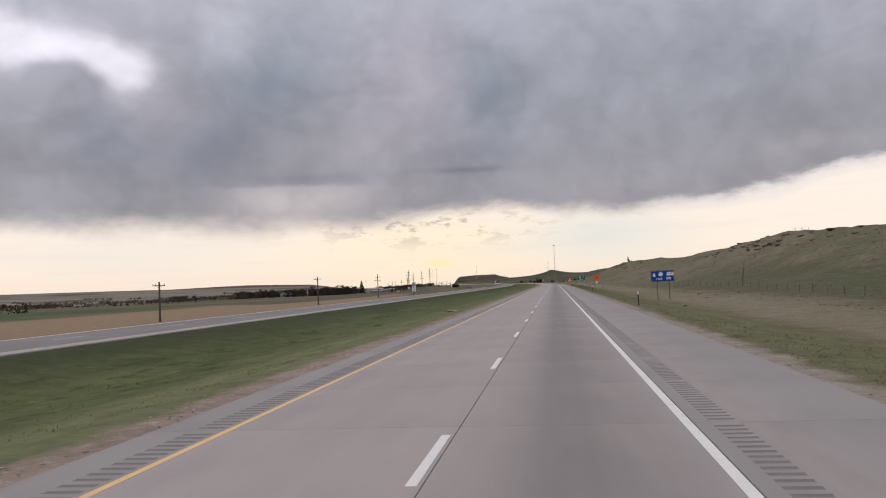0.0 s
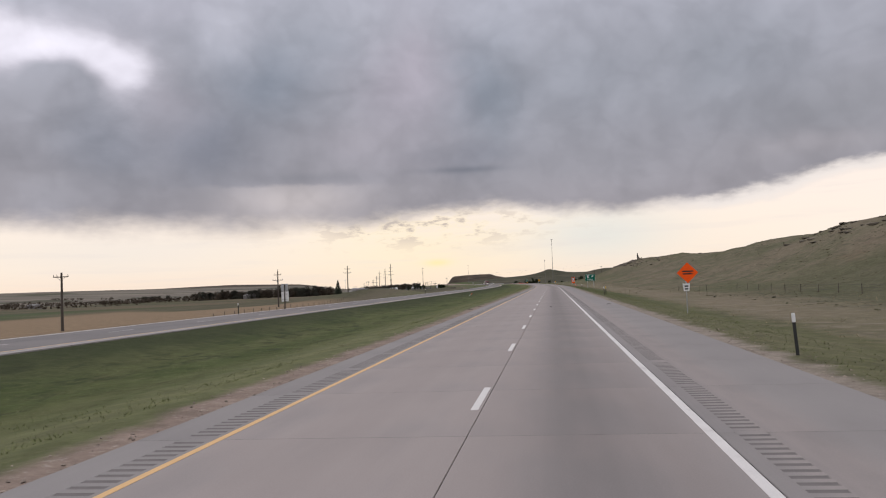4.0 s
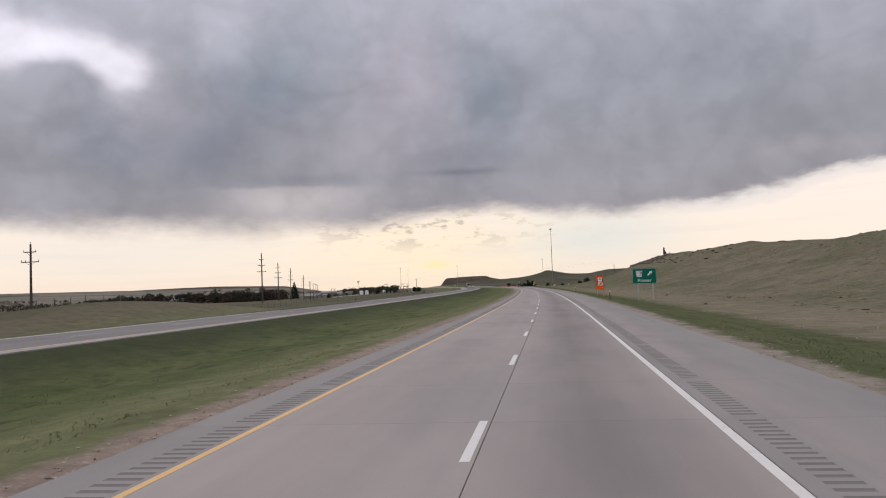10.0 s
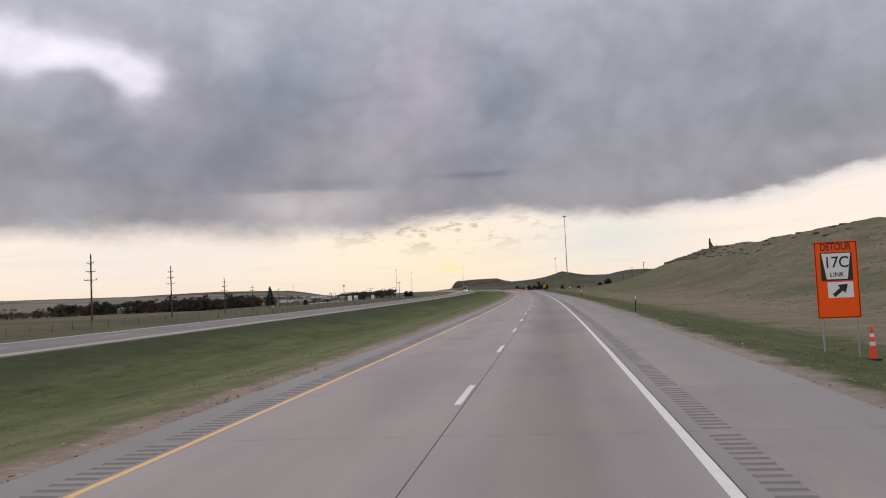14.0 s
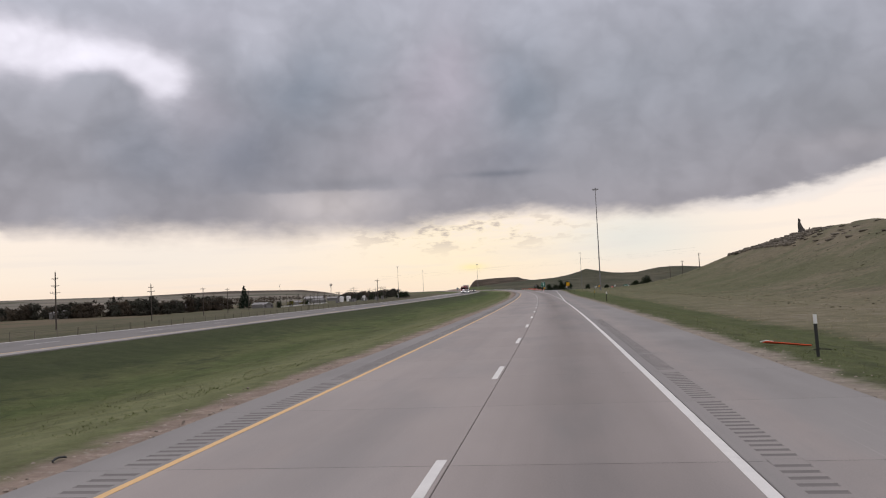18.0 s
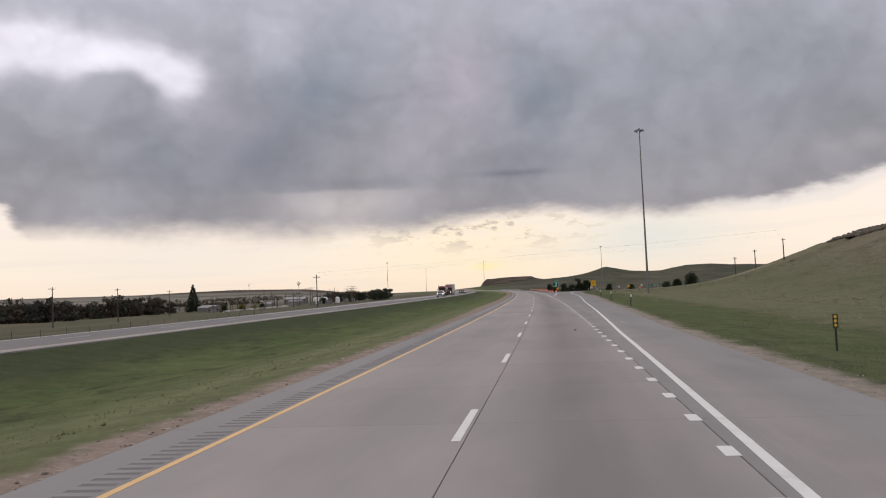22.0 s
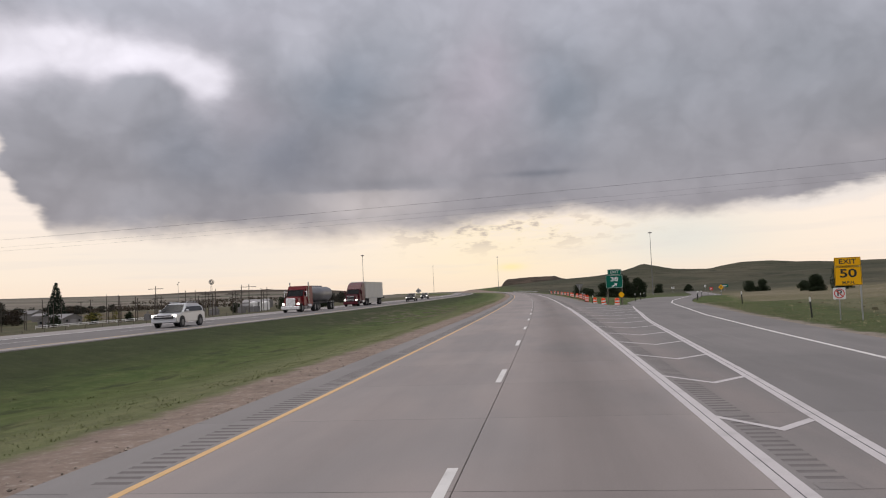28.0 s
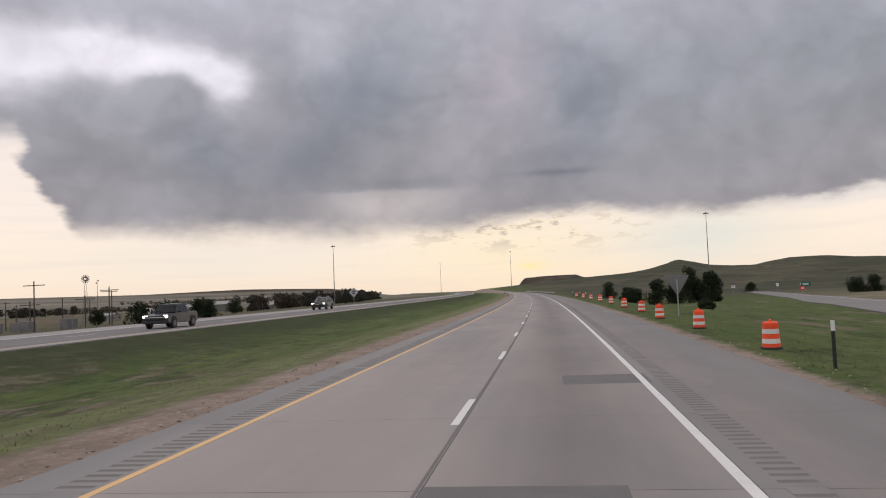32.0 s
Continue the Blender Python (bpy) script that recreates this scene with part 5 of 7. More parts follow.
def gore_sign():
    g = land(913.0, 9.7)
    t = thing("gore_exit_sign", stand(913.0, 9.5, g), "green exit number sign with a white arrow at the gore", "road sign")
    c = 2.62 - g
    plate("lower_board", 1.94, 1.53, 0.10, (0, 0, c), M_GREEN, t, label="green reflective sheet")
    plate("upper_board", 1.56, 0.65, 0.08, (0.06, 0, c + 1.10), M_GREEN, t, label="green reflective sheet")
    rim("border", 1.88, 1.47, 0.09, 0.03, (0, -0.010, c), M_SIGNWHITE, t)
    rim("border", 1.50, 0.59, 0.07, 0.03, (0.06, -0.010, c + 1.10), M_SIGNWHITE, t)
    text_mesh("lettering", "EXIT", 0.44, M_SIGNWHITE, t, (0.06, -0.010, c + 1.10), 1.0, 0.0)
    text_mesh("lettering", "38", 0.68, M_SIGNWHITE, t, (0, -0.010, c + 0.26), 0.86, 0.014)
    arrow("arrow", 0.72, M_SIGNWHITE, t, (0.04, -0.010, c - 0.40), 32)
    for x in (-0.78, 0.86):
        post("post", x, -0.4, c + (0.7 if x < 0 else 1.3), M_POST, t, 0.10, 0.10, 0.065)
    m = thing("object_marker", stand(908.0, 9.72, land(908.0, 9.72)), "yellow rounded diamond object marker on a short dark post", "marker")
    bm = B()
    prism(bm, [((x - z) * 0.707, (x + z) * 0.707) for x, z in rounded(0.56, 0.56, 0.21)], -0.006, 0.006, 0.003)
    part("diamond", bm, M_YELSIGN, m).location = (0, 0, 1.28)
    post("post", 0.0, -0.3, 1.3, M_BLACKPOST, m, 0.07, 0.05, 0.045)


def back_of_sign():
    g = land(239.0, -41.2)
    t = thing("sign_seen_from_behind", stand(239.0, -41.2, g), "bare metal backs of two stacked signs on a timber post", "road sign")
    plate("upper_board", 1.15, 1.15, 0.05, (0, -0.0, 4.25), M_ALU, t)
    plate("lower_board", 1.22, 1.62, 0.05, (0.03, 0.0, 2.80), M_SIGNWHITE, t, label="pale board back with dark straps")
    for z in (2.35, 3.2):
        bm = B()
        box(bm, (1.1, 0.03, 0.06))
        part("strap", bm, M_ALU, t).location = (0.03, -0.03, z)
    post("post", 0, -0.4, 4.75, M_POLE, t, 0.16, 0.14, -0.09)


def yield_back():
    g = land(990.0, 10.3)
    t = thing("yield_sign", stand(990.0, 10.3, g), "grey metal back of a triangular yield sign", "road sign")
    bm = B()
    prism(bm, [(-0.84, 2.78), (0.84, 2.78), (0.05, 1.44), (-0.05, 1.44)], -0.006, 0.006, 0.004)
    part("board", bm, M_MAST, t)
    post("post", 0, -0.3, 2.5, M_STEEL, t, 0.07, 0.05, -0.04)


def small_diamond(s, l, z, size, label, mat, face=0.0):
    g = land(s, l)
    t = thing("warning_sign", stand(s, l, g, face), label, "road sign")
    bm = B()
    k = size * 0.707
    prism(bm, [(0, k), (k, 0), (0, -k), (-k, 0)], -0.006, 0.006, 0.004)
    part("diamond", bm, mat, t).location = (0, 0, z)
    bars("symbol", size * 0.45, size * 0.16, 2, M_SIGNBLACK, t, (0, -0.010, z + size * 0.14))
    post("post", 0, -0.3, z + k * 0.6, M_STEEL, t, 0.06, 0.05, 0.04)


def small_board(s, l, z, w, h, label, mat, face=0.0, bar=M_SIGNBLACK):
    g = land(s, l)
    t = thing("small_sign", stand(s, l, g, face), label, "road sign")
    plate("board", w, h, 0.04, (0, 0, z), mat, t)
    if bar:
        bars("lettering", w * 0.65, h * 0.14, 2, bar, t, (0, -0.010, z + h * 0.14))
    post("post", 0, -0.3, z, M_STEEL, t, 0.06, 0.05, 0.04)


guide_sign()
work_sign()
exit_guide_sign()
detour_sign()
advisory_sign()
gore_sign()
back_of_sign()
yield_back()
small_diamond(1065.0, 58.5, 2.5, 1.1, "yellow diamond warning sign beside the ramp", M_YELSIGN, -10)
small_board(1223, 97.5, 2.4, 1.5, 1.5, "red sign where the ramp meets the crossing road", M_RED, -10, M_SIGNWHITE)
small_board(1315, 121, 3.4, 1.2, 1.4, "small white sign where the ramp meets the crossing road", M_SIGNWHITE, -10)
small_board(1326, 104, 3.2, 1.8, 1.2, "white panel sign beside the crossing road", M_SIGNWHITE, -10)
small_board(1330, 138, 3.0, 1.4, 1.2, "small white sign beside the stubble field", M_SIGNWHITE, -10)
small_board(1300, 128, 3.2, 4.2, 1.6, "green road sign beside the crossing road", M_GREEN, -10, M_SIGNWHITE)
small_diamond(1102.0, -38.0, 2.6, 1.5, "pale back of a diamond sign past the opposite lanes", M_ALU)

# ---- drums, delineators ----


def drum_prototype():
    t = thing("traffic_drum", Matrix(), "orange and white plastic traffic drum on a rubber base", "traffic drum", "drums along the shoulder")
    z, r = 0.05, 0.292
    for i, (h, mat, name) in enumerate(((0.16, M_DRUM, "orange_band"), (0.15, M_DRUMW, "white_band"), (0.16, M_DRUM, "orange_band"), (0.15, M_DRUMW, "white_band"), (0.18, M_DRUM, "orange_band"))):
        bm = B()
        bmesh.ops.create_cone(bm, cap_ends=False, segments=20, radius1=r, radius2=r - 0.012, depth=h, matrix=Matrix.Translation((0, 0, z + h / 2)))
        if i == 4:
            bmesh.ops.create_cone(bm, cap_ends=True, segments=20, radius1=r - 0.012, radius2=r - 0.05, depth=0.04, matrix=Matrix.Translation((0, 0, z + h + 0.02)))
        part(name, bm, mat, t, smooth=False)
        z += h
        r -= 0.010
    bm = B()
    box(bm, (0.22, 0.04, 0.10), (0, 0, z + 0.07), 0.015)
    part("handle", bm, M_DRUM, t)
    bm = B()
    bmesh.ops.create_cone(bm, cap_ends=True, segments=20, radius1=0.36, radius2=0.31, depth=0.09, matrix=Matrix.Translation((0, 0, 0.045)))
    part("rubber_base", bm, M_RUBBER, t)
    return t


drum = drum_prototype()
tilts = random.Random(5)
spots = [(908.3, 9.25), (914.0, 8.3), (923.6, 7.95), (934.0, 7.6), (949.0, 8.25), (961.2, 8.5), (973.8, 8.6), (986.1, 8.5), (999.4, 9.0), (1013.5, 9.1), (1031, 9.4), (1049, 9.6), (1070, 9.8), (1092, 10.0), (1114, 10.1)]
for i, (s, l) in enumerate(spots):
    lean = 6.0 if i == 3 else -6.0 if i == 1 else tilts.uniform(-2.0, 2.0)
    m = stand(s, l, land(s, l) - 0.01) @ pose(0, 0, 0, tilts.uniform(-1.5, 1.5), lean, tilts.uniform(0, 360) if i not in (1, 3) else 0)
    if i == 0:
        drum.matrix_world = m
    else:
        copy_thing(drum, m)


def delineator(top, label):
    t = thing("delineator_post", Matrix(), label, "delineator", "delineators along the shoulders")
    bm = B()
    prism(bm, [(-0.045, 0), (0.045, 0), (0.045, 1.0), (-0.045, 1.0)], -0.012, 0.012, 0.003)
    box(bm, (0.02, 0.05, 1.0), (0, 0.03, 0.5))
    part("post", bm, M_BLACKPOST, t)
    bm = B()
    box(bm, (0.10, 0.012, 0.26), (0, -0.02, 1.05), 0.003)
    part("reflector", bm, top, t)
    return t


dl = delineator(M_REFL, "dark flexible roadside post with a white reflector")
firsts = True
for s, l in ((66.0, 8.3), (140, 8.1), (228.6, 8.5), (305.1, 8.3), (388.7, 8.4), (471, 8.4), (549.2, 8.6), (628.1, 8.6), (720.2, 9.2), (748.5, 9.9), (777.2, 11.0), (811.7, 13.4), (838.5, 14.2), (866, 16.0), (897, 19.8),
             (925.2, 7.75), (937.5, 7.5), (955.1, 8.35), (1070, 9.0), (1090, 9.2), (1112, 9.3), (930.5, 14.0), (942.5, 16.3), (955.0, 18.6), (929, 22.0), (951, 26.6), (978, 33.0), (1008, 41.0), (1040, 52.0)):
    m = stand(s, l, land(s, l)) @ pose(0, 0, 0, tilts.uniform(-4, 4), tilts.uniform(-4, 4), 0)
    if firsts:
        dl.matrix_world, firsts = m, False
    else:
        copy_thing(dl, m)
yl = delineator(M_YREFL, "dark flexible roadside post with a yellow reflector")
yl.matrix_world = stand(239.0, 9.4)
for s, l in ((434.4, -33.6), (508.3, -33.6), (557.1, -33.8), (640, -33.8), (330, -33.0), (200, -33.0)):
    copy_thing(dl, stand(s, l))


def triple_marker(s, l):
    t = thing("object_marker", stand(s, l), "dark post with three amber reflectors in the roadside grass", "marker")
    bm = B()
    box(bm, (0.06, 0.03, 1.25), (0, 0.02, 0.5), 0.006)
    part("post", bm, M_BLACKPOST, t)
    bm = B()
    box(bm, (0.16, 0.012, 0.42), (0, -0.004, 0.92), 0.004)
    part("backing", bm, M_BLACKPOST, t)
    for k in range(3):
        bm = B()
        bmesh.ops.create_cone(bm, cap_ends=True, segments=14, radius1=0.05, radius2=0.045, depth=0.012, matrix=Matrix.Translation((0, -0.014, 0.79 + 0.13 * k)) @ Matrix.Rotation(radians(90), 4, "X"))
        part("reflector", bm, M_YREFL, t, "amber reflector")


triple_marker(669.2, 10.0)


def tube_cone():
    t = thing("traffic_cone", stand(434.5, 11.6), "slim orange traffic cone with white bands in the grass", "traffic cone")
    for z0, z1, r0, r1, mat, nm in ((0.05, 0.45, 0.115, 0.085, M_DRUM, "orange_section"), (0.45, 0.58, 0.085, 0.078, M_DRUMW, "white_band"), (0.58, 0.72, 0.078, 0.068, M_DRUM, "orange_section"),
                                    (0.72, 0.83, 0.068, 0.06, M_DRUMW, "white_band"), (0.83, 1.05, 0.06, 0.045, M_DRUM, "orange_section")):
        bm = B()
        bmesh.ops.create_cone(bm, cap_ends=True, segments=14, radius1=r0, radius2=r1, depth=z1 - z0, matrix=Matrix.Translation((0, 0, (z0 + z1) / 2)))
        part(nm, bm, mat, t)
    bm = B()
    box(bm, (0.38, 0.38, 0.06), (0, 0, 0.03), 0.01)
    part("rubber_base", bm, M_RUBBER, t)


tube_cone()

# ---- high-mast lamps ----


def high_mast(s, l, top, label):
    g = land(s, l)
    t = thing("high_mast_lamp", stand(s, l, g), label, "lamp", "high-mast lamps at the interchange")
    h = top - g
    for i in range(3):
        bm = B()
        r0, r1 = 0.27 - 0.055 * i, 0.27 - 0.055 * (i + 1)
        rod(bm, (0, 0, h * i / 3), (0, 0, h * (i + 1) / 3 + 0.02), r0, r1, 12)
        part("pole_section", bm, M_MAST, t, smooth=False)
    bm = B()
    bmesh.ops.create_cone(bm, cap_ends=True, segments=16, radius1=0.5, radius2=0.42, depth=0.5, matrix=Matrix.Translation((0, 0, 0.1)))
    part("concrete_footing", bm, M_SHOULDER, t)
    bm = B()
    n = 20
    for i in range(n):
        a, b = 2 * math.pi * i / n, 2 * math.pi * (i + 1) / n
        rod(bm, (0.75 * math.cos(a), 0.75 * math.sin(a), h - 0.2), (0.75 * math.cos(b), 0.75 * math.sin(b), h - 0.2), 0.04, None, 5)
    for i in range(3):
        a = 2 * math.pi * i / 3
        rod(bm, (0, 0, h - 0.2), (0.75 * math.cos(a), 0.75 * math.sin(a), h - 0.2), 0.03, None, 5)
    part("lowering_ring", bm, M_MAST, t)
    for i in range(6):
        a = 2 * math.pi * i / 6
        bm = B()
        bmesh.ops.create_cone(bm, cap_ends=True, segments=10, radius1=0.30, radius2=0.14, depth=0.42, matrix=Matrix.Translation((0.95 * math.cos(a), 0.95 * math.sin(a), h - 0.42)))
        rod(bm, (0.75 * math.cos(a), 0.75 * math.sin(a), h - 0.2), (0.95 * math.cos(a), 0.95 * math.sin(a), h - 0.2), 0.05, None, 5)
        part("luminaire", bm, M_MAST, t)
    bm = B()
    bmesh.ops.create_cone(bm, cap_ends=True, segments=10, radius1=0.22, radius2=0.05, depth=0.35, matrix=Matrix.Translation((0, 0, h + 0.15)))
    part("head_cap", bm, M_MAST, t)


high_mast(838, 27.8, 39.4, "tall grey high-mast lamp with a ring of lights on the verge")
high_mast(1291, 83.4, 32.6, "tall grey high-mast lamp beside the crossing road")
high_mast(1352, -96.3, 29.2, "tall grey high-mast lamp beyond the opposite lanes")
high_mast(1707, 21.6, 39.0, "tall grey high-mast lamp far along the highway")
high_mast(1960, -38.0, 40.0, "thin high-mast lamp far off in the haze")

# ---- power line ----


def utility_pole(s, l, z0, z1, arms, label, steel=False):
    t = thing("utility_pole", stand(s, l, z0, 0), label, "utility pole", "utility poles beyond the opposite lanes")
    h = z1 - z0
    bm = B()
    rod(bm, (0, 0, -0.5), (0, 0, h), 0.21, 0.13, 10)
    part("pole", bm, M_POLE, t)
    for dz, w in arms:
        bm = B()
        box(bm, (w, 0.10, 0.13), (0, -0.17, h - dz), 0.01)
        part("crossarm", bm, M_POLE, t)
        for sx in (-1, 1):
            bm = B()
            rod(bm, (sx * w * 0.28, -0.17, h - dz - 0.05), (0, -0.13, h - dz - 0.5), 0.025, None, 5)
            part("brace", bm, M_STEEL, t)
        for k in ((-0.48, 0.48) if w < 2.0 else (-0.48, -0.25, 0.48)):
            bm = B()
            rod(bm, (k * w, -0.17, h - dz + 0.05), (k * w, -0.17, h - dz + 0.33), 0.055, 0.03, 6)
            part("insulator", bm, M_MAST, t)
    if len(arms) > 1:
        bm = B()
        rod(bm, (0, 0, h), (0, 0, h + 0.35), 0.05, 0.03, 6)
        part("top_insulator", bm, M_MAST, t)


poles = [(126, -64.7, -1.75, 4.8, 1), (215.8, -64.5, -1.8, 6.0, 1), (316.6, -70.0, None, 7.7, 2), (394.9, -71.1, None, 10.4, 2), (502.0, -74.5, None, 13.2, 3), (556.0, -86.5, None, 12.4, 3), (624.0, -101.0, None, 12.6, 3), (706.0, -115.5, None, 10.9, 3),
         (786.0, -129.5, None, 8.9, 2), (872.0, -144.5, None, 8.4, 1), (930.0, -153.0, None, 8.4, 1), (1004.0, -164.0, None, 7.8, 1), (1056.0, -228.0, None, 3.6, 1)]
for s, l, z0, z1, k in poles:
    z0 = land(s, l) if z0 is None else z0
    arms = {1: [(0.6, 2.2)], 2: [(1.1, 1.9), (2.5, 2.7)], 3: [(1.6, 1.5), (3.3, 2.0), (5.0, 2.6)]}[k]
    utility_pole(s, l, z0, z1, arms, "weathered timber utility pole with %s in the field" % {1: "one crossarm", 2: "two crossarms", 3: "three crossarms"}[k])


def wire(a, b, sag, r=0.012):
    pts = [a.lerp(b, i / 10) - Vector((0, 0, sag * 4 * (i / 10) * (1 - i / 10))) for i in range(11)]
    vs = [tuple(p + Vector(o)) for p in pts for o in ((0, 0, r), (0, r, 0), (0, 0, -r), (0, -r, 0))]
    fs = [(4 * i + j, 4 * i + (j + 1) % 4, 4 * i + 4 + (j + 1) % 4, 4 * i + 4 + j) for i in range(10) for j in range(4)]
    return sheet("overhead_wire", vs, fs, [M_WIRE])


utility_pole(903.0, -70.2, land(903.0, -70.2), 9.3, [(0.9, 2.4)], "weathered timber utility pole with a crossarm by the frontage")
for s, l, h in ((911.0, 84.0, 4.2), (928, 80.0, 3.6), (940, 76.5, 3.4)):
    utility_pole(s, l, land(s, l), land(s, l) + h + 3.0, [(0.5, 1.4)], "weathered timber utility pole on the grassy hillside")
# wires that cross the road overhead
for ds, dl_ in ((0.0, 0.0), (0.4, 0.75), (0.2, 2.1), (0.6, 2.2)):
    a, b = at(903.0 + ds, -70.2, 8.7 + 0.6 * dl_), at(911.0 + ds, 84.0, 15.2 + dl_)
    tagged(wire(a, b, 0.6, 0.005), "thin dark power wire crossing high over the highway", "wire", "power wires")

# ---- fences ----


def fence(name, pts, label, every=4.0, wires=3, h=1.15):
    """Post-and-wire fence along stations and offsets."""
    t = thing(name, Matrix(), label, "fence")
    line = []
    for (s0, l0), (s1, l1) in zip(pts, pts[1:]):
        d = (at(s1, l1) - at(s0, l0)).length
        n = max(1, int(d / every))
        line += [(s0 + (s1 - s0) * i / n, l0 + (l1 - l0) * i / n) for i in range(n)]
    line.append(pts[-1])
    bm = B()
    rod(bm, (0, 0, -0.3), (0, 0, h), 0.06, 0.05, 6)
    proto = part("post", bm, M_FENCE, t)
    tops = []
    rnd = random.Random(len(pts) * 7 + int(pts[0][0]))
    for i, (s, l) in enumerate(line):
        p = at(s, l)
        p.z = land(s, l)
        tops.append(p)
        o = proto if i == 0 else new("post", proto.data)
        o.parent = t
        o.matrix_local = Matrix.Translation(p) @ pose(0, 0, 0, rnd.uniform(-4, 4), rnd.uniform(-4, 4), 0) @ Matrix.Diagonal((1, 1, rnd.uniform(0.9, 1.12), 1))
    for k in range(wires):
        vs, fs = [], []
        z = h * (0.35 + 0.6 * k / max(1, wires - 1))
        for a, b in zip(tops, tops[1:]):
            n = len(vs)
            vs += [tuple(a + Vector((0, 0, z - 0.006))), tuple(a + Vector((0, 0, z + 0.006))), tuple(b + Vector((0, 0, z + 0.006))), tuple(b + Vector((0, 0, z - 0.006)))]
            vs += [tuple(Vector(v) + Vector((0.012, 0, 0))) for v in vs[n:n + 4]]
            fs += [(n, n + 1, n + 2, n + 3), (n + 7, n + 6, n + 5, n + 4), (n + 1, n + 5, n + 6, n + 2), (n, n + 3, n + 7, n + 4)]
        o = sheet("wire", vs, fs, [M_WIRE])
        o.parent = t


fence("field_fence", [(236, -52), (300, -54), (345, -60), (400, -66), (470, -64), (720, -62)], "weathered timber post and wire fence along the field", 4.5)
fence("frontage_fence", [(720, -62), (800, -60), (1060, -70)], "weathered timber post and wire fence along the frontage", 5.0)
fence("roadside_fence", [(96, 36.5), (151, 38.4), (175, 40), (225, 38), (274, 36.3), (281, 32), (284, 27)], "old post and wire fence below the hillside", 6.5)
fence("cross_fence", [(175, 41), (205, 48), (241, 56.6), (258, 70), (270, 84)], "old post and wire fence climbing the hillside", 3.2)

# ---- plants ----


def leaf_cloud(name, centres, n, size, mat, seed, flat=0.7):
    """Many small leaf sprays scattered through round clumps: centres holds (place, radius)."""
    rng = np.random.default_rng(seed)
    vs, fs = [], []
    total = sum(r ** 2 for c, r in centres)
    for c, r in centres:
        m = max(6, int(n * r * r / total))
        d = rng.normal(size=(m, 3))
        d /= np.linalg.norm(d, axis=1)[:, None]
        rad = r * (0.45 + 0.6 * rng.random(m) ** 0.6)
        pos = np.array(c) + d * rad[:, None] * np.array([1, 1, flat])
        u = rng.normal(size=(m, 3))
        u /= np.linalg.norm(u, axis=1)[:, None]
        w = np.cross(u, d)
        w /= np.linalg.norm(w, axis=1)[:, None] + 1e-6
        k = size * (0.6 + 0.8 * rng.random(m))[:, None]
        quad = np.stack([pos - u * k, pos + w * k * 0.55, pos + u * k, pos - w * k * 0.55], 1)
        b = len(vs)
        vs += quad.reshape(-1, 3).tolist()
        fs += [(b + 4 * i, b + 4 * i + 1, b + 4 * i + 2, b + 4 * i + 3) for i in range(m)]
    me = bpy.data.meshes.new(name)
    me.from_pydata(vs, [], fs)
    me.materials.append(mat)
    return new(name, me)


def conifer(h, r, seed, n=2600):
    """Spruce: straight trunk, drooping whorls of boughs made of needle sprays."""
    rng = random.Random(seed)
    t = thing("spruce_tree", Matrix(), "tall dark spruce with a pointed crown by the farmyard", "tree")
    bm = B()
    rod(bm, (0, 0, -0.3), (0, 0, h * 0.97), r * 0.055, 0.02, 8)
    part("trunk", bm, M_BARK, t)
    bm = B()
    cs = []
    for k in range(26):
        z = h * (0.07 + 0.9 * k / 25)
        reach = r * (1 - (z / h)) ** 0.85 * rng.uniform(0.85, 1.1) + 0.15
        m = max(3, int(9 * (1 - z / h)) + 3)
        for j in range(m):
            a = 2 * math.pi * (j + rng.random()) / m
            rod(bm, (0, 0, z), (math.cos(a) * reach * 0.85, math.sin(a) * reach * 0.85, z - reach * 0.22), 0.05, 0.015, 4)
            for q in (0.45, 0.8, 1.0):
                cs.append(((math.cos(a) * reach * q, math.sin(a) * reach * q, z - reach * 0.22 * q), 0.13 * reach + 0.22))
    part("boughs", bm, M_BARK, t)
    o = leaf_cloud("crown", cs, n, h * 0.022, M_CONIFER, seed, 0.6)
    o.parent = t
    return t


def broad_tree(name, h, r, seed, mat, label, n=500, size=0.35, category="tree", low=0.12, group=""):
    """Trunk, forked limbs and a crown of uneven clumps with gaps."""
    rng = random.Random(seed)
    t = thing(name, Matrix(), label, category, group)
    bm = B()
    rod(bm, (0, 0, -0.3), (0, 0, h * 0.4), h * 0.025, h * 0.016, 7)
    cs = []
    for k in range(9):
        a = 2 * math.pi * k / 9 + rng.uniform(-0.4, 0.4)
        z = h * rng.uniform(low + 0.12, 0.82)
        q = r * rng.uniform(0.35, 0.8) * (1.05 - 0.45 * abs(z / h - 0.45))
        tip = (math.cos(a) * q, math.sin(a) * q, z)
        rod(bm, (0, 0, h * 0.15 + 0.25 * z), tip, h * 0.010, h * 0.004, 5)
        cs.append((tip, r * rng.uniform(0.28, 0.48)))
    for k in range(4):
        cs.append(((rng.uniform(-0.25, 0.25) * r, rng.uniform(-0.25, 0.25) * r, h * rng.uniform(0.35, 0.88)), r * rng.uniform(0.3, 0.45)))
    if low < 0.1:
        for k in range(7):
            a = rng.uniform(0, 6.28)
            cs.append(((math.cos(a) * r * 0.5, math.sin(a) * r * 0.5, h * rng.uniform(0.08, 0.25)), r * rng.uniform(0.35, 0.5)))
    part("trunk", bm, M_BARK, t)
    o = leaf_cloud("crown", cs, n, size, mat, seed, 0.8)
    o.parent = t
    return t


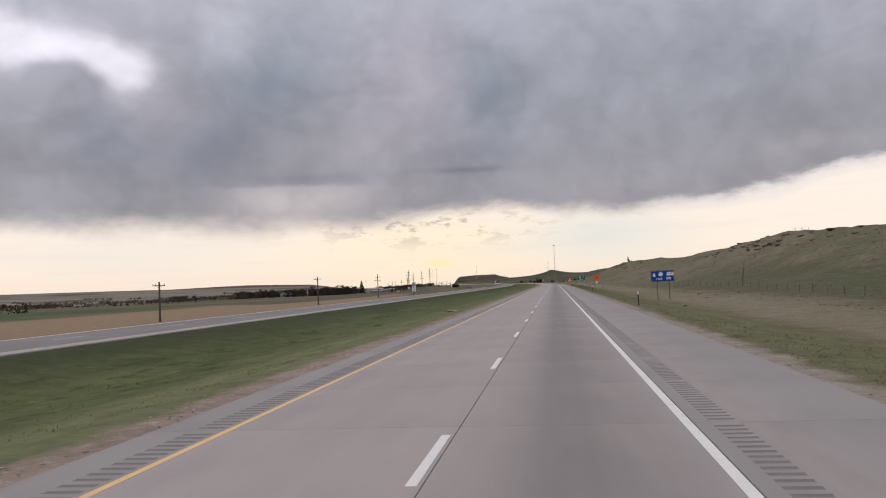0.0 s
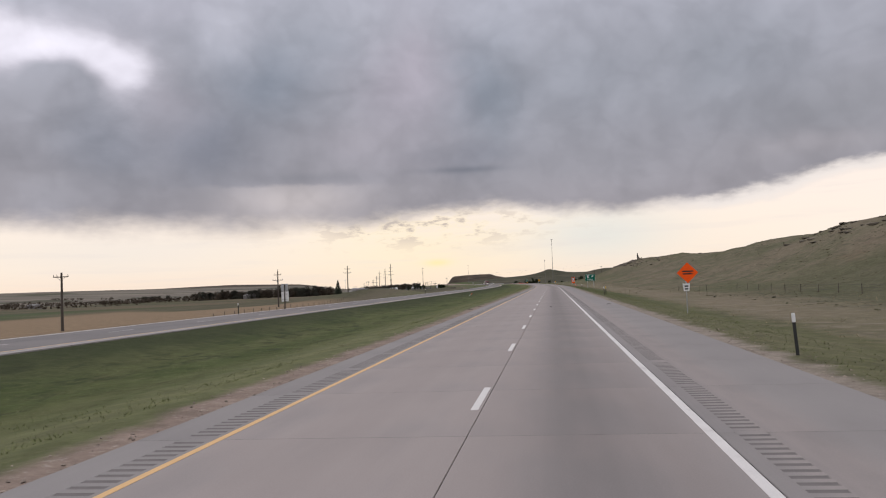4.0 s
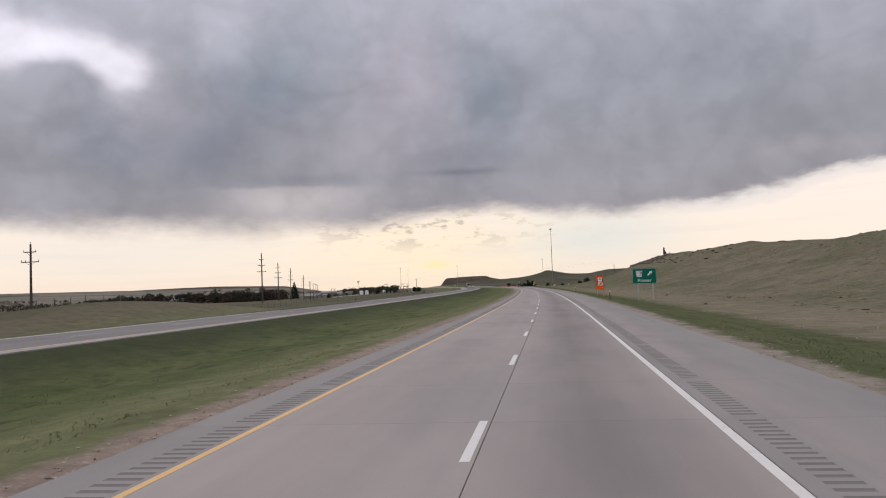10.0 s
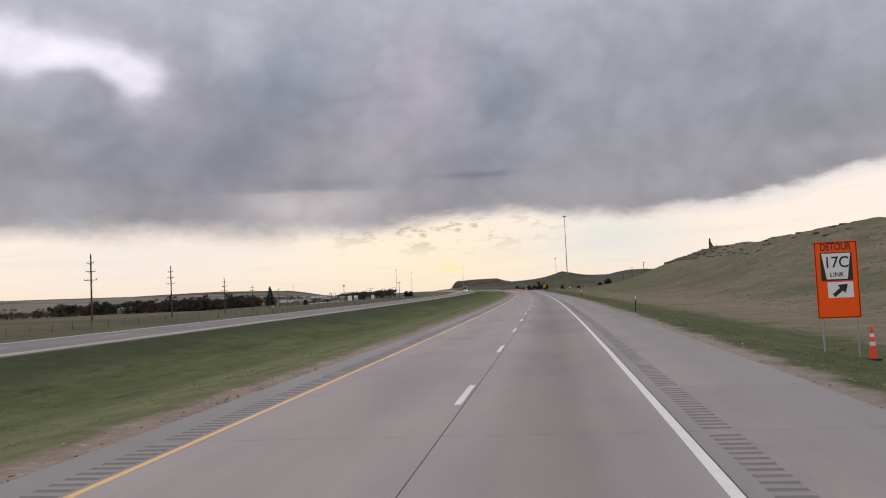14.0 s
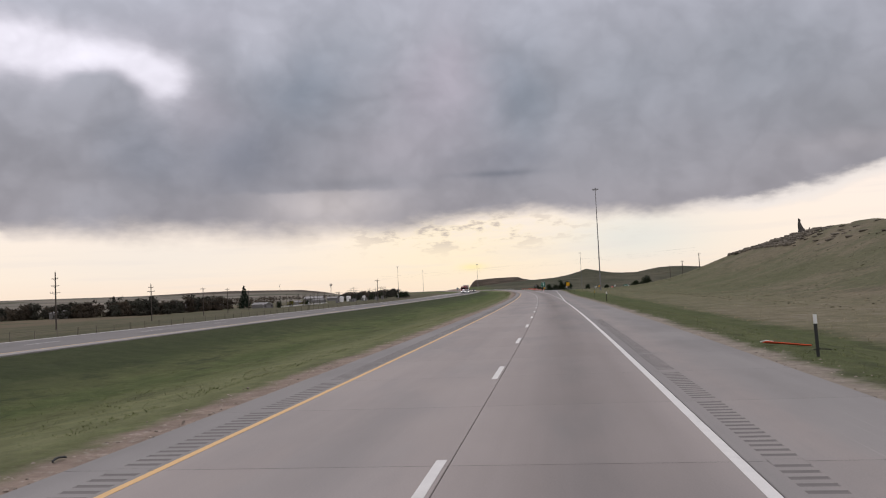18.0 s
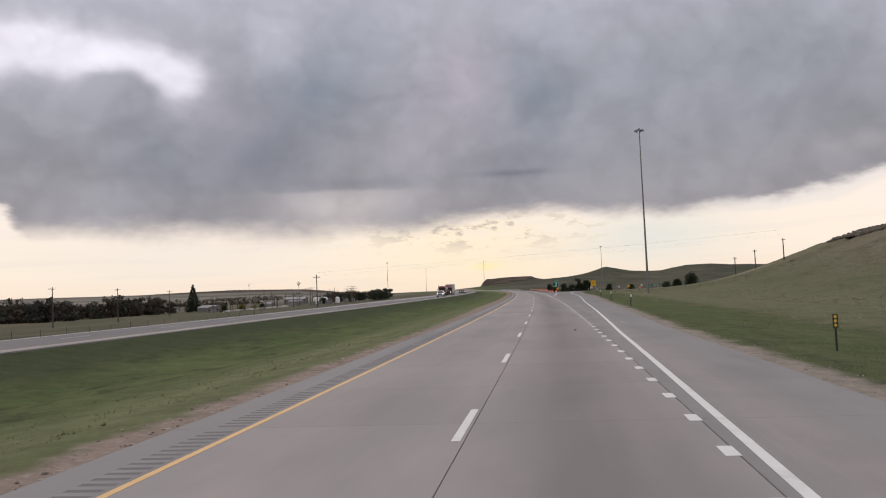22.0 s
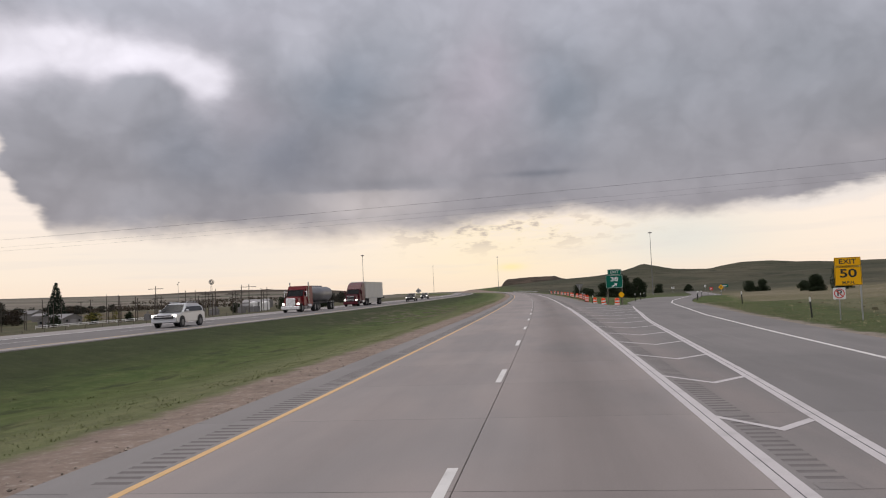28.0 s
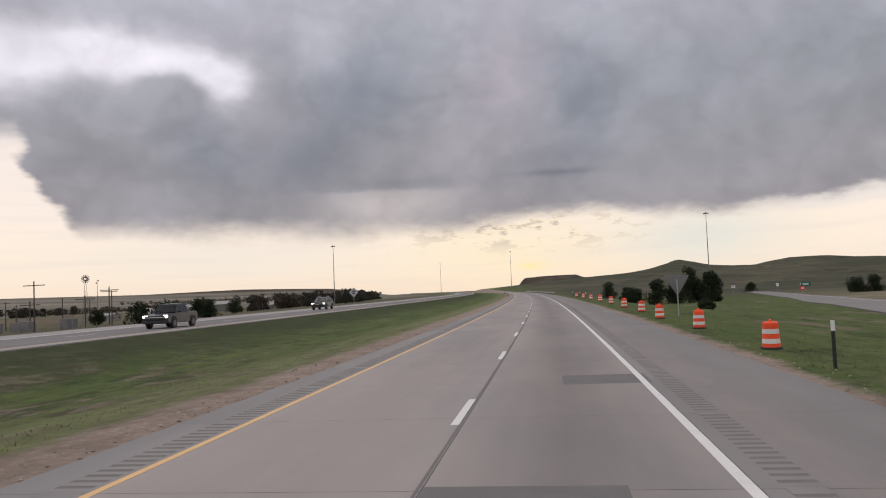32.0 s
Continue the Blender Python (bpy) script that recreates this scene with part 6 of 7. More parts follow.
def cedar(h, r, seed, label, n=900, size=0.16):
    """Low dense juniper, foliage to the ground."""
    rng = random.Random(seed)
    t = thing("cedar_bush", Matrix(), label, "bush", "cedars beside the interchange")
    bm = B()
    rod(bm, (0, 0, -0.2), (0, 0, h * 0.8), h * 0.03, h * 0.01, 6)
    cs = []
    for k in range(44):
        z = h * rng.uniform(0.06, 0.9)
        q = r * rng.uniform(0.05, 0.72) * (1 - 0.8 * max(0, z / h - 0.3))
        a = rng.uniform(0, 6.28)
        cs.append(((math.cos(a) * q, math.sin(a) * q, z), r * rng.uniform(0.2, 0.38)))
        rod(bm, (0, 0, z * 0.5), cs[-1][0], 0.03, 0.01, 4)
    part("trunk", bm, M_BARK, t)
    o = leaf_cloud("crown", cs, n, size, M_CEDAR, seed, 0.95)
    o.parent = t
    return t


def drop(t, s, l, turn=0.0, k=1.0):
    t.matrix_world = stand(s, l, land(s, l), turn) @ Matrix.Scale(k, 4)


drop(conifer(18.9, 5.4, 3), 1171, -212.8)
rng = random.Random(11)
kinds = [broad_tree("windbreak_tree", 9.5, 4.2, 20 + i, M_WINDBREAK if i % 3 else M_BARE_AND_HAZED, "dark bushy windbreak tree behind the fields" if i % 3 else "bare brown windbreak tree behind the fields", 620, 0.55, low=0.05, group="windbreak trees") for i in range(6)]
used = set()
for i in range(88):
    u = i / 87
    # a deep belt running away from the road, then along the yards
    if u < 0.62:
        s, l = 1075 - 60 * (u / 0.62) + rng.uniform(-12, 16), -372 + 150 * (u / 0.62) + rng.uniform(-9, 9)
    else:
        v = (u - 0.62) / 0.38
        s, l = 1030 + 130 * v + rng.uniform(-8, 14), -226 + 20 * v + rng.uniform(-14, 10) - 16
    k = rng.randrange(6)
    m = stand(s, l, land(s, l), rng.uniform(0, 360)) @ Matrix.Scale(rng.uniform(0.75, 1.25), 4)
    if k not in used:
        used.add(k)
        kinds[k].matrix_world = m
    else:
        copy_thing(kinds[k], m)
# trees about the town ahead
for i in range(110):
    s, l = rng.uniform(1330, 1950), 0
    l = -84 - 0.06 * (s - 1320) - rng.uniform(0, 70)
    copy_thing(kinds[rng.randrange(6)], stand(s, l, land(s, l), rng.uniform(0, 360)) @ Matrix.Scale(rng.uniform(0.7, 1.1), 4))
# distant shelter belts on the plain
for i in range(70):
    k = rng.randrange(5)
    s = (1500, 1900, 1300, 2100, 1650)[k] + rng.uniform(-120, 120)
    l = (-900, -620, -1150, -1300, -420)[k] + rng.uniform(-12, 12)
    copy_thing(kinds[rng.randrange(6)], stand(s, l, land(s, l), rng.uniform(0, 360)) @ Matrix.Scale(rng.uniform(0.8, 1.1), 4))
for i, (s, l, h, r) in enumerate(((1152, 43, 9.8, 3.6), (1143, 33, 6.6, 3.9), (1158, 51, 6.8, 3.4), (1145, 38, 5.6, 4.2), (1156, 46, 6.0, 4.2), (1168, 29, 4.6, 3.0), (1150, 47.5, 8.6, 3.2), (1150, 28, 4.2, 3.2), (1321, 44, 7.6, 5.4), (1230, 119, 5.4, 4.6), (1232, 126, 5.8, 4.4), (1042, 85.2, 7.2, 4.8), (1047, 79.6, 4.4, 3.0), (1342, 99, 6.4, 4.0), (1353, 121.5, 4.8, 3.8), (1160, 118, 4.2, 3.2), (1048, 24, 1.6, 1.3),
                                  (1168, -106, 5.0, 4.4), (1173, -100, 5.4, 4.2), (1088, -79, 4.2, 4.0), (1091, -75, 4.4, 3.6), (1120, -80, 4.8, 3.4), (1118, -77, 4.2, 3.0),
                                  (1102, -160, 4.2, 2.6), (1110, -150, 3.6, 2.2), (1085, -165, 4.6, 3.0), (1145, -120, 4.0, 3.0), (1195, -112, 4.0, 3.4), (1210, -104, 4.4, 3.8))):
    drop(cedar(h, r, 60 + i, "dark green cedar bush in the grass" if l > 0 else "dark cedar bush past the opposite lanes", 5200 if l > 0 else 1500, 0.2 if l > 0 else 0.24), s, l, 40 * i)
for i, (s, l) in enumerate(((1103, -152), (1112, -163), (1096, -158))):
    drop(broad_tree("budding_tree", 4.6, 2.6, 90 + i, M_BROOM, "small yellow-green budding tree in a farmyard", 420, 0.2), s, l)


def tufts(name, label, mat, n, place, h0, h1, seed, wide=0.012, blades=3):
    """Grass clumps as one mass of blades. place(rng) gives a station and an offset."""
    r = random.Random(seed)
    vs, fs = [], []
    for _ in range(n):
        s, l = place(r)
        p = at(s, l)
        z = land(s, l) - 0.02
        h = r.uniform(h0, h1)
        for _ in range(blades):
            a, b = r.uniform(0, 6.283), r.uniform(0.5, 1.5) * h
            x, y = p.x + r.uniform(-0.09, 0.09), p.y + r.uniform(-0.09, 0.09)
            w = wide * r.uniform(0.7, 1.5)
            k = len(vs)
            ca, sa = math.cos(a), math.sin(a)
            vs += [(x - sa * w, y + ca * w, z), (x + sa * w, y - ca * w, z), (x + ca * b, y + sa * b, z + h * r.uniform(0.7, 1.0))]
            fs.append((k, k + 1, k + 2))
    return tagged(sheet(name, vs, fs, [mat]), label, "grass", kind="stuff")


def near_left(r):
    return r.uniform(2, 990), -7.5 - 9.0 * r.random() ** 1.7


def near_right(r):
    s = r.uniform(4, 1040)
    return s, (pave_right(s) if s < 905 else 7.0) + 1.0 + 6.5 * r.random() ** 1.5


def slope(r):
    return r.uniform(30, 960), 15 + 40 * r.random() ** 1.4


tufts("median_grass", "short green median grass with dry patches", M_BLADE, 85000, near_left, 0.03, 0.085, 1, 0.010)
tufts("verge_grass", "short green roadside grass", M_BLADE, 60000, near_right, 0.03, 0.10, 2, 0.010)
tufts("hillside_grass", "dry tan prairie grass on the slope", M_DRY, 42000, slope, 0.05, 0.13, 2, 0.012)


def stones(name, label, mat, n, place, r0, r1, seed):
    """Loose stones and clods as one mass."""
    r = random.Random(seed)
    vs, fs = [], []
    base = [(1, 0, 0), (-1, 0, 0), (0, 1, 0), (0, -1, 0), (0, 0, 1), (0, 0, -1)]
    tri = [(0, 2, 4), (2, 1, 4), (1, 3, 4), (3, 0, 4), (2, 0, 5), (1, 2, 5), (3, 1, 5), (0, 3, 5)]
    for _ in range(n):
        s, l = place(r)
        p = at(s, l)
        z = land(s, l)
        k, q = len(vs), r.uniform(r0, r1)
        a = r.uniform(0, 6.28)
        for x, y, w in base:
            f = q * r.uniform(0.6, 1.3)
            vs.append((p.x + f * (x * math.cos(a) - y * math.sin(a)), p.y + f * (x * math.sin(a) + y * math.cos(a)), z + 0.55 * f * w))
        fs += [(k + i, k + j, k + m) for i, j, m in tri]
    return tagged(sheet(name, vs, fs, [mat]), label, "gravel", kind="stuff")


M_STONE = material("gravel_stone", (0.26, 0.215, 0.18), 0.95, vary=0.2, scale=3.0, island=0.45)
stones("shoulder_gravel", "loose pinkish gravel beside the paving", M_STONE, 14000, lambda r: (r.uniform(2, 980), -5.45 - 1.1 * r.random() ** 1.3) if r.random() < 0.55 else (lambda s: (s, (pave_right(s) if s < 905 else 7.0) + 0.1 + 1.3 * r.random()))(r.uniform(4, 980)), 0.012, 0.05, 7)
M_BRUSH = material("low_dark_sagebrush", (0.085, 0.080, 0.052), 0.95, vary=0.3, island=0.3)
for i in range(14):
    r_ = random.Random(300 + i)
    s, l = r_.uniform(60, 460), r_.uniform(15, 32)
    o = leaf_cloud("sage_clump", [((0, 0, 0.06), 0.20), ((0.2, 0.1, 0.05), 0.15)], 90, 0.06, M_BRUSH, 300 + i, 0.6)
    o.matrix_world = stand(s, l, land(s, l), r_.uniform(0, 360))
    tagged(o, "low dark sagebrush clump in dry grass", "bush", "sagebrush clumps")

# ---- clods, ledges and bunch grass on the hillside ----
M_CLOD = material("dark_bunch_grass", (0.135, 0.118, 0.078), 0.95, vary=0.3, scale=0.2, island=0.4, spec=0.1, second=(0.095, 0.094, 0.054), second_scale=0.05, second_at=(0.45, 0.6))


def clods(n, seed):
    """Low uneven hummocks drawn out along the slope, as one mass."""
    r = random.Random(seed)
    vs, fs = [], []
    for i in range(n):
        s = r.uniform(20, 900)
        l = 25 + 56 * r.random() ** 1.1
        w, d, h = r.uniform(0.08, 0.2), r.uniform(0.15, 0.5) * (2.4 if i % 8 == 0 else 1.0), r.uniform(0.015, 0.045)
        z = land(s, l)
        a = heading(s) + r.uniform(-0.5, 0.5)
        ca, sa = math.cos(a), math.sin(a)
        p = at(s, l)
        k = len(vs)
        for q in range(6):
            b = q * 1.0472
            x, y = w * math.cos(b) * r.uniform(0.7, 1.3), d * math.sin(b) * r.uniform(0.7, 1.3)
            vs.append((p.x + x * ca - y * sa, p.y + x * sa + y * ca, z - 0.2))
        for q in range(6):
            b = q * 1.0472
            x, y = 0.6 * w * math.cos(b) * r.uniform(0.7, 1.3), 0.6 * d * math.sin(b) * r.uniform(0.7, 1.3)
            vs.append((p.x + x * ca - y * sa, p.y + x * sa + y * ca, z + h * r.uniform(0.6, 1.2)))
        fs += [(k + q, k + (q + 1) % 6, k + 6 + (q + 1) % 6, k + 6 + q) for q in range(6)] + [tuple(k + 6 + q for q in range(6))]
    return tagged(sheet("hillside_clumps", vs, fs, [M_CLOD]), "dark bunch grass and clods on the dry hillside", "grass", kind="stuff")


clods(12000, 41)

# ---- the rim rock and its statue ----


def ledge(size, seed):
    """A flat-bedded slab with a broken outline and an undercut foot."""
    r = random.Random(seed)
    bm = B()
    n = 11
    ring = []
    for i in range(n):
        a = 2 * math.pi * (i + r.uniform(-0.3, 0.3)) / n
        k = r.uniform(0.72, 1.1)
        ring.append((math.cos(a) * k * size[0], math.sin(a) * k * size[1]))
    rows = []
    for z, k in ((-1.0, 0.86), (-0.25, 1.0), (0.35, 0.98), (0.5, 0.9)):
        rows.append([bm.verts.new((x * k * r.uniform(0.95, 1.05), y * k, z * size[2] + r.uniform(-0.06, 0.06) * size[2])) for x, y in ring])
    for p, q in zip(rows, rows[1:]):
        for i in range(n):
            bm.faces.new((p[i], p[(i + 1) % n], q[(i + 1) % n], q[i]))
    bm.faces.new(rows[-1])
    return bm


def ground_xy(x, y):
    """Ground height at a world place."""
    s, l = (y, x) if y <= BEND else (BEND + RADIUS * math.atan2(y - BEND, x + RADIUS), math.hypot(x + RADIUS, y - BEND) - RADIUS)
    return land(s, l)


def crossing(y, z):
    """Where the flank at this y reaches the height z."""
    lo, hi = 40.0, 92.0
    for _ in range(22):
        m = (lo + hi) / 2
        lo, hi = (m, hi) if ground_xy(m, y) < z else (lo, m)
    return lo


rr = random.Random(21)
protos = [tagged(part("rim_ledge", ledge((1.9, 1.35, 0.62), i), M_ROCK), "weathered tan rim rock slab on the hilltop", "rock", "rim rocks") for i in range(6)]
spots_ = []
for k in range(7):
    y = 800.0
    while y < 912:
        y += rr.uniform(1.7, 3.4)
        if rr.random() < 0.8:
            spots_.append((y, 13.2 + 0.85 * k + rr.uniform(-0.15, 0.15) - 0.02 * abs(y - 860), rr.uniform(0.75, 1.3), 1.0))
for y0, y1, z0, z1, n in ((600, 800, 9.0, 16.5, 60), (165, 345, 7.5, 14.0, 70)):
    for i in range(n):
        spots_.append((rr.uniform(y0, y1), z0 + (z1 - z0) * rr.random() ** 0.6, rr.uniform(0.5, 1.1), 0.5))
for i, (y, z, k, thin) in enumerate(spots_):
    x = crossing(y, z)
    m = Matrix.Translation((x + 0.5, y, ground_xy(x + 0.5, y) + 0.1 * thin)) @ pose(0, 0, 0, rr.uniform(-3, 3), rr.uniform(-3, 3), 90 + rr.uniform(-35, 35)) @ Matrix.Diagonal((k * 1.15, k, k * thin * rr.uniform(0.7, 1.2), 1))
    if i < 6:
        protos[i].matrix_world = m
    else:
        o = protos[i % 6].copy()
        scene.collection.objects.link(o)
        o.matrix_world = m


def statue():
    """A plain tapering monument with a leaning spur, one mesh."""
    bm = B()
    levels = [(0.0, 1.15, 0.9, 0.35), (0.5, 1.2, 0.9, 0.4), (1.0, 1.0, 0.75, 0.25), (1.6, 0.72, 0.6, 0.0), (2.3, 0.55, 0.5, -0.2), (2.9, 0.42, 0.42, -0.32), (3.3, 0.30, 0.32, -0.36), (3.6, 0.36, 0.28, -0.28), (3.95, 0.30, 0.25, -0.3), (4.3, 0.08, 0.10, -0.42)]
    rings = []
    for z, rx, ry, cx in levels:
        rings.append([bm.verts.new((cx + rx * math.cos(a), ry * math.sin(a), z)) for a in [2 * math.pi * i / 12 for i in range(12)]])
    for a, b in zip(rings, rings[1:]):
        for i in range(12):
            bm.faces.new((a[i], a[(i + 1) % 12], b[(i + 1) % 12], b[i]))
    bm.faces.new(rings[-1])
    rod(bm, (0.7, 0, 0.4), (1.9, 0, 0.75), 0.5, 0.3, 8)
    rod(bm, (1.8, 0, 0.6), (2.2, 0, 1.7), 0.22, 0.10, 6)
    o = part("statue", bm, M_STATUE)
    tagged(o, "dark stone statue standing on the rocky rim", "statue")
    o.matrix_world = Matrix.Translation((79.6, 850, ground_xy(79.6, 850) + 0.3)) @ Matrix.Scale(1.45, 4)


statue()

# ---- shelter belts scattered over the far plain ----
rw = random.Random(61)
clumps = []
for i in range(84):
    x0, y0 = -rw.uniform(420, 1900), rw.uniform(500, 2300)
    n = rw.randint(4, 40)
    turn = rw.choice((0.0, 0.0, 0.12, 1.4))
    gap_ = rw.uniform(5.0, 8.0)
    for k in range(n):
        x, y = x0 + math.cos(turn) * gap_ * k + rw.uniform(-2, 2), y0 + math.sin(turn) * gap_ * k + rw.uniform(-2, 2)
        if x > -380 - 0.1 * max(0.0, y - 1000):
            continue
        if math.hypot(x, y - 700) > 1700:
            continue
        r = rw.uniform(1.8, 4.2)
        clumps.append(((x, y, ground_xy(x, y) + r * 0.75), r))
# the paler twig tone puts the haze of distance into these trees' colour
tagged(leaf_cloud("far_shelter_belts", clumps, 26000, 1.3, M_BARE_AND_HAZED, 61, 0.9), "dark shelter belts dotted over the far plain", "trees", kind="stuff")

# ---- tanks, farm buildings, switchyard ----


def tank(s, l, r, h):
    t = thing("storage_tank", stand(s, l, land(s, l)), "squat white storage tank beside the yard", "tank", "storage tanks")
    bm = B()
    bmesh.ops.create_cone(bm, cap_ends=True, segments=24, radius1=r, radius2=r, depth=h, matrix=Matrix.Translation((0, 0, h / 2)))
    part("shell", bm, M_TANK, t)
    bm = B()
    bmesh.ops.create_cone(bm, cap_ends=True, segments=24, radius1=r * 1.01, radius2=r * 0.15, depth=h * 0.14, matrix=Matrix.Translation((0, 0, h * 1.07)))
    part("roof", bm, M_TANK, t)
    bm = B()
    for dx in (-0.2, 0.2):
        rod(bm, (dx, -r - 0.12, 0), (dx, -r - 0.12, h), 0.03, None, 5)
    part("ladder", bm, M_STEEL, t)


tank(1253.6, -144.5, 2.2, 4.6)
tank(1254.6, -138.0, 2.2, 4.4)
tank(1117.0, -82.5, 0.9, 2.6)
tank(1164.3, -114.0, 1.5, 3.4)


def shed(s, l, w, d, h, turn, label, wall=M_SHED, roof=M_SHEDROOF):
    t = thing("shed", stand(s, l, land(s, l) - 0.1, turn), label, "building")
    bm = B()
    prism(bm, [(-w / 2, 0), (w / 2, 0), (w / 2, h), (0, h + w * 0.16), (-w / 2, h)], -d / 2, d / 2)
    part("wall", bm, wall, t)
    for sx in (-1, 1):
        bm = B()
        k = math.atan2(w * 0.16, w / 2)
        box(bm, (w * 0.56, d + 0.6, 0.08), (sx * w * 0.26, 0, h + w * 0.085), 0, turn=Matrix.Rotation(sx * k, 3, "Y"))
        part("roof_side", bm, roof, t)
    bm = B()
    box(bm, (min(3.0, w * 0.4), 0.06, h * 0.75), (0, -d / 2 - 0.03, h * 0.38), 0.01)
    part("door", bm, M_SHEDROOF, t)
    for x in (-0.34, 0.34):
        bm = B()
        box(bm, (0.9, 0.06, 0.7), (x * w, -d / 2 - 0.03, h * 0.6), 0.01)
        part("window", bm, M_GLASS, t)


for i, (s, l, w, d, h, a) in enumerate(((1105, -178, 7, 10, 3, 20), (1135, -190, 9, 12, 3, 70), (1040, -300, 10, 14, 4, 50), (1230, -250, 8, 12, 3, 80), (1300, -300, 12, 20, 4, 75), (1360, -180, 9, 12, 3.2, 80), (1420, -150, 8, 10, 3, 70), (1480, -200, 14, 22, 5, 85),
                                        (1560, -170, 9, 14, 3.5, 70), (1640, -190, 10, 14, 4, 80), (1290, -190, 6, 9, 2.8, 70), (900, -640, 16, 30, 5, 60), (980, -700, 14, 26, 5, 80), (1060, -560, 10, 16, 4, 70), (820, -720, 9, 14, 4, 60))):
    shed(s, l, w, d, h, a, "pale metal farm shed with a grey roof on the plain" if l < -400 else "small pale building among yard trees")


def switchyard():
    t = thing("switchyard", Matrix(), "steel and timber switchyard frames past the opposite lanes", "switchyard")
    r = random.Random(8)
    for i in range(36):
        s, l = 1020 + r.uniform(0, 95), -84 - r.uniform(0, 75)
        p = at(s, l)
        p.z = land(s, l)
        h = r.uniform(5.5, 9.5)
        bm = B()
        rod(bm, p - Vector((0, 0, 0.3)), p + Vector((0, 0, h)), 0.14, 0.10, 6)
        part("frame_post", bm, M_POLE, t)
        if i % 2:
            bm = B()
            rod(bm, p + Vector((-2.6, 0.3, h - 0.8)), p + Vector((2.6, -0.3, h - 0.8)), 0.09, None, 5)
            part("frame_beam", bm, M_POLE, t)
    for i in range(9):
        s, l = 1050 + r.uniform(0, 50), -90 - r.uniform(0, 30)
        p = at(s, l)
        p.z = land(s, l)
        bm = B()
        box(bm, (r.uniform(1.2, 2.4), r.uniform(1.2, 2.0), 2.0), p + Vector((0, 0, 1.0)), 0.05)
        for k in (-0.4, 0, 0.4):
            rod(bm, p + Vector((k, 0, 1.9)), p + Vector((k, 0, 2.9)), 0.09, 0.05, 6)
        part("transformer", bm, M_MAST, t)


switchyard()
for s, l in ((1125, -185), (1150, -190), (1180, -170), (1215, -160), (1240, -175), (1110, -165), (1140, -150)):
    utility_pole(s, l, land(s, l), land(s, l) + 9.5, [(0.5, 2.4)], "weathered timber utility pole in the yards")


def windmill(s, l):
    g = land(s, l)
    t = thing("water_tower_lamp", stand(s, l, g), "slim pole with two small lamps on top near the yards", "lamp")
    bm = B()
    rod(bm, (0, 0, 0), (0, 0, 20.0), 0.18, 0.08, 8)
    part("pole", bm, M_MAST, t)
    for x, z in ((0.55, 20.2), (-0.45, 19.0)):
        bm = B()
        rod(bm, (0, 0, z - 0.4), (x, 0, z), 0.05, None, 5)
        bmesh.ops.create_uvsphere(bm, u_segments=10, v_segments=6, radius=0.45, matrix=Matrix.Translation((x, 0, z)) @ Matrix.Diagonal((1, 0.7, 0.8, 1)))
        part("lamp_head", bm, M_MAST, t)


windmill(1330, -215)


def board_fence(pts):
    """White rail fence of a farmyard: posts and two rails a bay."""
    t = thing("yard_fence", Matrix(), "low white board fence along the farmyard", "fence")
    for (s0, l0), (s1, l1) in zip(pts, pts[1:]):
        a, b = at(s0, l0, land(s0, l0)), at(s1, l1, land(s1, l1))
        bm = B()
        rod(bm, a - Vector((0, 0, 0.2)), a + Vector((0, 0, 1.2)), 0.09, None, 6)
        part("post", bm, M_TANK, t)
        for h in (0.5, 1.0):
            bm = B()
            rod(bm, a + Vector((0, 0, h)), b + Vector((0, 0, h)), 0.09, None, 4)
            part("rail", bm, M_TANK, t)


board_fence([(1062 + 4.0 * k, -158 + 1.4 * k) for k in range(16)])

# ---- far guard rail and bridge rail ----
t = thing("guard_rail", Matrix(), "galvanised guard rail on the bridge far ahead", "guard rail")
for side, l0 in (("right", 8.2), ("left", -6.4)):
    vs, fs = [], []
    ss = list(np.arange(1180, 1420, 8.0))
    for s in ss:
        for dl_, z in ((0, 0.35), (0.06, 0.45), (0, 0.55), (0.06, 0.65), (0, 0.75)):
            vs.append(tuple(at(s, l0 + dl_, z)))
    for i in range(len(ss) - 1):
        for j in range(4):
            fs.append((i * 5 + j, i * 5 + j + 1, i * 5 + j + 6, i * 5 + j + 5))
    o = sheet("rail", vs, fs, [M_STEEL])
    o.parent = t
    for s in ss[::2]:
        bm = B()
        p = at(s, l0 + 0.15)
        box(bm, (0.14, 0.14, 1.1), p + Vector((0, 0, 0.2)), 0.01)
        part("rail_post", bm, M_POST, t)

# ---- vehicles on the opposite lanes ----


def wheel(x, y, r, w, parent, mat=M_MAST):
    bm = B()
    bmesh.ops.create_cone(bm, cap_ends=True, segments=20, radius1=r, radius2=r, depth=w, matrix=Matrix.Translation((x, y, r)) @ Matrix.Rotation(radians(90), 4, "Y"))
    bmesh.ops.bevel(bm, geom=[e for e in bm.edges if len(e.link_faces) == 2 and e.calc_face_angle() > 1.0], offset=r * 0.12, segments=2, affect="EDGES")
    tyre = part("wheel", bm, M_RUBBER, parent)
    bm = B()
    bmesh.ops.create_cone(bm, cap_ends=True, segments=16, radius1=r * 0.6, radius2=r * 0.6, depth=w + 0.02, matrix=Matrix.Translation((x, y, r)) @ Matrix.Rotation(radians(90), 4, "Y"))
    part("rim", bm, mat, tyre)


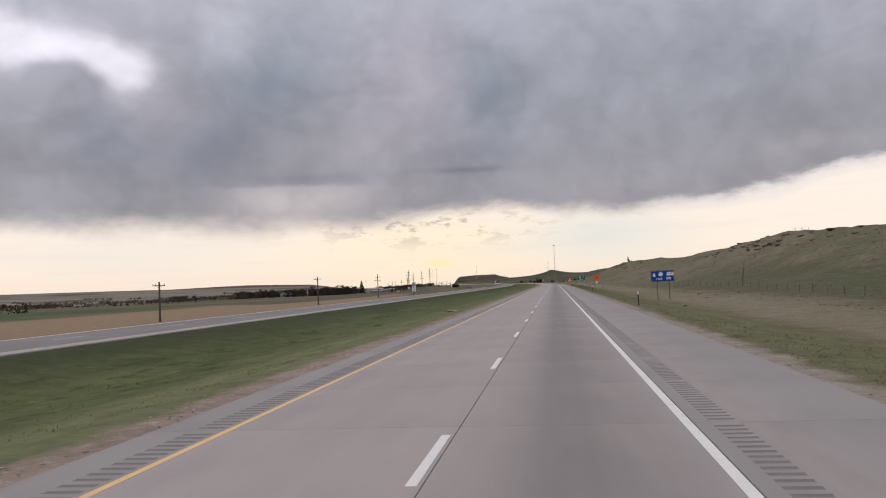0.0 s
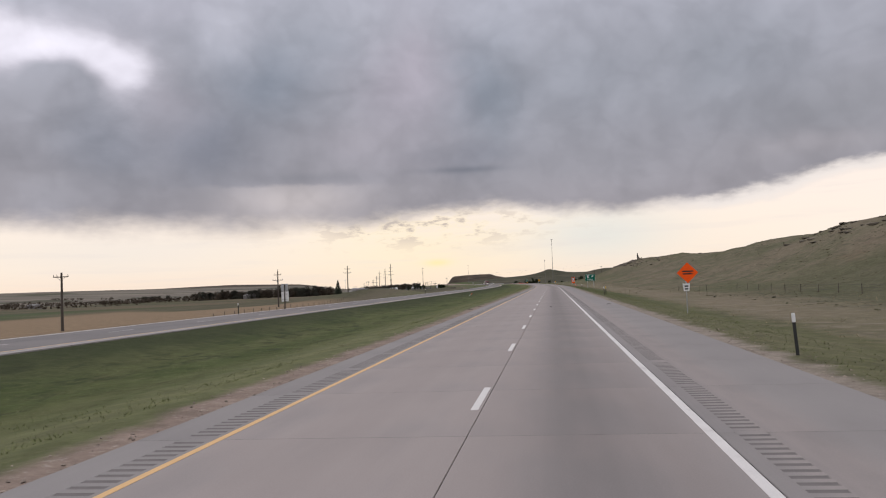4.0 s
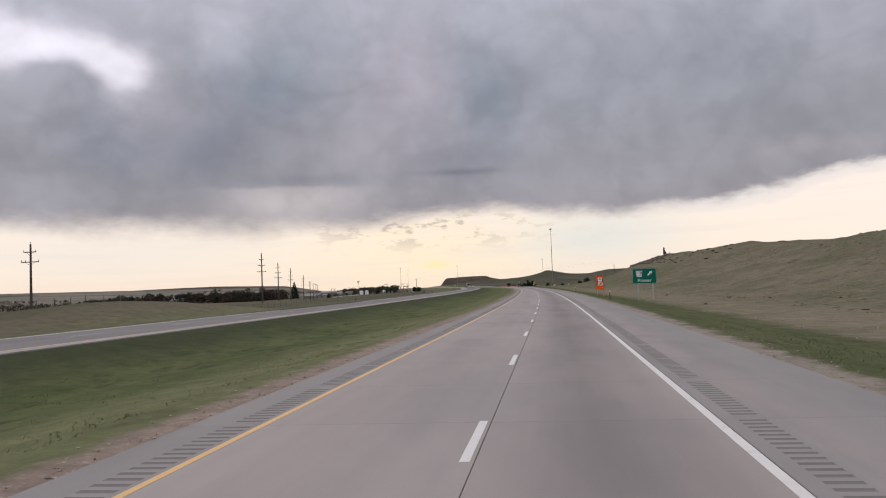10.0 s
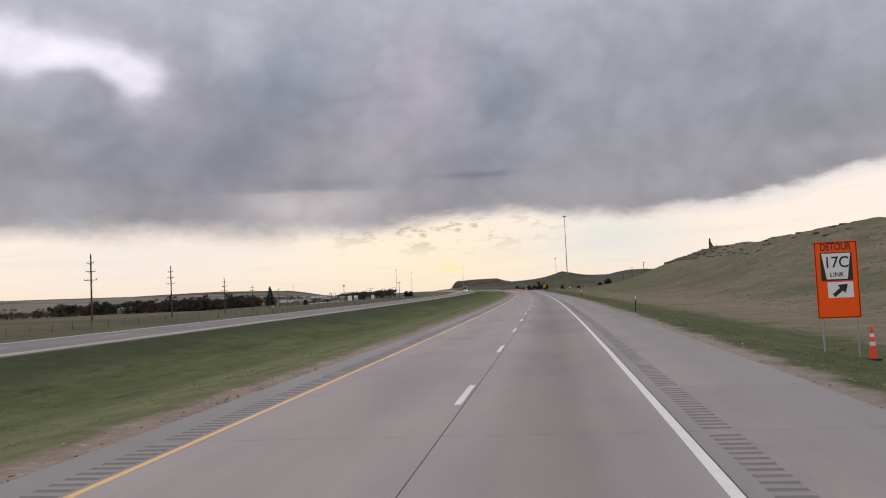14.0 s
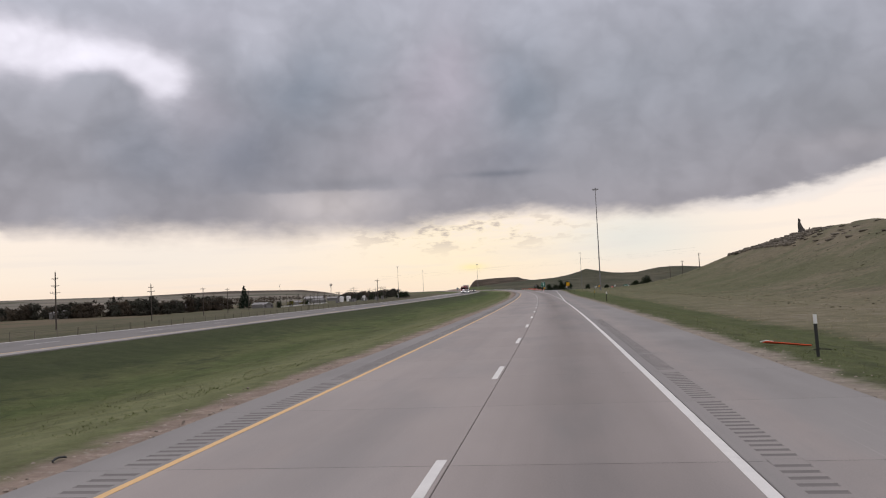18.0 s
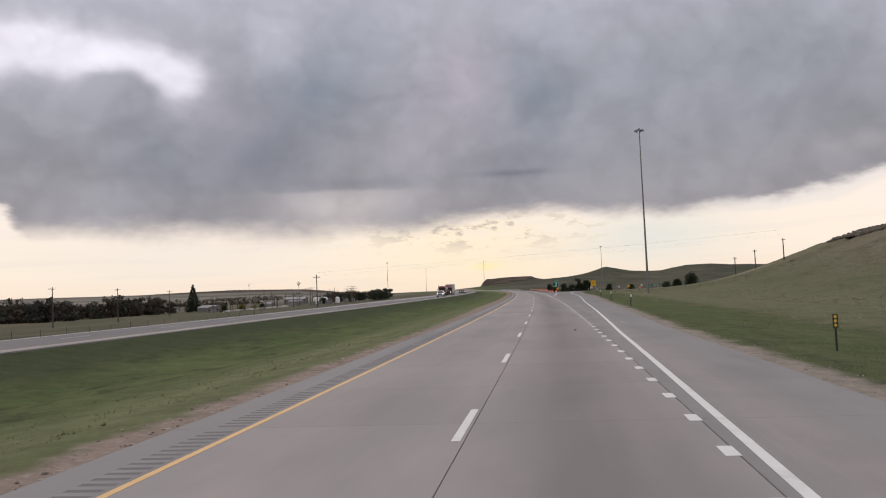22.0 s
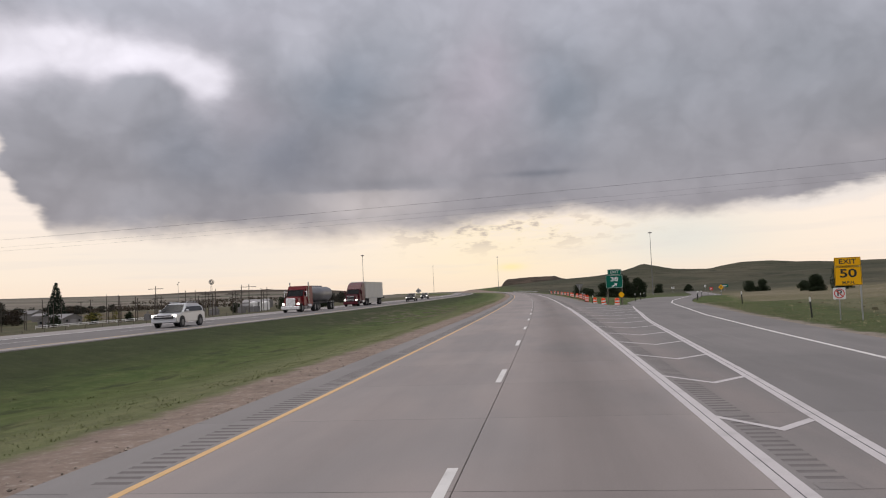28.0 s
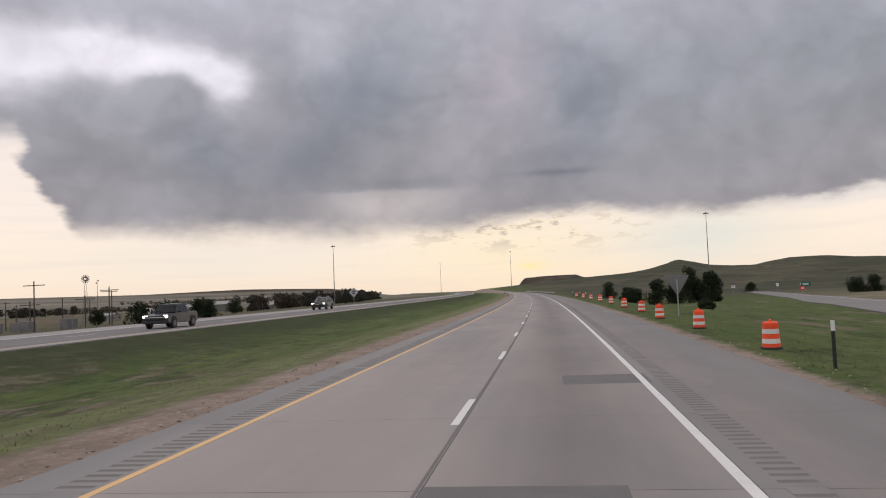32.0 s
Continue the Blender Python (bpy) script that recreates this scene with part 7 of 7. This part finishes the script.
def side_shape(outline, w, inset, mat, name, parent, bevel=0.05):
    """A body from its side outline in y, z; the upper part leans in."""
    zs = [z for y, z in outline]
    lo, hi = min(zs), max(zs)
    bm = B()
    a = [bm.verts.new((-w / 2 + inset * max(0, (z - lo) / (hi - lo) - 0.1), y, z)) for y, z in outline]
    b = [bm.verts.new((w / 2 - inset * max(0, (z - lo) / (hi - lo) - 0.1), y, z)) for y, z in outline]
    n = len(outline)
    fs = [bm.faces.new(a), bm.faces.new(b[::-1])]
    for i in range(n):
        fs.append(bm.faces.new((a[i], b[i], b[(i + 1) % n], a[(i + 1) % n])))
    bmesh.ops.recalc_face_normals(bm, faces=fs)
    if bevel:
        bmesh.ops.bevel(bm, geom=bm.edges[:], offset=bevel, segments=2, affect="EDGES")
    return part(name, bm, mat, parent, smooth=False)


def car(s, l, paint, label, category, pickup=False):
    """A tall estate car or pickup; its nose points back along our way (-y)."""
    t = thing("pickup_truck" if pickup else "suv", stand(s, l, opp_z(s)), label, category)
    side_shape([(-2.45, 0.45), (-2.50, 0.70), (-2.42, 0.92), (-1.45, 1.06), (-0.9, 1.10), (2.35, 1.14), (2.45, 0.95), (2.45, 0.5), (2.2, 0.36), (-2.2, 0.34)], 1.96, 0.06, paint, "body", t, 0.06)
    if pickup:
        side_shape([(-1.05, 1.08), (-0.35, 1.72), (0.75, 1.76), (1.05, 1.10)], 1.80, 0.16, paint, "cab", t, 0.05)
        side_shape([(-0.98, 1.10), (-0.38, 1.66), (0.72, 1.70), (0.98, 1.12)], 1.83, 0.17, M_GLASS, "side_windows", t, 0.02)
    else:
        side_shape([(-1.35, 1.06), (-0.45, 1.66), (0.2, 1.76), (1.6, 1.72), (2.15, 1.50), (2.36, 1.10)], 1.84, 0.18, paint, "cabin", t, 0.06)
        side_shape([(-1.05, 1.14), (-0.42, 1.58), (0.2, 1.66), (1.5, 1.62), (1.95, 1.45), (2.1, 1.16)], 1.87, 0.19, M_GLASS, "side_windows", t, 0.02)
    bm = B()
    y0, z0, y1, z1 = (-1.08, 1.12, -0.40, 1.68) if pickup else (-1.36, 1.10, -0.50, 1.66)
    vs = [bm.verts.new(v) for v in ((-0.82, y0 - 0.02, z0), (0.82, y0 - 0.02, z0), (0.66, y1 - 0.03, z1), (-0.66, y1 - 0.03, z1))]
    bm.faces.new(vs)
    bmesh.ops.solidify(bm, geom=bm.faces[:], thickness=0.02)
    part("windscreen", bm, M_GLASS, t)
    bm = B()
    box(bm, (1.5, 0.06, 0.26), (0, -2.49, 0.78), 0.02)
    part("grille", bm, M_TRIM, t)
    bm = B()
    box(bm, (1.35, 0.05, 0.05), (0, -2.53, 0.80), 0.01)
    part("grille_bar", bm, M_CHROME, t)
    bm = B()
    box(bm, (1.9, 0.12, 0.2), (0, -2.45, 0.48), 0.03)
    part("bumper", bm, M_TRIM if pickup else paint, t)
    for sx in (-1, 1):
        bm = B()
        box(bm, (0.36, 0.14, 0.2), (sx * 0.76, -2.42, 0.86), 0.04)
        part("headlight", bm, M_LAMP, t)
        bm = B()
        box(bm, (0.2, 0.16, 0.16), (sx * 1.06, -0.85, 1.2), 0.04)
        part("mirror", bm, paint, t)
        for yy in (-1.52, 1.5):
            bm = B()
            bmesh.ops.create_cone(bm, cap_ends=True, segments=20, radius1=0.44, radius2=0.44, depth=0.03, matrix=Matrix.Translation((sx * 0.985, yy, 0.42)) @ Matrix.Rotation(radians(90), 4, "Y"))
            part("wheel_arch", bm, M_TRIM, t)
            wheel(sx * 0.89, yy, 0.37, 0.25, t)
        if not pickup:
            bm = B()
            rod(bm, (sx * 0.66, -0.2, 1.82), (sx * 0.64, 1.5, 1.80), 0.025, None, 5)
            part("roof_rail", bm, M_STEEL, t)


def tractor(t, paint, sleeper_top, chrome, flat_top):
    """A conventional tractor unit: long hood, cab, sleeper."""
    side_shape([(-3.3, 0.75), (-3.35, 1.2), (-3.2, 1.75), (-1.5, 1.98), (-1.35, 0.8)], 1.9, 0.14, paint, "hood", t, 0.09)
    side_shape([(-1.5, 0.8), (-1.5, 1.95), (-1.0, 2.85), (0.2, 2.95), (0.2, 0.8)], 2.3, 0.12, paint, "cab", t, 0.07)
    if flat_top:
        side_shape([(0.2, 0.7), (-0.75, 2.8), (-0.4, 3.25), (2.2, 3.3), (2.2, 0.7)], 2.45, 0.06, paint, "sleeper", t, 0.07)
    else:
        side_shape([(0.15, 0.7), (-0.9, 2.75), (0.1, 3.55), (1.2, sleeper_top), (2.3, sleeper_top), (2.3, 0.7)], 2.48, 0.08, paint, "sleeper", t, 0.10)
    bm = B()
    vs = [bm.verts.new(v) for v in ((-1.02, -1.56, 1.98), (1.02, -1.56, 1.98), (0.96, -1.06, 2.78), (-0.96, -1.06, 2.78))]
    bm.faces.new(vs)
    bmesh.ops.solidify(bm, geom=bm.faces[:], thickness=0.03)
    part("windscreen", bm, M_GLASS, t)
    bm = B()
    box(bm, (1.2, 0.08, 0.95), (0, -3.36, 1.28), 0.04)
    part("grille", bm, M_CHROME if chrome else M_TRIM, t)
    for k in range(4):
        bm = B()
        box(bm, (1.26, 0.05, 0.05), (0, -3.42, 0.95 + 0.22 * k), 0.01)
        part("grille_bar", bm, M_CHROME, t)
    bm = B()
    box(bm, (2.4, 0.3, 0.42), (0, -3.45, 0.58), 0.06)
    part("bumper", bm, M_CHROME if chrome else paint, t)
    for sx in (-1, 1):
        bm = B()
        box(bm, (0.36, 0.2, 0.26), (sx * 0.9, -3.25, 1.05), 0.05)
        part("headlight", bm, M_LAMP, t)
        bm = B()
        box(bm, (0.03, 0.85, 0.62), (sx * 1.135, -0.65, 2.3), 0.02)
        part("side_window", bm, M_GLASS, t)
        bm = B()
        box(bm, (0.16, 0.2, 0.75), (sx * 1.42, -1.2, 2.25), 0.04)
        rod(bm, (sx * 1.1, -1.1, 2.5), (sx * 1.42, -1.2, 2.5), 0.025, None, 5)
        part("mirror", bm, M_CHROME if chrome else paint, t)
        bm = B()
        bmesh.ops.create_cone(bm, cap_ends=True, segments=16, radius1=0.32, radius2=0.32, depth=1.5, matrix=Matrix.Translation((sx * 1.0, 0.6, 0.72)) @ Matrix.Rotation(radians(90), 4, "X"))
        part("fuel_tank", bm, M_CHROME, t)
        if chrome:
            bm = B()
            rod(bm, (sx * 1.2, 0.3, 0.9), (sx * 1.2, 0.3, 3.75), 0.09, None, 8)
            part("exhaust_stack", bm, M_CHROME, t)
        wheel(sx * 1.02, -2.35, 0.52, 0.32, t, M_MAST)
        bm = B()
        prism(bm, [(sx * 1.0 + k * 0.2, z) for k, z in ((-1, 1.08), (1, 1.08), (1, 1.16), (-1, 1.16))], -2.85, -1.85, 0.02)
        part("fender", bm, paint, t)
    bm = B()
    box(bm, (0.9, 6.2, 0.25), (0, 1.6, 0.85), 0.02)
    part("chassis", bm, M_TRIM, t)
    for yy in (3.2, 4.5):
        for sx in (-1, 1):
            wheel(sx * 0.98, yy, 0.52, 0.5, t, M_MAST)


def box_semi(s, l):
    t = thing("semi_truck", stand(s, l, opp_z(s)), "maroon semi truck pulling a long pale box trailer", "truck")
    tractor(t, M_MAROON, 3.95, False, False)
    bm = B()
    box(bm, (2.56, 15.6, 2.85), (0, 10.6, 2.65), 0.03)
    part("trailer_box", bm, M_TRAILER, t, "pale grey box trailer")
    for k in range(13):
        for sx in (-1, 1):
            bm = B()
            box(bm, (0.02, 0.035, 2.7), (sx * 1.29, 3.6 + k * 1.17, 2.65))
            part("panel_rib", bm, M_TRAILER, t)
    for sx in (-1, 1):
        bm = B()
        box(bm, (0.03, 7.2, 0.8), (sx * 1.22, 9.2, 0.82), 0.01)
        part("side_skirt", bm, M_TRAILER, t)
        bm = B()
        box(bm, (0.03, 15.6, 0.12), (sx * 1.295, 10.6, 1.26), 0.005)
        part("lower_rail", bm, M_STEEL, t)
    for yy in (15.4, 16.7):
        for sx in (-1, 1):
            wheel(sx * 0.98, yy, 0.52, 0.5, t, M_MAST)
    bm = B()
    box(bm, (1.0, 3.2, 0.35), (0, 16.0, 0.95), 0.02)
    part("bogie", bm, M_TRIM, t)


def tanker(s, l):
    t = thing("tanker_truck", stand(s, l, opp_z(s)), "red truck with chrome grille pulling a silver tank trailer", "truck")
    tractor(t, M_REDCAB, 3.4, True, True)
    bm = B()
    bmesh.ops.create_cone(bm, cap_ends=True, segments=28, radius1=1.0, radius2=1.0, depth=10.2, matrix=Matrix.Translation((0, 8.0, 2.2)) @ Matrix.Rotation(radians(90), 4, "X"))
    bmesh.ops.bevel(bm, geom=[e for e in bm.edges if e.calc_face_angle(0) > 1.0], offset=0.25, segments=3, affect="EDGES")
    part("tank", bm, M_TANKER, t, "dull silver tank with a pale stripe", smooth=True)
    bm = B()
    box(bm, (0.04, 9.4, 0.09), (-0.99, 8.0, 2.35), 0.01)
    part("tank_band", bm, M_SIGNWHITE, t)
    for yy in (6.0, 8.0, 10.0):
        bm = B()
        bmesh.ops.create_cone(bm, cap_ends=True, segments=14, radius1=0.32, radius2=0.28, depth=0.2, matrix=Matrix.Translation((0, yy, 3.24)))
        part("hatch", bm, M_TANKER, t)
    bm = B()
    box(bm, (0.9, 9.0, 0.3), (0, 8.4, 1.05), 0.02)
    part("trailer_frame", bm, M_TRIM, t)
    for yy in (11.2, 12.4):
        for sx in (-1, 1):
            wheel(sx * 0.98, yy, 0.52, 0.5, t, M_MAST)
            bm = B()
            box(bm, (0.5, 1.15, 0.05), (sx * 0.98, yy, 1.12), 0.02)
            part("mudguard", bm, M_STEEL, t)


car(875.5, -26.2, M_SILVER, "silver sport utility car driving on the opposite lanes", "car")
tanker(916.0, -29.4)
box_semi(949.0, -29.6)
car(990.0, -26.0, M_DARKCAR, "dark pickup truck driving on the opposite lanes", "car", True)
car(1044.0, -29.5, M_DARKCAR, "dark sport utility car driving on the opposite lanes", "car")

# ---- litter and patches on the paving ----


def shred(s, l, length, seed):
    """A curled strip of burst tyre."""
    r = random.Random(seed)
    vs, n = [], 7
    for i in range(n):
        u = i / (n - 1)
        x, y = length * (u - 0.5), 0.16 * length * math.sin(2.6 * u)
        w = 0.013 * (0.6 + r.random() * 0.8)
        z = 0.02 + 0.025 * math.sin(3.1 * u)
        vs += [(x, y - w, z), (x, y + w, z + 0.03 * r.random()), (x, y - w, z - 0.02), (x, y + w, z - 0.02)]
    fs = []
    for i in range(n - 1):
        k = 4 * i
        fs += [(k, k + 1, k + 5, k + 4), (k + 2, k + 6, k + 7, k + 3), (k, k + 4, k + 6, k + 2), (k + 1, k + 3, k + 7, k + 5)]
    o = sheet("tyre_shred", vs, fs, [M_DEBRIS])
    z = land(s, l) + 0.02 if l < -5.4 or l > pave_right(s) else 0.0
    o.matrix_world = stand(s, l, z, r.uniform(0, 180))
    tagged(o, "curled strip of burst black tyre rubber", "debris", "tyre shreds")


for i, (s, l, q) in enumerate(((187.5, -6.0, 1.3), (195.3, -5.9, 0.8), (188.0, 6.3, 0.9), (283.0, -5.8, 0.7), (271.0, -13.6, 1.1), (401, -5.9, 0.6), (60, -12.0, 1.4), (213, -6.1, 0.9), (240, -5.9, 0.8), (440, 12.6, 0.7), (520, -6.3, 1.0), (552, 9.6, 1.2), (682.9, 2.54, 0.35), (537.0, -6.0, 0.8), (185.3, 1.2, 0.40))):
    shred(s, l, 0.42 * q, 400 + i)
for s0, s1, l0, l1 in ((953.0, 954.8, 1.75, 3.75), (942.9, 943.7, 0.02, 2.3), (893, 1010, -0.065, -0.02), (120.8, 121.2, -2.2, -0.1)):
    stripe("pavement_patch", s0, s1, l0, l1, M_PATCH, z=0.003, label="dark asphalt repair patch")


def broken_boards():
    """Snapped barricade planks lying in the median."""
    for s, l, q, a, mat, lab in ((71.7, -7.95, 1.7, 24, M_DRUM, "snapped orange barricade plank lying in the grass"), (72.6, -7.75, 1.2, 8, M_DRUMW, "snapped white barricade plank lying in the grass"), (71.9, -8.0, 0.5, 60, M_DRUMW, "splintered white plank piece lying in the grass"), (553.4, 8.95, 1.5, -6, M_DRUM, "fallen orange barricade plank in the roadside grass"), (554.3, 8.5, 0.5, 30, M_DRUMW, "broken white plank piece in the roadside grass")):
        bm = B()
        prism(bm, [(-q / 2, 0), (q / 2 - 0.12, 0.02), (q / 2, 0.05), (q / 2 - 0.05, 0.16), (-q / 2 + 0.06, 0.2)], -0.012, 0.012, 0.003)
        bmesh.ops.rotate(bm, verts=bm.verts[:], cent=(0, 0, 0), matrix=Matrix.Rotation(radians(72), 3, "X"))
        o = part("barricade_plank", bm, mat)
        o.matrix_world = stand(s, l, land(s, l) + 0.04, a) @ pose(0, 0, 0, 0, 6, 0)
        tagged(o, lab, "debris", "broken barricade planks")


broken_boards()


def bent_strip(s, l):
    """A bent plastic strip sticking out of the median grass."""
    t = thing("bent_marker_strip", stand(s, l, land(s, l)), "bent orange and white plastic marker strip in the median grass", "debris")
    pts = [(-0.42, 0.02), (-0.15, 0.20), (0.08, 0.42), (0.20, 0.68), (0.18, 0.85)]
    for i, mat in enumerate((M_DRUMW, M_DRUM, M_DRUM, M_DEBRIS)):
        bm = B()
        (x0, z0), (x1, z1) = pts[i], pts[i + 1]
        prism(bm, [(x0, z0), (x1, z1), (x1 - 0.04, z1 + 0.05), (x0 - 0.04, z0 + 0.07)], -0.05, 0.05)
        part("strip_piece", bm, mat, t)


bent_strip(292.4, -16.6)


def stain(s, l, q, seed):
    """A thin oil spot with an uneven rim."""
    r = random.Random(seed)
    ring = [tuple(at(s + 1.6 * q * math.sin(a), l + q * math.cos(a) * r.uniform(0.6, 1.2), 0.003)) for a in [6.2832 * i / 11 for i in range(11)]]
    o = sheet("oil_stain", ring, [tuple(range(11))], [M_PATCH])
    o.parent = road


for i, (s, l) in enumerate(((911.3, 3.2), (907.2, 3.2), (903.8, 3.1), (900.5, 3.05))):
    stain(s, l, 0.16, 500 + i)


# ---- wind pump beyond the opposite lanes ----
def wind_pump(s, l, h):
    t = thing("wind_pump", stand(s, l, land(s, l), 25), "old farm wind pump on a slim lattice tower", "wind pump")
    bm = B()
    for sx in (-1, 1):
        for sy in (-1, 1):
            rod(bm, (sx * 1.1, sy * 1.1, 0), (sx * 0.12, sy * 0.12, h), 0.045, 0.03, 5)
    for k in range(5):
        z0, z1 = h * k / 5, h * (k + 1) / 5
        w0, w1 = 1.1 - 0.98 * k / 5, 1.1 - 0.98 * (k + 1) / 5
        for a, b in (((-w0, -w0), (w1, -w1)), ((w0, -w0), (w1, w1)), ((w0, w0), (-w1, w1)), ((-w0, w0), (-w1, -w1))):
            rod(bm, (*a, z0), (*b, z1), 0.018, 0.018, 4)
    part("tower", bm, M_MAST, t)
    bm = B()
    for k in range(14):
        a = 2 * math.pi * k / 14
        m = Matrix.Translation((0, -0.4, h + 0.2)) @ Matrix.Rotation(a, 4, "Y") @ Matrix.Translation((0, 0, 0.85)) @ Matrix.Rotation(0.5, 4, "Z") @ Matrix.Diagonal((0.28, 0.015, 0.95, 1))
        bmesh.ops.create_cube(bm, size=1.0, matrix=m)
    part("wheel", bm, M_MAST, t, "round wheel of many thin blades")
    bm = B()
    rod(bm, (0, -0.4, h + 0.2), (0, 1.6, h + 0.2), 0.03, 0.03, 5)
    bmesh.ops.create_cube(bm, size=1.0, matrix=Matrix.Translation((0, 1.7, h + 0.25)) @ Matrix.Diagonal((0.02, 1.0, 0.8, 1)))
    part("tail", bm, M_MAST, t)


wind_pump(1181, -143.1, 10.9 - land(1181, -143.1))
